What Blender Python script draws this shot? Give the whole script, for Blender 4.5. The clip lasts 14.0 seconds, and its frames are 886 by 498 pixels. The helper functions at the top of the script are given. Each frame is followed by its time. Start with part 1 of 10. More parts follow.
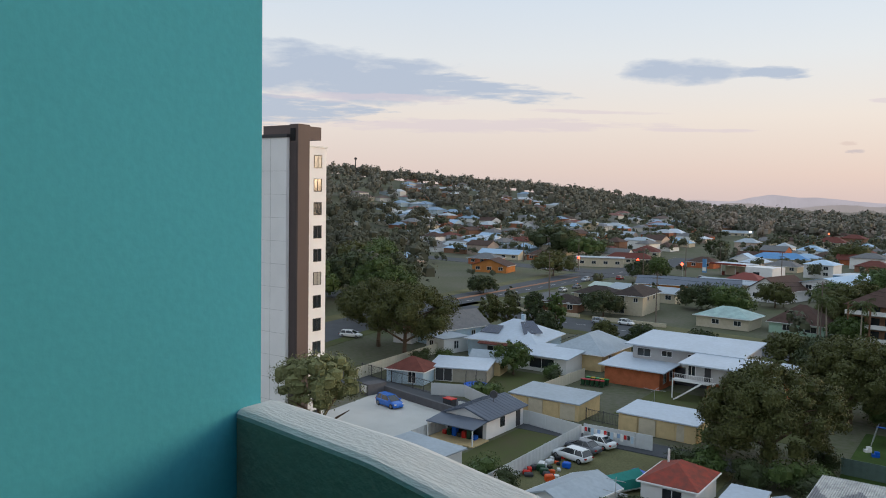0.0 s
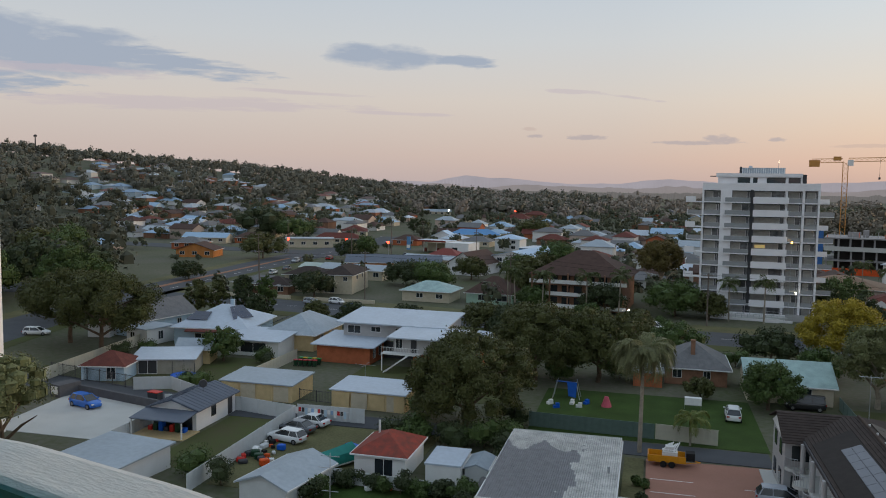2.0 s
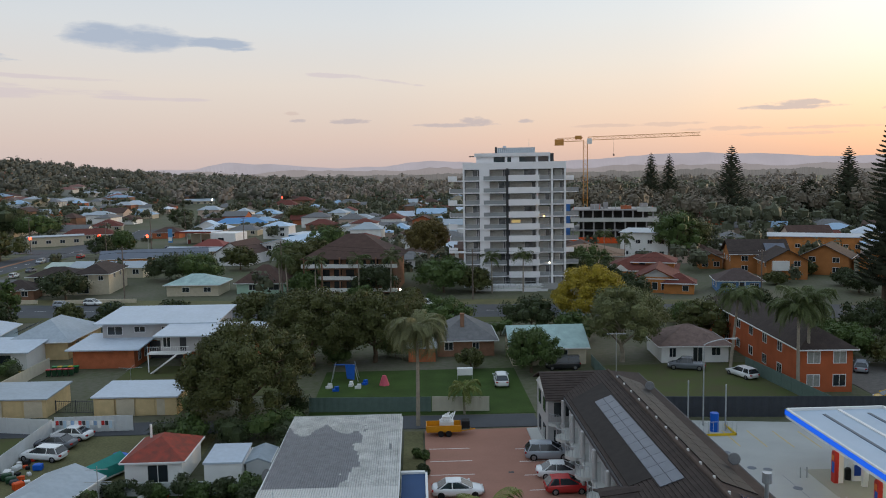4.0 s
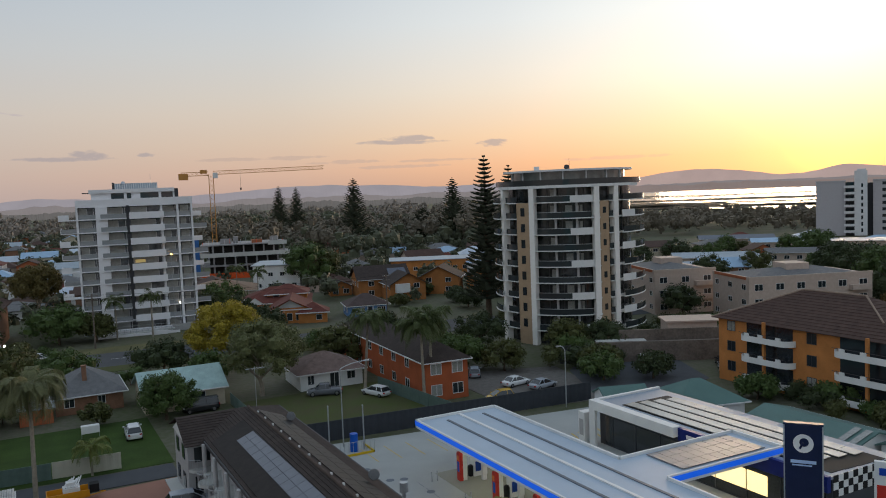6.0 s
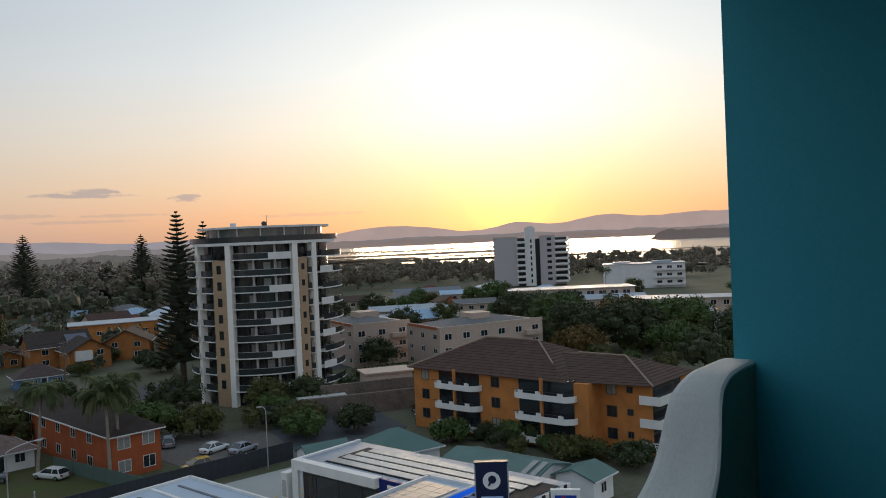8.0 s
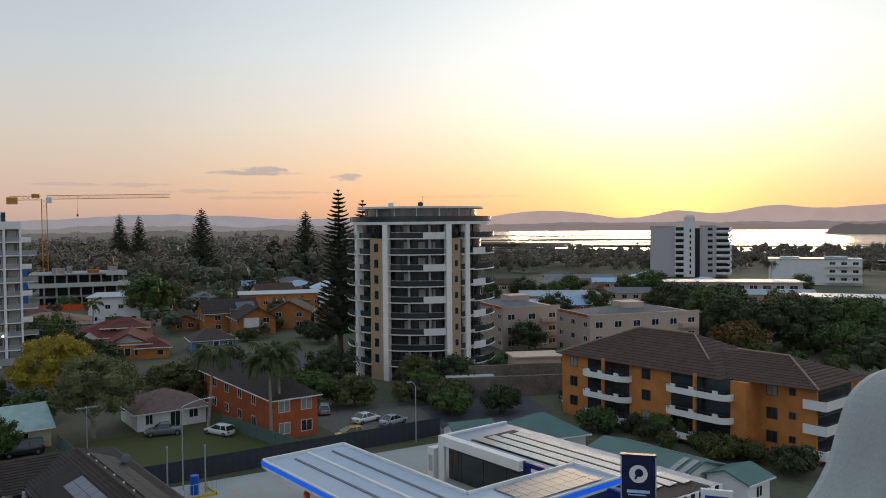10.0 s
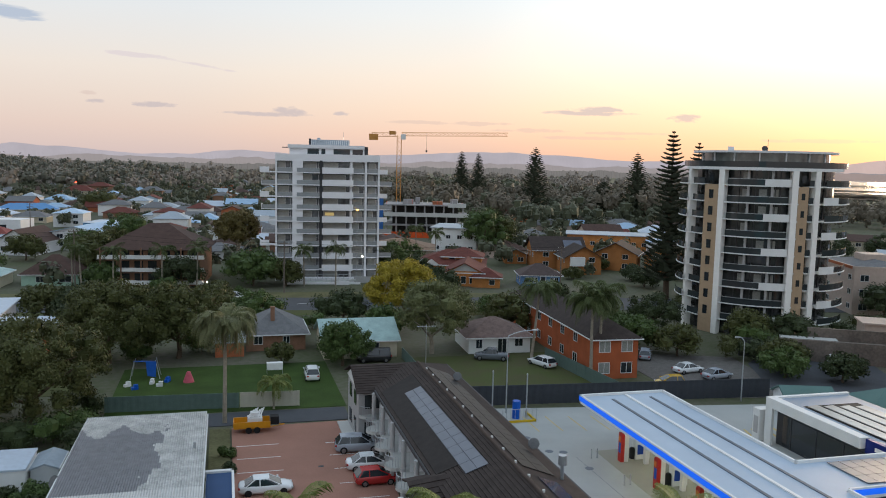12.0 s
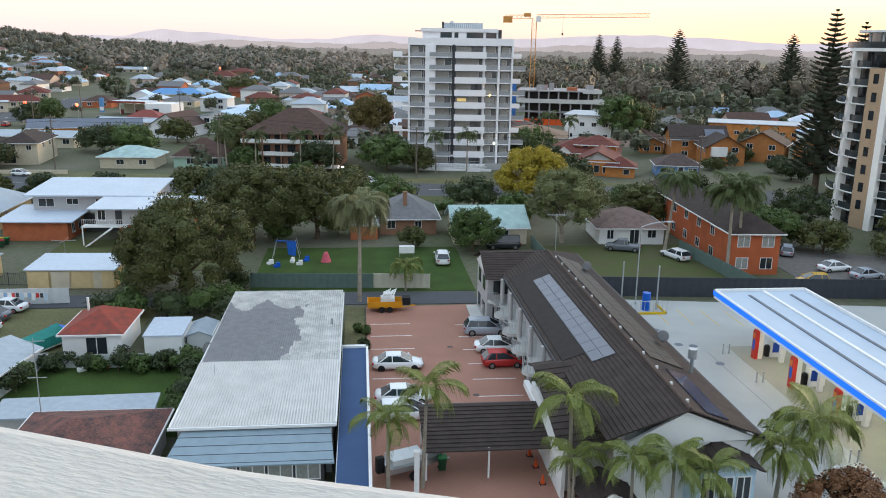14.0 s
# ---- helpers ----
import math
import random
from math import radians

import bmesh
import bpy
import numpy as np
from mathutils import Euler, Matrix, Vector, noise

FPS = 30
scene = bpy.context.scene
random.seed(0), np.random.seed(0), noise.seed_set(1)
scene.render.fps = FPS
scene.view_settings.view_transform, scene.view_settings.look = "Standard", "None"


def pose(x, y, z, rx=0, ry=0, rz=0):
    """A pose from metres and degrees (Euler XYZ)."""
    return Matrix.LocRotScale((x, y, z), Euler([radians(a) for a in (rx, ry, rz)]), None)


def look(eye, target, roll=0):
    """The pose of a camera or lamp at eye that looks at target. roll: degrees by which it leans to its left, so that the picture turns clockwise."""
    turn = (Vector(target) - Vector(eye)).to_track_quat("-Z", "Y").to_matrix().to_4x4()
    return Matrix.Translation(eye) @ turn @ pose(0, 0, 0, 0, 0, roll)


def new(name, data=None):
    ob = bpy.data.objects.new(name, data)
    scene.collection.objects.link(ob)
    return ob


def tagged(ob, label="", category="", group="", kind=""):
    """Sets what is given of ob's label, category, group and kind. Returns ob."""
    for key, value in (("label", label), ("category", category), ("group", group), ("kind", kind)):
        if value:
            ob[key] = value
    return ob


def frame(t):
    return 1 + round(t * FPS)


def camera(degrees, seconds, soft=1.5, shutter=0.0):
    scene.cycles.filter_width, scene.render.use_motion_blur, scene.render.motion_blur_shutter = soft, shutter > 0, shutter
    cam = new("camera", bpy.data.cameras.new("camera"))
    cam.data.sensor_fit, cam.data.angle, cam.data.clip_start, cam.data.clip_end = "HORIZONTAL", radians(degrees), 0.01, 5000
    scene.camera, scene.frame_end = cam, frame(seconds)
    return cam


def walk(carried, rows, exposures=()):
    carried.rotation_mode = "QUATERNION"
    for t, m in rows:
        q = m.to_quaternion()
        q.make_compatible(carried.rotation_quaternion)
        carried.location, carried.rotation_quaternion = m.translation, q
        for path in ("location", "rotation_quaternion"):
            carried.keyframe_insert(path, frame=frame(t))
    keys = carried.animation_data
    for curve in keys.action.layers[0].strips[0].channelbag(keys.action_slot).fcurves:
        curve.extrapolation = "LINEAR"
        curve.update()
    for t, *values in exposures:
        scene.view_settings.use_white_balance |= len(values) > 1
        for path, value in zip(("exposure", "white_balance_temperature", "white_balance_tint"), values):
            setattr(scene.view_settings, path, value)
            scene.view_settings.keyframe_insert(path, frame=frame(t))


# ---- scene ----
cam = camera(57.65, 14.0, 1.0)
EYE = 28.5
ROWS = [
    (0, -0.007, -0.001, 0.016, 34.99, -3.64, -1.06),
    (0.5, 0.027, -0.009, 0.015, 32.77, -3.79, -0.96),
    (1, 0.036, 0.006, 0.012, 29.46, -3.94, -0.88),
    (1.5, 0.083, 0.026, 0.010, 23.31, -4.23, -0.72),
    (2, 0.117, 0.068, 0.009, 14.49, -4.65, -0.81),
    (2.2, 0.155, 0.098, 0.015, 11.08, -4.84, -0.50),
    (4.3, 0.003, 0.007, 0.005, -4.57, -5.95, 0.91),
    (4.5, 0.018, -0.004, 0.011, -6.82, -6.12, 0.87),
    (5, 0.031, 0.013, 0.014, -12.83, -6.20, 1.40),
    (5.5, 0.012, -0.010, -0.003, -19.94, -4.98, 2.35),
    (6, 0.021, -0.037, -0.002, -27.93, -4.12, 2.26),
    (6.5, 0.051, 0.011, 0.011, -36.49, -2.15, 2.00),
    (7, 0.049, 0.002, 0.012, -41.81, -1.49, 2.63),
    (7.2, 0.048, 0.016, 0.010, -43.19, -1.21, 2.89),
    (8.2, 0.040, 0.000, 0.008, -49.60, -1.00, 2.40),
    (9.3, 0.010, 0.000, 0.004, -46.80, -1.20, 1.60),
    (9.5, 0.001, -0.006, 0.003, -44.97, -1.25, 1.48),
    (10, -0.012, 0.004, -0.001, -38.29, -1.86, 0.52),
    (10.5, 0.001, 0.003, 0.005, -31.11, -3.22, -0.13),
    (11, -0.030, 0.038, -0.015, -26.92, -3.99, -0.98),
    (11.5, -0.037, 0.045, -0.011, -21.07, -4.59, -1.24),
    (12, -0.038, 0.038, -0.008, -15.09, -6.19, -1.31),
    (12.5, -0.079, 0.012, 0.020, -10.48, -9.09, -1.24),
    (13, -0.091, 0.080, 0.045, -6.67, -9.29, -1.08),
    (13.5, -0.060, 0.200, 0.000, -5.63, -10.82, -0.94),
    (14, 0.000, 0.370, -0.135, -5.77, -14.34, -0.95),
]

EXPO = [(0.0, 0.35), (1.0, 0.25), (1.5, 0.1), (2.2, -0.05), (4.3, 0.2), (4.6, 0.2), (5.0, 0.05), (5.5, -0.15), (6.0, -0.2), (6.5, -0.25), (9.5, -0.2), (10.5, -0.1), (11.5, 0.1), (12.0, 0.35), (12.5, 0.65), (13.5, 0.65), (14.0, 1.05)]
walk(cam, [(t, pose(x, y, EYE + z, 90 + pitch, roll, yaw)) for t, x, y, z, yaw, pitch, roll in ROWS], EXPO)

# ---- light ----
SUN_YAW, SUN_EL = -54.0, 4.0
sun_dir = Vector((-math.sin(radians(SUN_YAW)) * math.cos(radians(SUN_EL)), math.cos(radians(SUN_YAW)) * math.cos(radians(SUN_EL)), math.sin(radians(SUN_EL))))


def make_world():
    w = bpy.data.worlds.new("dusk_sky")
    scene.world = w
    w.use_nodes = True
    nt = w.node_tree
    nt.nodes.clear()
    N, L = nt.nodes.new, nt.links.new

    def math_node(op, a, b=None, c=None):
        n = N("ShaderNodeMath")
        n.operation = op
        for i, v in enumerate((a, b, c)):
            if v is None:
                continue
            if isinstance(v, (int, float)):
                n.inputs[i].default_value = v
            else:
                L(v, n.inputs[i])
        return n.outputs[0]

    def ramp(fac, stops):
        n = N("ShaderNodeValToRGB")
        L(fac, n.inputs[0])
        cr = n.color_ramp
        while len(cr.elements) < len(stops):
            cr.elements.new(0.5)
        for e, (p, c) in zip(cr.elements, stops):
            e.position, e.color = p, (*c, 1) if len(c) == 3 else c
        return n.outputs[0]

    def mix(fac, a, b, how="MIX"):
        n = N("ShaderNodeMix")
        n.data_type, n.blend_type = "RGBA", how
        for s, v in ((0, fac), (6, a), (7, b)):
            if isinstance(v, (int, float)):
                n.inputs[s].default_value = v
            elif isinstance(v, tuple):
                n.inputs[s].default_value = (*v, 1)
            else:
                L(v, n.inputs[s])
        return n.outputs[2]

    co = N("ShaderNodeTexCoord").outputs["Generated"]
    sep = N("ShaderNodeSeparateXYZ")
    L(co, sep.inputs[0])
    z = sep.outputs[2]
    dot = N("ShaderNodeVectorMath")
    dot.operation = "DOT_PRODUCT"
    L(co, dot.inputs[0])
    dot.inputs[1].default_value = (sun_dir.x, sun_dir.y, 0.02)
    d = dot.outputs["Value"]
    # the evening sky away from the sun and towards it
    cool = ramp(z, [(0.0, (0.50, 0.42, 0.42)), (0.035, (0.56, 0.465, 0.44)), (0.10, (0.62, 0.56, 0.525)), (0.17, (0.57, 0.59, 0.615)), (0.25, (0.49, 0.555, 0.635)), (0.42, (0.54, 0.63, 0.72)), (0.7, (0.50, 0.60, 0.71)), (1.0, (0.46, 0.565, 0.69))])
    warm = ramp(z, [(0.0, (0.62, 0.36, 0.26)), (0.03, (0.88, 0.50, 0.32)), (0.065, (0.92, 0.64, 0.43)), (0.12, (0.88, 0.77, 0.64)), (0.20, (0.78, 0.82, 0.83)), (0.30, (0.66, 0.74, 0.80)), (0.6, (0.56, 0.64, 0.73)), (1.0, (0.46, 0.565, 0.69))])
    toward = ramp(d, [(0.0, (0, 0, 0)), (0.55, (0.12, 0.12, 0.12)), (0.8, (0.45, 0.45, 0.45)), (0.95, (1, 1, 1))])
    base = mix(toward, cool, warm)

    def away(centre, flat):
        s = N("ShaderNodeVectorMath")
        s.operation = "SUBTRACT"
        L(co, s.inputs[0])
        s.inputs[1].default_value = centre
        q = N("ShaderNodeVectorMath")
        q.operation = "MULTIPLY"
        L(s.outputs[0], q.inputs[0])
        q.inputs[1].default_value = (1, 1, flat)
        ln = N("ShaderNodeVectorMath")
        ln.operation = "LENGTH"
        L(q.outputs[0], ln.inputs[0])
        return ln.outputs["Value"]

    # white glow high over the setting sun, yellow close to it
    veil = ramp(away((sun_dir.x, sun_dir.y, 0.14), 1.2), [(0.0, (0.42, 0.42, 0.40)), (0.10, (0.36, 0.36, 0.33)), (0.20, (0.22, 0.22, 0.20)), (0.38, (0.08, 0.08, 0.08)), (0.65, (0, 0, 0))])
    high = ramp(z, [(0.03, (0.06, 0.05, 0.04)), (0.075, (0.5, 0.48, 0.42)), (0.14, (1, 1, 1))])
    veil = mix(1.0, veil, high, "MULTIPLY")
    glow = ramp(away((sun_dir.x, sun_dir.y, 0.036), 1.25), [(0.0, (1.2, 0.70, 0.07)), (0.025, (0.78, 0.45, 0.06)), (0.06, (0.30, 0.15, 0.03)), (0.11, (0.12, 0.055, 0.012)), (0.22, (0.04, 0.02, 0.004)), (0.30, (0, 0, 0))])
    lit = mix(1.0, mix(1.0, base, veil, "ADD"), glow, "ADD")
    # flat banks of cloud, each at its own bearing and height
    flip = math_node("MULTIPLY", sep.outputs[0], -1.0)
    yaw = math_node("MULTIPLY", math_node("ARCTAN2", flip, sep.outputs[1]), 57.296)
    lift = math_node("MULTIPLY", math_node("ARCSINE", z), 57.296)

    def rough(scale, tall, seed):
        m = N("ShaderNodeMapping")
        m.inputs["Scale"].default_value = (scale, scale, scale * tall)
        m.inputs["Location"].default_value = seed
        L(co, m.inputs[0])
        n = N("ShaderNodeTexNoise")
        n.inputs["Scale"].default_value, n.inputs["Detail"].default_value, n.inputs["Roughness"].default_value = 1.0, 8.0, 0.6
        L(m.outputs[0], n.inputs["Vector"])
        return math_node("SUBTRACT", n.outputs["Fac"], 0.5)

    broad, fine, wisp = rough(11, 4, (0.3, 0.1, 0.2)), rough(48, 3.0, (2.3, 1.1, 0.7)), rough(20, 9, (1.3, 4.1, 2.7))

    def bank(centre, height, half, tall, rag, tilt=0.0, grain=None, edge=0.7):
        du = math_node("SUBTRACT", yaw, centre)
        u = math_node("DIVIDE", du, half)
        dv = math_node("SUBTRACT", math_node("SUBTRACT", lift, height), math_node("MULTIPLY", du, tilt))
        v = math_node("DIVIDE", dv, tall)
        r2 = math_node("ADD", math_node("MULTIPLY", u, u), math_node("MULTIPLY", v, v))
        val = math_node("SUBTRACT", math_node("MULTIPLY_ADD", grain or broad, rag, 1.0), r2)
        return ramp(val, [(0.0, (0, 0, 0)), (edge * 0.5, (0.55, 0.55, 0.55)), (edge, (1, 1, 1))])

    def heap(banks):
        tot = banks[0]
        for k in banks[1:]:
            tot = math_node("MAXIMUM", tot, k)
        return tot

    blue = heap([bank(43, 8.5, 10.5, 1.9, 3.0, 0.06), bank(36, 8.0, 9.5, 0.85, 3.2, 0.10, wisp), bank(47, 5.9, 8, 1.1, 3.5, 0, wisp), bank(18.9, 8.75, 4.2, 0.95, 3.2, 0.04, broad), bank(13.6, 8.5, 2.6, 0.45, 3.4, 0.05, wisp)])
    pink = heap([bank(32, 5.1, 13, 0.55, 3.4, -0.01, wisp), bank(40, 6.9, 7, 0.4, 4.0, 0, wisp), bank(18, 4.85, 4, 0.16, 3.0, 0.02, wisp), bank(24, 6.1, 5, 0.16, 3.0, 0.03, wisp), bank(5.6, 6.45, 2.3, 0.17, 3.6, 0.045, fine), bank(1.3, 6.0, 2.1, 0.11, 3.6, 0.14, fine)])
    low = heap([bank(-2.8, 2.98, 3.0, 0.17, 3.0, 0.0, fine), bank(-4.2, 3.2, 1.2, 0.36, 4.0, 0, fine), bank(-7.9, 3.15, 0.6, 0.22, 4.0, 0, fine), bank(7.9, 3.4, 0.7, 0.15, 4.0, 0, fine), bank(4.4, 3.3, 1.3, 0.22, 4.4, 0, fine), bank(-24.8, 3.55, 3.6, 0.17, 3.0, 0.02, fine), bank(-25.6, 3.75, 1.8, 0.24, 4.0, 0, fine), bank(-31.6, 3.25, 1.1, 0.26, 4.4, 0, fine)])
    faint = heap([bank(-13.4, 2.7, 2.4, 0.14, 4.0, 0, fine), bank(-17.5, 2.7, 2.6, 0.16, 4.4, 0, fine), bank(-21, 2.3, 3.2, 0.14, 4.4, 0, fine), bank(-27.5, 2.2, 3, 0.12, 4.0, 0, fine), bank(-25, 1.85, 3.6, 0.13, 4.4, 0, fine), bank(-40.5, 1.85, 3.6, 0.15, 4.2, 0, fine), bank(8.5, 3.9, 0.6, 0.15, 4, 0, fine)])
    c1 = mix(math_node("MULTIPLY", blue, 0.9), lit, (0.33, 0.385, 0.49))
    c2 = mix(math_node("MULTIPLY", pink, 0.55), c1, (0.52, 0.45, 0.50))
    c3 = mix(math_node("MULTIPLY", low, 0.80), c2, (0.42, 0.37, 0.40))
    withall = mix(math_node("MULTIPLY", faint, 0.5), c3, (0.50, 0.39, 0.37))
    sky = N("ShaderNodeTexSky")
    sky.sky_type, sky.sun_disc = "NISHITA", False
    sky.sun_elevation, sky.sun_rotation = radians(SUN_EL), radians(-SUN_YAW)
    total = mix(0.015, withall, sky.outputs[0], "ADD")
    bg = N("ShaderNodeBackground")
    L(total, bg.inputs[0])
    bg.inputs[1].default_value = 1.0
    out = N("ShaderNodeOutputWorld")
    L(bg.outputs[0], out.inputs[0])


make_world()
sun = new("sun", bpy.data.lights.new("sun", "SUN"))
sun.data.energy, sun.data.angle, sun.data.color = 2.0, radians(22), (1.0, 0.72, 0.46)
sun.matrix_world = look((0, 0, 60), tuple(Vector((0, 0, 60)) - sun_dir))

# ---- materials ----
MATS = {}


def mat(name, color, rough=0.75, metal=0.0, var=0.18, scale=1.5, bump=0.15, fine=30.0, spec=0.22, dirt=None, rnd=0.0, stretch=(1, 1, 1)):
    """A painted, plastered, tiled or planted surface: colour with wear at two scales and fine relief."""
    if name in MATS:
        return MATS[name]
    m = bpy.data.materials.new(name)
    MATS[name] = m
    m.use_nodes = True
    nt = m.node_tree
    N, L = nt.nodes.new, nt.links.new
    b = nt.nodes["Principled BSDF"]
    co = N("ShaderNodeTexCoord")
    mp = N("ShaderNodeMapping")
    mp.inputs["Scale"].default_value = stretch
    L(co.outputs["Object"], mp.inputs[0])
    n1, n2 = N("ShaderNodeTexNoise"), N("ShaderNodeTexNoise")
    for n, s in ((n1, scale), (n2, fine)):
        n.inputs["Scale"].default_value, n.inputs["Detail"].default_value = s, 5.0
        L(mp.outputs[0], n.inputs["Vector"])
    ad = N("ShaderNodeMath")
    ad.operation = "ADD"
    L(n1.outputs["Fac"], ad.inputs[0])
    L(n2.outputs["Fac"], ad.inputs[1])
    src = ad.outputs[0]
    if rnd:
        info = N("ShaderNodeObjectInfo")
        mul = N("ShaderNodeMath")
        mul.operation = "MULTIPLY_ADD"
        L(info.outputs["Random"], mul.inputs[0])
        mul.inputs[1].default_value = rnd
        L(src, mul.inputs[2])
        sub = N("ShaderNodeMath")
        sub.operation = "SUBTRACT"
        L(mul.outputs[0], sub.inputs[0])
        sub.inputs[1].default_value = rnd / 2
        src = sub.outputs[0]
    r = N("ShaderNodeMapRange")
    r.inputs["From Min"].default_value, r.inputs["From Max"].default_value = 0.7, 1.3
    L(src, r.inputs[0])
    mx = N("ShaderNodeMix")
    mx.data_type = "RGBA"
    c = np.array(color)
    dark = tuple(np.clip(c * (1 - var), 0, 1)) if dirt is None else dirt
    mx.inputs[6].default_value = (*dark, 1)
    mx.inputs[7].default_value = (*np.clip(c * (1 + var * 0.6), 0, 1), 1)
    L(r.outputs[0], mx.inputs[0])
    L(mx.outputs[2], b.inputs["Base Color"])
    b.inputs["Roughness"].default_value, b.inputs["Metallic"].default_value = rough, metal
    b.inputs["Specular IOR Level"].default_value = spec
    if bump:
        bp = N("ShaderNodeBump")
        bp.inputs["Strength"].default_value, bp.inputs["Distance"].default_value = bump, 0.02
        L(n2.outputs["Fac"], bp.inputs["Height"])
        L(bp.outputs[0], b.inputs["Normal"])
    return m


def glow_mat(name, color, strength):
    if name not in MATS:
        m = bpy.data.materials.new(name)
        m.use_nodes = True
        b = m.node_tree.nodes["Principled BSDF"]
        b.inputs["Base Color"].default_value = (*color, 1)
        b.inputs["Emission Color"].default_value = (*color, 1)
        b.inputs["Emission Strength"].default_value = strength
        MATS[name] = m
    return MATS[name]


TEAL = mat("teal_render", (0.055, 0.33, 0.43), 0.8, var=0.06, scale=0.8, bump=0.05, fine=60)
GREENR = mat("green_render", (0.27, 0.30, 0.24), 0.85, var=0.10, scale=2, bump=0.25, fine=45)
BRIGHT = mat("bright_white_render", (0.80, 0.79, 0.81), 0.6, var=0.06, scale=0.5)
STUCCO = mat("white_stucco", (0.60, 0.60, 0.59), 0.9, var=0.10, scale=5, bump=0.22, fine=70, stretch=(0.7, 2.0, 1))
WHITE = mat("white_paint", (0.74, 0.74, 0.73), 0.6, var=0.10, scale=0.6)
OFFWHITE = mat("grey_white_paint", (0.70, 0.70, 0.71), 0.6, var=0.10, scale=0.5)
CREAM = mat("cream_paint", (0.52, 0.46, 0.35), 0.7, var=0.15)
PALEYEL = mat("pale_yellow_paint", (0.58, 0.44, 0.24), 0.7, var=0.15)
GREYW = mat("grey_cladding", (0.42, 0.41, 0.41), 0.7, var=0.1)
PALEBLUE = mat("pale_blue_boards", (0.42, 0.55, 0.66), 0.7, var=0.12)
BLUEW = mat("blue_boards", (0.25, 0.37, 0.55), 0.7, var=0.12)
MINT = mat("mint_boards", (0.36, 0.52, 0.42), 0.7, var=0.12)
BRICK = mat("red_brick", (0.42, 0.13, 0.06), 0.85, var=0.3, scale=1.0, fine=14, bump=0.4)
ORANGEB = mat("orange_brick", (0.50, 0.20, 0.06), 0.85, var=0.25, scale=0.6, fine=14, bump=0.4)
BROWNB = mat("brown_brick", (0.26, 0.14, 0.09), 0.85, var=0.25, fine=14, bump=0.4)
BEIGE = mat("beige_render", (0.50, 0.40, 0.34), 0.8, var=0.12)
TAN = mat("tan_render", (0.44, 0.31, 0.20), 0.8, var=0.12)
DARKTILE = mat("dark_brown_tile", (0.050, 0.037, 0.033), 0.85, var=0.35, scale=1.2, fine=12, bump=0.4)
BROWNTILE = mat("brown_tile", (0.080, 0.047, 0.038), 0.8, var=0.3, scale=1.0, fine=12, bump=0.4)
REDTILE = mat("red_tile", (0.135, 0.042, 0.032), 0.8, var=0.3, scale=1.0, fine=12, bump=0.4)
GREYTILE = mat("grey_tile", (0.16, 0.16, 0.165), 0.8, var=0.25, fine=12, bump=0.4)
MOTTLE = mat("weathered_red_tile", (0.17, 0.07, 0.055), 0.9, var=0.6, scale=1.1, fine=7, bump=0.5, dirt=(0.04, 0.04, 0.042))
WHITEROOF = mat("white_metal_roof", (0.47, 0.53, 0.61), 0.45, var=0.10, bump=0, scale=0.25, fine=2, stretch=(1, 1, 1))
PALEROOF = mat("pale_grey_metal_roof", (0.33, 0.38, 0.43), 0.45, var=0.14, bump=0, scale=0.3, fine=2)
BLUEROOF = mat("blue_metal_roof", (0.30, 0.44, 0.60), 0.45, var=0.12, scale=0.4)
GREENROOF = mat("green_metal_roof", (0.09, 0.17, 0.155), 0.5, var=0.15, scale=0.4)
PALEGREEN = mat("pale_green_metal_roof", (0.34, 0.48, 0.46), 0.5, var=0.25, scale=0.7, dirt=(0.22, 0.30, 0.30))
SLATEROOF = mat("slate_blue_metal_roof", (0.10, 0.12, 0.16), 0.45, var=0.15, scale=0.4)
RUST = mat("rusty_roof", (0.25, 0.045, 0.03), 0.8, var=0.5, scale=1.6, dirt=(0.12, 0.05, 0.04))
OLDROOF = mat("old_cement_sheet", (0.56, 0.55, 0.53), 0.9, var=0.2, scale=0.8, fine=6, dirt=(0.30, 0.30, 0.29))
ASPHALT = mat("asphalt", (0.075, 0.08, 0.09), 0.85, var=0.2, scale=0.3, fine=25)
CONCRETE = mat("concrete", (0.50, 0.50, 0.48), 0.85, var=0.12, scale=0.25, fine=20)
PAVING = mat("red_paving", (0.34, 0.175, 0.13), 0.85, var=0.15, scale=0.3, fine=12)
LAWN = mat("lawn", (0.058, 0.078, 0.020), 1.0, var=0.4, scale=0.25, fine=5, bump=0.6, dirt=(0.085, 0.075, 0.04))
LAWNG = mat("mown_lawn", (0.040, 0.072, 0.014), 1.0, var=0.35, scale=0.3, fine=6, bump=0.6)
DRY = mat("dry_grass_and_dirt", (0.13, 0.125, 0.060), 0.95, var=0.35, scale=0.2, fine=4, bump=0.6)
GROUND = mat("town_ground", (0.058, 0.070, 0.030), 0.95, var=0.4, scale=0.05, fine=1.2, dirt=(0.13, 0.12, 0.095))
FENCEC = mat("cream_sheet_fence", (0.52, 0.49, 0.40), 0.6, var=0.08)
FENCEG = mat("grey_sheet_fence", (0.55, 0.57, 0.58), 0.6, var=0.08)
FENCED = mat("dark_grey_fence", (0.045, 0.05, 0.06), 0.7, var=0.15)
FENCEGR = mat("green_grey_fence", (0.11, 0.16, 0.14), 0.7, var=0.15)
GLASS = mat("window_glass", (0.02, 0.026, 0.032), 0.08, var=0.05, bump=0, spec=0.8)
TINT = mat("balcony_glass", (0.035, 0.042, 0.045), 0.1, var=0.05, bump=0, spec=0.5)
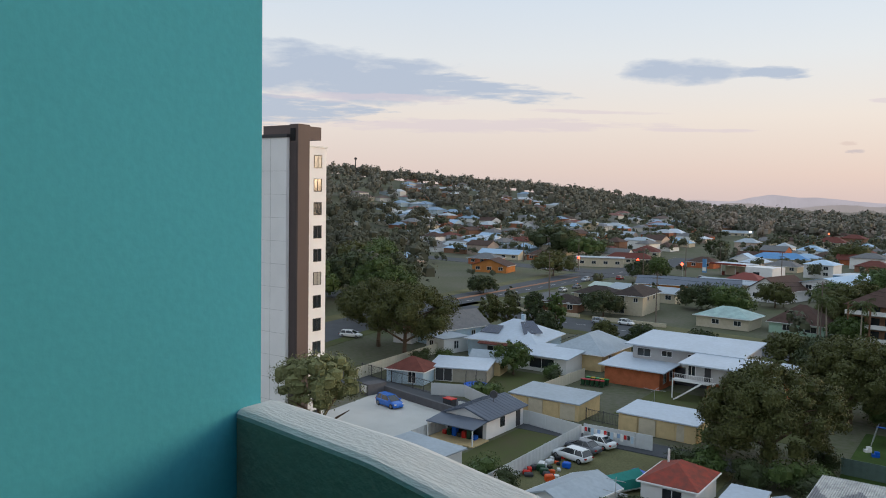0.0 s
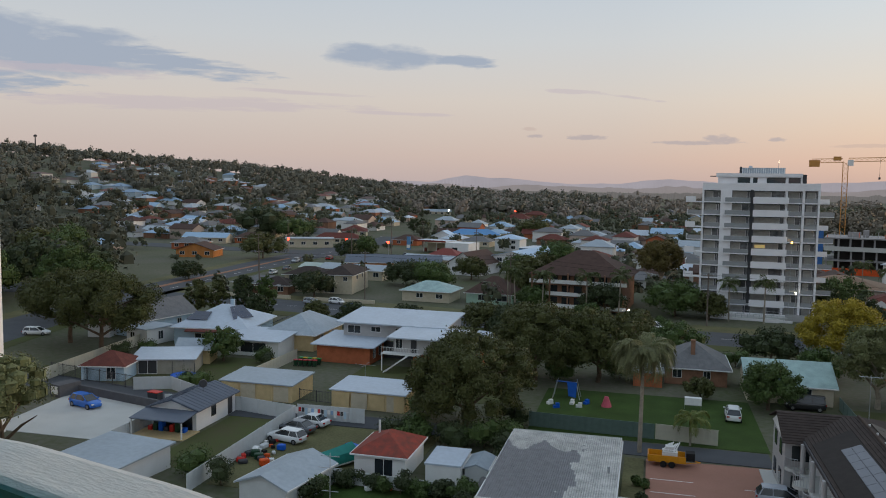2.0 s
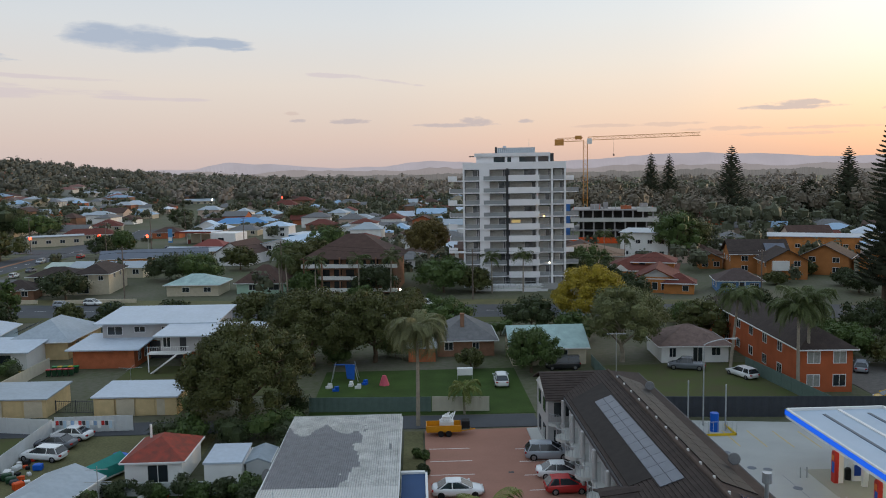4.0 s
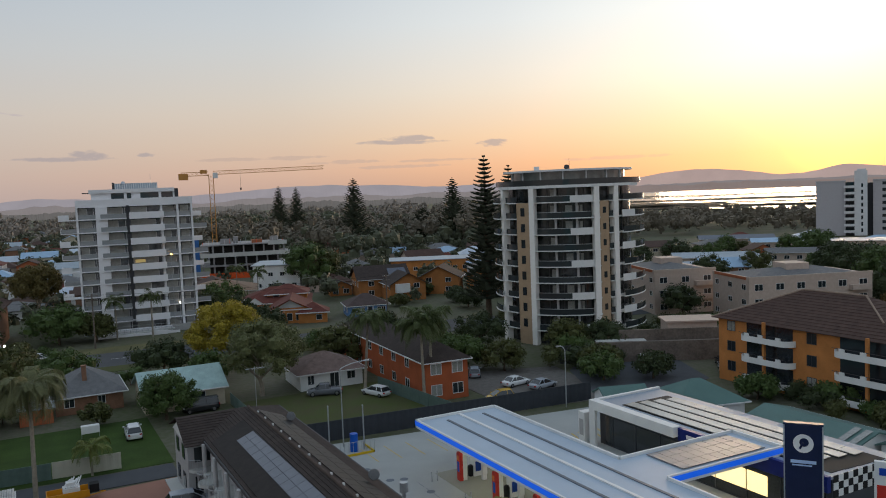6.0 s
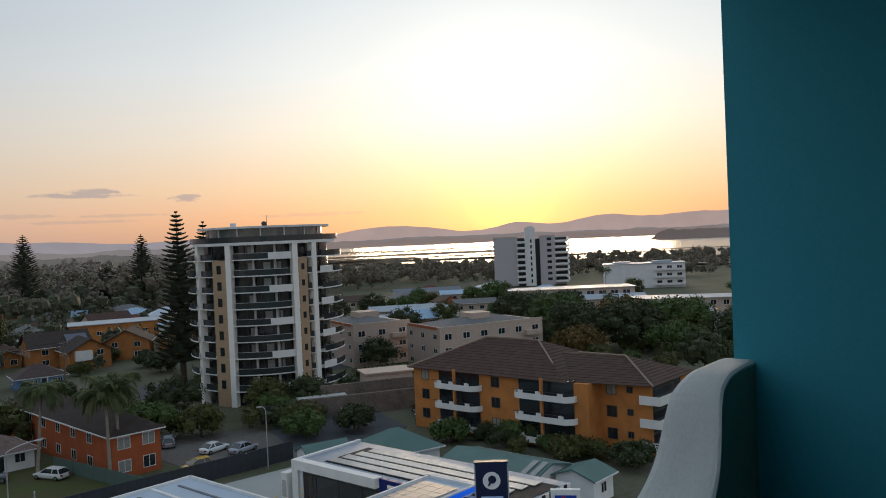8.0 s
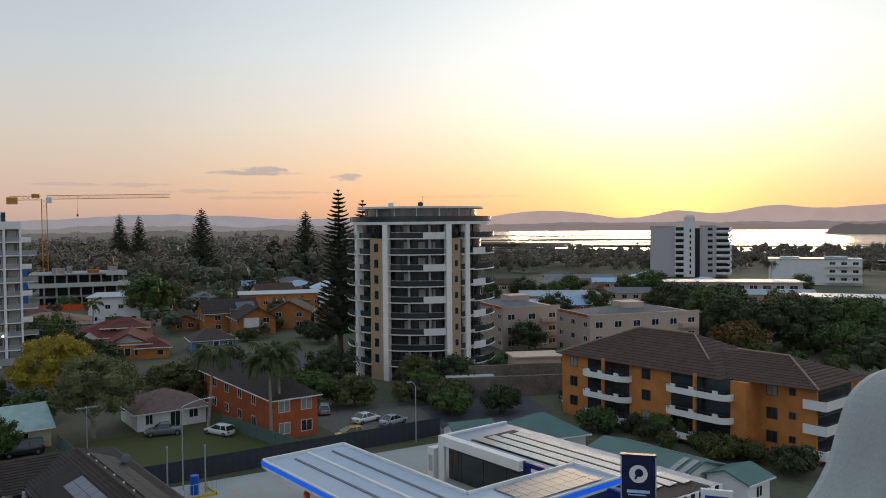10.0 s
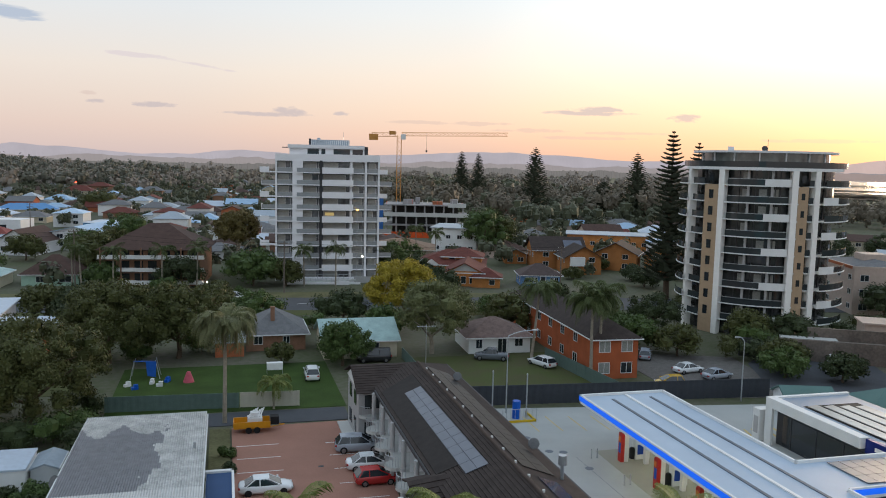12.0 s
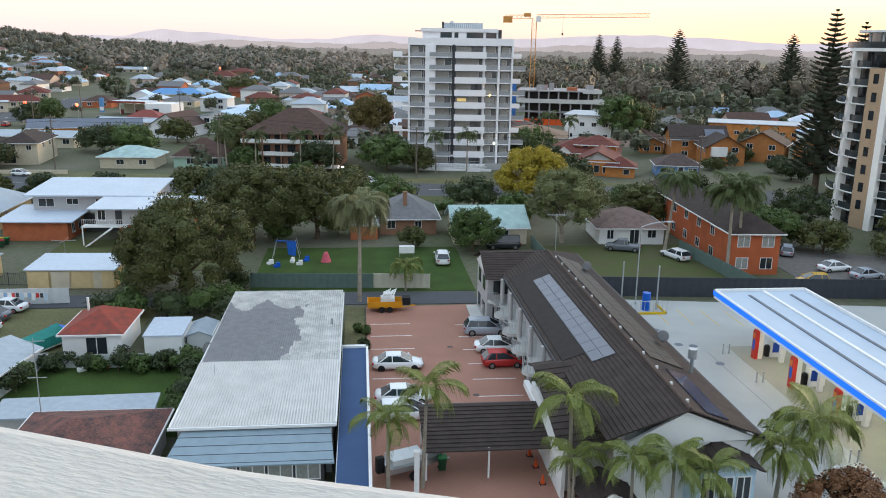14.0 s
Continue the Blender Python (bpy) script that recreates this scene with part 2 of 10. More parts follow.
CURTAIN = mat("curtained_glass", (0.30, 0.30, 0.28), 0.25, var=0.3, scale=4, bump=0, spec=0.6)
FRAMEW = mat("white_frame", (0.70, 0.70, 0.70), 0.5, var=0.05, bump=0)
FRAMED = mat("dark_frame", (0.05, 0.05, 0.055), 0.5, var=0.05, bump=0)
SOLAR = mat("solar_cells", (0.016, 0.025, 0.06), 0.18, var=0.2, scale=1, bump=0, spec=0.9)
SOLARL = mat("silvery_solar_cells", (0.13, 0.14, 0.17), 0.35, var=0.15, scale=1, bump=0, spec=0.35)
STEEL = mat("galvanised_steel", (0.45, 0.47, 0.49), 0.4, metal=0.7, var=0.1)
BLACK = mat("black_rubber", (0.015, 0.015, 0.016), 0.7, var=0.1, bump=0)
BARK = mat("bark", (0.12, 0.085, 0.06), 0.95, var=0.35, scale=2, fine=18, bump=0.8)
PALEBARK = mat("pale_bark", (0.30, 0.26, 0.21), 0.95, var=0.3, scale=2, fine=18, bump=0.8)


def leaf_mat(name, color, var=0.5):
    if name in MATS:
        return MATS[name]
    m = bpy.data.materials.new(name)
    MATS[name] = m
    m.use_nodes = True
    nt = m.node_tree
    N, L = nt.nodes.new, nt.links.new
    b = nt.nodes["Principled BSDF"]
    g = N("ShaderNodeNewGeometry")
    co = N("ShaderNodeTexCoord")
    n = N("ShaderNodeTexNoise")
    n.inputs["Scale"].default_value = 0.45
    L(co.outputs["Object"], n.inputs["Vector"])
    ad = N("ShaderNodeMath")
    ad.operation = "ADD"
    L(g.outputs["Random Per Island"], ad.inputs[0])
    L(n.outputs["Fac"], ad.inputs[1])
    hv = N("ShaderNodeMath")
    hv.operation = "MULTIPLY"
    hv.inputs[1].default_value = 0.5
    L(ad.outputs[0], hv.inputs[0])
    mx = N("ShaderNodeMix")
    mx.data_type = "RGBA"
    c = np.array(color)
    mx.inputs[6].default_value = (*np.clip(c * (1 - var), 0, 1), 1)
    mx.inputs[7].default_value = (*np.clip(c * (1 + var), 0, 1), 1)
    L(hv.outputs[0], mx.inputs[0])
    L(mx.outputs[2], b.inputs["Base Color"])
    b.inputs["Roughness"].default_value = 0.6
    b.inputs["Specular IOR Level"].default_value = 0.25
    return m


LEAF_OLIVE = leaf_mat("olive_leaves", (0.070, 0.076, 0.023))
LEAF_GREEN = leaf_mat("green_leaves", (0.062, 0.095, 0.026))
LEAF_DARK = leaf_mat("dark_leaves", (0.042, 0.056, 0.022))
LEAF_GOLD = leaf_mat("golden_leaves", (0.32, 0.25, 0.028))
LEAF_BROWN = leaf_mat("russet_leaves", (0.16, 0.075, 0.035))
PALM_LEAF = leaf_mat("palm_leaves", (0.155, 0.18, 0.045))
PALM_DARK = leaf_mat("dark_palm_leaves", (0.075, 0.095, 0.032))
PALM_DRY = leaf_mat("dull_palm_leaves", (0.13, 0.135, 0.06))
# leaves of the middle woods, their colour lightened for haze
WOOD_LEAF = leaf_mat("dark_wood_leaves", (0.14, 0.118, 0.085), 0.25)
PINE_LEAF = leaf_mat("pine_needles", (0.038, 0.046, 0.026))
# leaves of the far plain, with most of the haze in the colour
HAZE_LEAF = leaf_mat("distant_woods", (0.24, 0.205, 0.17), 0.2)


# ---- builders ----
def quad_box(bm, x0, x1, y0, y1, z0, z1):
    v = [bm.verts.new((x, y, z)) for z in (z0, z1) for x, y in ((x0, y0), (x1, y0), (x1, y1), (x0, y1))]
    for f in ((3, 2, 1, 0), (4, 5, 6, 7), (0, 1, 5, 4), (1, 2, 6, 5), (2, 3, 7, 6), (3, 0, 4, 7)):
        bm.faces.new([v[i] for i in f])
    return bm


def box(*boxes):
    bm = bmesh.new()
    for b in boxes:
        quad_box(bm, *b)
    return bm


def prism(bm, pts, z0, z1):
    """An upright prism over a plan polygon (counter-clockwise)."""
    a = [bm.verts.new((x, y, z0)) for x, y in pts]
    b = [bm.verts.new((x, y, z1)) for x, y in pts]
    n = len(pts)
    bm.faces.new(a[::-1])
    bm.faces.new(b)
    for i in range(n):
        bm.faces.new((a[i], a[(i + 1) % n], b[(i + 1) % n], b[i]))
    return bm


def slab(bm, corners, t):
    """A sheet of thickness t under four or three top corners."""
    a = [bm.verts.new(c) for c in corners]
    b = [bm.verts.new((c[0], c[1], c[2] - t)) for c in corners]
    n = len(a)
    bm.faces.new(a)
    bm.faces.new(b[::-1])
    for i in range(n):
        bm.faces.new((a[(i + 1) % n], a[i], b[i], b[(i + 1) % n]))
    return bm


def tube(bm, p, q, r0, r1=None, n=8):
    """A round bar from p to q."""
    r1 = r0 if r1 is None else r1
    p, q = Vector(p), Vector(q)
    m = (q - p).to_track_quat("Z", "Y").to_matrix()
    rings = []
    for c, r in ((p, r0), (q, r1)):
        rings.append([bm.verts.new(c + m @ Vector((r * math.cos(2 * math.pi * i / n), r * math.sin(2 * math.pi * i / n), 0))) for i in range(n)])
    for i in range(n):
        bm.faces.new((rings[0][i], rings[0][(i + 1) % n], rings[1][(i + 1) % n], rings[1][i]))
    bm.faces.new(rings[0][::-1])
    bm.faces.new(rings[1])
    return bm


def part(name, bm, material, parent=None, label=""):
    me = bpy.data.meshes.new(name)
    if isinstance(bm, bmesh.types.BMesh):
        bmesh.ops.recalc_face_normals(bm, faces=bm.faces)
        bm.to_mesh(me)
        bm.free()
    elif isinstance(bm, bpy.types.Mesh):
        bpy.data.meshes.remove(me)
        me = bm
        me.name = name
    else:
        me.from_pydata(*bm)
    me.materials.append(material)
    ob = new(name, me)
    if parent:
        ob.parent = parent
    if label:
        ob["label"] = label
    return ob


def thing(name, label, category, x=0, y=0, z=0, rz=0, group="", kind=""):
    e = new(name)
    e.empty_display_size = 0.1
    e.matrix_basis = pose(x, y, z, 0, 0, rz)
    return tagged(e, label, category, group, kind)


def structure(name, bm, material, label, category):
    return tagged(part(name, bm, material), label, category, kind="structure")

def quads(corners):
    """A mesh of loose four-cornered pieces from an array (n, 4, 3)."""
    me = bpy.data.meshes.new("leaves")
    n = len(corners)
    me.vertices.add(4 * n)
    me.vertices.foreach_set("co", np.asarray(corners, np.float32).ravel())
    me.loops.add(4 * n)
    me.loops.foreach_set("vertex_index", np.arange(4 * n, dtype=np.int32))
    me.polygons.add(n)
    me.polygons.foreach_set("loop_start", np.arange(0, 4 * n, 4, dtype=np.int32))
    me.update(calc_edges=True)
    return me


def unit(v):
    return v / (np.linalg.norm(v, axis=1, keepdims=True) + 1e-9)


def sprays(rng, centres, outward, size, slim=0.55, loose=0.8):
    """Leaf sprays, one at each centre, turned roughly outward."""
    n = len(centres)
    nrm = unit(outward * 0.9 + unit(rng.normal(size=(n, 3))) * loose)
    a = unit(np.cross(nrm, unit(rng.normal(size=(n, 3)))))
    b = np.cross(nrm, a)
    s = (size * (0.6 + 0.8 * rng.random(n)))[:, None]
    return np.stack([centres - a * s, centres + b * s * slim, centres + a * s, centres - b * s * slim], 1)


def window(parent, face, u, z, w, h, half, frame_mat=None, pane_mat=None, name="window"):
    """A window part with its own pane: face S, N, E or W of a block of half sizes half = (hx, hy)."""
    frame_mat, pane_mat = frame_mat or FRAMEW, pane_mat or GLASS
    t, fr = 0.05, 0.07
    bm = box((-w / 2 - fr, w / 2 + fr, -t, 0.02, -h / 2 - fr, -h / 2), (-w / 2 - fr, w / 2 + fr, -t, 0.02, h / 2, h / 2 + fr),
             (-w / 2 - fr, -w / 2, -t, 0.02, -h / 2, h / 2), (w / 2, w / 2 + fr, -t, 0.02, -h / 2, h / 2), (-0.03, 0.03, -t, 0.02, -h / 2, h / 2))
    ob = part(name, bm, frame_mat, parent)
    hx, hy = half
    at, rz = {"S": ((u, -hy), 0), "N": ((-u, hy), 180), "E": ((hx, u), 90), "W": ((-hx, -u), 270)}[face]
    ob.matrix_basis = pose(at[0], at[1], z, 0, 0, rz)
    part("pane", box((-w / 2, w / 2, -0.015, 0.015, -h / 2, h / 2)), pane_mat, ob)
    return ob


def roof_mesh(kind, w, d, h, rise, eave, axis, t=0.16):
    """A roof over a w x d block with walls h high."""
    bm = bmesh.new()
    if axis == "y" and kind in ("gable", "hip", "skillion"):
        a, b = d / 2 + eave, w / 2 + eave
    else:
        a, b = w / 2 + eave, d / 2 + eave
    drop = rise * eave / max(b - eave, 0.1) if kind in ("gable", "hip") else 0
    z0, z1 = h - drop, h + rise
    inset = min(b, a * 0.92) if kind == "hip" else 0
    if kind == "flat":
        faces = [[(-a, -b, h + 0.2), (a, -b, h + 0.2), (a, b, h + 0.2), (-a, b, h + 0.2)]]
    elif kind == "skillion":
        faces = [[(-a, -b, h), (a, -b, h), (a, b, h + rise), (-a, b, h + rise)]]
    elif kind == "hip":
        r0, r1 = (-a + inset, 0, z1), (a - inset, 0, z1)
        c = [(-a, -b, z0), (a, -b, z0), (a, b, z0), (-a, b, z0)]
        faces = [[c[0], c[1], r1, r0], [c[2], c[3], r0, r1], [c[1], c[2], r1], [c[3], c[0], r0]]
    else:
        faces = [[(-a, -b, z0), (a, -b, z0), (a, 0, z1), (-a, 0, z1)], [(a, b, z0), (-a, b, z0), (-a, 0, z1), (a, 0, z1)]]
    for f in faces:
        slab(bm, f, t)
    if axis == "y" and kind in ("gable", "hip", "skillion"):
        bmesh.ops.rotate(bm, verts=bm.verts, matrix=Matrix.Rotation(math.pi / 2, 3, "Z"))
    return bm


def wall_mesh(kind, w, d, h, rise, axis):
    bm = box((-w / 2, w / 2, -d / 2, d / 2, 0, h - 0.03))
    if kind == "gable":
        for s in (-1, 1):
            if axis == "x":
                x0, x1 = (s * w / 2, s * (w / 2 - 0.2))
                tri = [(x0, -d / 2, h - 0.04), (x0, d / 2, h - 0.04), (x0, 0, h + rise - 0.08)]
                off = (x1 - x0, 0, 0)
            else:
                y0 = s * d / 2
                tri = [(-w / 2, y0, h - 0.04), (w / 2, y0, h - 0.04), (0, y0, h + rise - 0.08)]
                off = (0, -s * 0.2, 0)
            a = [bm.verts.new(p) for p in tri]
            b = [bm.verts.new(Vector(p) + Vector(off)) for p in tri]
            bm.faces.new(a)
            bm.faces.new(b)
            for i in range(3):
                bm.faces.new((a[i], a[(i + 1) % 3], b[(i + 1) % 3], b[i]))
    return bm


def house(label, x, y, w, d, h, wallm, roofm, kind="hip", rise=1.8, eave=0.5, axis="x", rz=0, wins=(), name="house", cat="house", chimney=None, group="", frame_m=None, gutter=True):
    e = thing(name, label, cat, x, y, 0, rz, group)
    part("wall", wall_mesh(kind, w, d, h, rise, axis), wallm, e)
    roof = part("roof", roof_mesh(kind, w, d, h, rise, eave, axis), roofm, e)
    if gutter and kind != "flat":
        g = bmesh.new()
        a, b = w / 2 + eave, d / 2 + eave
        drop = rise * eave / (min(w, d) / 2) if kind in ("gable", "hip") else 0
        zg = h - drop - 0.10
        sides = [(-a, a, -b - 0.1, -b), (-a, a, b, b + 0.1)] if kind == "hip" or axis == "x" else []
        sides += [(-a - 0.1, -a, -b, b), (a, a + 0.1, -b, b)] if kind == "hip" or axis == "y" else []
        if kind != "skillion":
            for s in sides:
                quad_box(g, *s, zg - 0.06, zg + 0.08)
            part("gutter", g, FRAMEW, e)
        else:
            g.free()
    if chimney:
        cx, cy = chimney
        part("chimney", box((cx - 0.3, cx + 0.3, cy - 0.3, cy + 0.3, h, h + rise + 0.6), (cx - 0.36, cx + 0.36, cy - 0.36, cy + 0.36, h + rise + 0.6, h + rise + 0.72)), wallm, e)
    for wdef in wins:
        f, u, z, ww, hh, *more = wdef
        window(e, f, u, z, ww, hh, (w / 2, d / 2), frame_m, *more)
    return e


def auto_wins(w, d, faces="SEW", z=1.5, step=3.2, ww=1.3, hh=1.1):
    out = []
    for f in faces:
        span = w if f in "SN" else d
        n = max(1, int(span / step))
        for i in range(n):
            out.append((f, (i - (n - 1) / 2) * span / n, z, ww, hh))
    return out


# ---- plants ----
def ball(n, m):
    """Quads of a unit ball, n round and m high."""
    out = []
    p = lambda i, j: (math.sin(math.pi * j / m) * math.cos(2 * math.pi * i / n), math.sin(math.pi * j / m) * math.sin(2 * math.pi * i / n), math.cos(math.pi * j / m))
    for i in range(n):
        for j in range(m):
            out.append((p(i, j), p(i, j + 1), p(i + 1, j + 1), p(i + 1, j)))
    return np.array(out)


def leaf_cloud(rng, lobes, n, size, squash=0.8, middle=None):
    """Leaf sprays lying over round clumps, which have a ragged leafy inside."""
    lob = np.array(lobes)
    if middle is None:
        middle = lob[:, :3].mean(0)
    out = unit(lob[:, :3] - middle)
    pick = rng.choice(len(lob), n, p=lob[:, 3] ** 2 / (lob[:, 3] ** 2).sum())
    d = unit(unit(rng.normal(size=(n, 3))) + 0.55 * out[pick])
    rad = lob[pick, 3] * (0.66 + 0.46 * rng.random(n) + 0.10 * np.abs(rng.normal(size=n)))
    c = lob[pick, :3] + d * rad[:, None] * np.array((1, 1, squash))
    leaves = sprays(rng, c, d * 1.0, size * 0.8)
    core = ball(6, 3)
    k = len(lob)
    inner = core[None] * (lob[:, 3] * 0.72)[:, None, None, None] * np.array((1, 1, squash))
    inner = inner * (0.86 + 0.28 * rng.random((k, len(core), 1, 1))) + lob[:, None, None, :3]
    return quads(np.concatenate([leaves, inner.reshape(-1, 4, 3)]))


def trunk_mesh(rng, height, r, limbs, spread, bend=0.3):
    bm = bmesh.new()
    pts = [Vector((0, 0, -0.1))]
    n = 5
    for i in range(1, n + 1):
        pts.append(Vector((rng.normal() * bend * 0.3, rng.normal() * bend * 0.3, height * i / n)))
    for i in range(n):
        tube(bm, pts[i], pts[i + 1], r * (1 - 0.12 * i), r * (1 - 0.12 * (i + 1)), 7)
    for k in range(limbs):
        a = 2 * math.pi * k / limbs + rng.random()
        s = pts[2 + k % 3]
        m = s + Vector((math.cos(a) * spread * 0.45, math.sin(a) * spread * 0.45, height * 0.32))
        e = s + Vector((math.cos(a) * spread * 0.8, math.sin(a) * spread * 0.8, height * 0.5))
        tube(bm, s, m, r * 0.5, r * 0.34, 6)
        tube(bm, m, e, r * 0.34, r * 0.12, 6)
    return bm


def make_tree(label, x, y, height, spread, leafm, barkm, leaves=3500, size=0.28, lobes=16, seed=1, low=0.3, name="tree", cat="tree", squash=0.8, group="", flat=1.0):
    rng = np.random.default_rng(seed)
    e = thing(name, label, cat, x, y, 0, 0, group)
    part("trunk", trunk_mesh(rng, height * 0.55, 0.03 * height + 0.05, 6, spread), barkm, e)
    ls = []
    zc, hz = height * (low + 1) / 2, height * (1 - low) / 2
    n = int(lobes * 1.8)
    rc = spread * 1.75 / math.sqrt(n)
    lop = rng.random() * 6.28
    for i in range(n):
        v = 1 - 1.7 * (i + 0.5) / n
        a = 2.39996 * i + 0.5 * rng.random()
        rr = math.sqrt(max(0, 1 - v * v))
        k = (0.62 + 0.22 * rng.random()) * (1 + 0.14 * math.cos(a - lop) + 0.10 * math.cos(3 * a + lop))
        r = rc * (0.45 + 0.85 * rng.random() ** 1.5)
        ls.append((spread * rr * math.cos(a) * k, spread * rr * math.sin(a) * k, zc + (hz - r * 0.6) * v * (0.82 + 0.2 * rng.random()), r))
    ls.append((0, 0, zc, min(spread, hz) * 0.6))
    part("crown", leaf_cloud(rng, ls, leaves, size, squash, np.array((0, 0, zc - 0.3 * hz))), leafm, e)
    return e


def make_bush(label, x, y, h, r, leafm, seed=1, leaves=500, size=0.16, name="bush", group=""):
    rng = np.random.default_rng(seed)
    e = thing(name, label, "bush", x, y, 0, 0, group)
    part("stem", tube(bmesh.new(), (0, 0, -0.05), (0, 0, h * 0.6), 0.06, 0.03, 6), BARK, e)
    ls = [(r * 0.5 * rng.normal() * 0.7, r * 0.5 * rng.normal() * 0.7, h * (0.35 + 0.4 * rng.random()), r * 0.6) for _ in range(6)]
    part("leaves", leaf_cloud(rng, ls, leaves, size), leafm, e)
    return e


def make_palm(label, x, y, height, reach, leafm, fronds=16, seed=1, r=0.14, droop=1.0, group="", trunkm=None, wide=0.55):
    rng = np.random.default_rng(seed)
    e = thing("palm_tree", label, "palm", x, y, 0, 0, group)
    bm = bmesh.new()
    n = 14
    lean = Vector((rng.normal() * 0.03, rng.normal() * 0.03, 1))
    for i in range(n):
        tube(bm, lean * (height * i / n - 0.1 * (i == 0)), lean * (height * (i + 1) / n), r * (1.25 - 0.5 * i / n), r * (1.16 - 0.5 * i / n), 8)
    part("trunk", bm, trunkm or PALEBARK, e)
    top = lean * height
    part("crownshaft", tube(bmesh.new(), tuple(top - lean * 0.28 * reach), tuple(top + lean * 0.06 * reach), r * 0.95, r * 0.55, 8), leafm, e)
    for k in range(fronds):
        vs, fs = [], []
        a = 2.39996 * k + rng.random() * 0.5
        up = -0.45 * droop + (1.85 - 0.2 * droop) * ((k + 0.5) / fronds) ** 0.8 + 0.15 * rng.normal()
        L = reach * (0.95 + 0.3 * rng.random())
        side = Vector((-math.sin(a), math.cos(a), 0))
        ahead = Vector((math.cos(a), math.sin(a), 0))
        m = 14
        p = top.copy()
        twist = rng.normal() * 0.35
        for i in range(m):
            s = i / m
            th = up - (0.55 + 0.95 * droop) * s ** 1.4 * (0.8 + 0.25 * math.cos(up))
            fwd = ahead * math.cos(th) + Vector((0, 0, math.sin(th)))
            q = p + fwd * (L / m)
            wd = side * 0.022 * L / 2.4 * (1.2 - s)
            j = len(vs)
            vs += [tuple(p - wd), tuple(p + wd), tuple(q + wd * 0.9), tuple(q - wd * 0.9)]
            fs.append((j, j + 1, j + 2, j + 3))
            if i > 1:
                ln = L * wide * 0.66 * math.sin(math.pi * (0.10 + 0.84 * s)) ** 0.6
                nrm = side.cross(fwd)
                for sg in (-1, 1):
                    for f in (0.0, 0.2, 0.4, 0.6, 0.8):
                        b0 = p.lerp(q, f)
                        hang = 0.35 + 0.85 * rng.random() + twist * sg
                        mid = b0 + (side * sg * 0.80 + fwd * 0.42) * ln * 0.5 + nrm * -0.02 * ln
                        tip = b0 + (side * sg * 0.62 + fwd * 0.62) * ln + Vector((0, 0, -ln * hang))
                        w2 = fwd * 0.011 * L / 2.2
                        j = len(vs)
                        vs += [tuple(b0 - w2 * 0.6), tuple(b0 + w2 * 0.6), tuple(mid + w2), tuple(tip), tuple(mid - w2)]
                        fs.append((j, j + 1, j + 2, j + 3, j + 4))
            p = q
        part("frond", (vs, [], fs), leafm, e)
    return e


def make_pine(label, x, y, height, spread, seed=1, group="", whorls=34):
    rng = np.random.default_rng(seed)
    e = thing("norfolk_pine", label, "tree", x, y, 0, 0, group)
    part("trunk", tube(bmesh.new(), (0, 0, -0.1), (0, 0, height), 0.02 * height, 0.05, 8), BARK, e)
    vs, fs = [], []
    for k in range(whorls):
        s = k / (whorls - 1)
        z = height * (0.12 + 0.87 * s)
        r = spread * (1 - s) ** 0.62 * (0.92 + 0.2 * rng.random()) + 0.25
        nb = 7 if s < 0.8 else 5
        for b in range(nb):
            a = 2 * math.pi * b / nb + k * 0.7 + rng.normal() * 0.08
            d = np.array((math.cos(a), math.sin(a), 0.0))
            sd = np.array((-math.sin(a), math.cos(a), 0.0))
            L = r * (0.8 + 0.3 * rng.random())
            for i in range(9):
                u = (i + 0.6) / 9
                base = d * L * u + np.array((0, 0, z + L * (0.25 * u * u)))
                wd = 0.34 * L * (1 - 0.6 * u) + 0.14
                for sg in (-1, 1):
                    tip = base + sd * sg * wd + d * wd * 0.6 + np.array((0, 0, 0.28 * wd + 0.15 * rng.random()))
                    j = len(vs)
                    up = np.array((0, 0, 0.16 + 0.02 * height / 10))
                    vs += [tuple(base - up * 0.6), tuple(tip - up * 0.2), tuple(tip + up * 0.5), tuple(base + up)]
                    fs.append((j, j + 1, j + 2, j + 3))
    part("foliage", (vs, [], fs), PINE_LEAF, e)
    return e


# ---- vehicles ----
def loft(bm, sections):
    rings = [[bm.verts.new(p) for p in s] for s in sections]
    n = len(rings[0])
    for a, b in zip(rings, rings[1:]):
        for i in range(n):
            bm.faces.new((a[i], a[(i + 1) % n], b[(i + 1) % n], b[i]))
    bm.faces.new(rings[0][::-1])
    bm.faces.new(rings[-1])
    return bm


RIM = mat("alloy_rim", (0.30, 0.30, 0.31), 0.35, metal=0.8, var=0.1, bump=0)
LAMPR = mat("red_tail_lamp", (0.35, 0.02, 0.02), 0.2, var=0.05, bump=0)
LAMPW = mat("clear_head_lamp", (0.62, 0.64, 0.66), 0.15, var=0.05, bump=0)


def paint(name, c):
    return mat("car_paint_" + name, c, 0.22, var=0.05, scale=0.5, bump=0, spec=0.7)


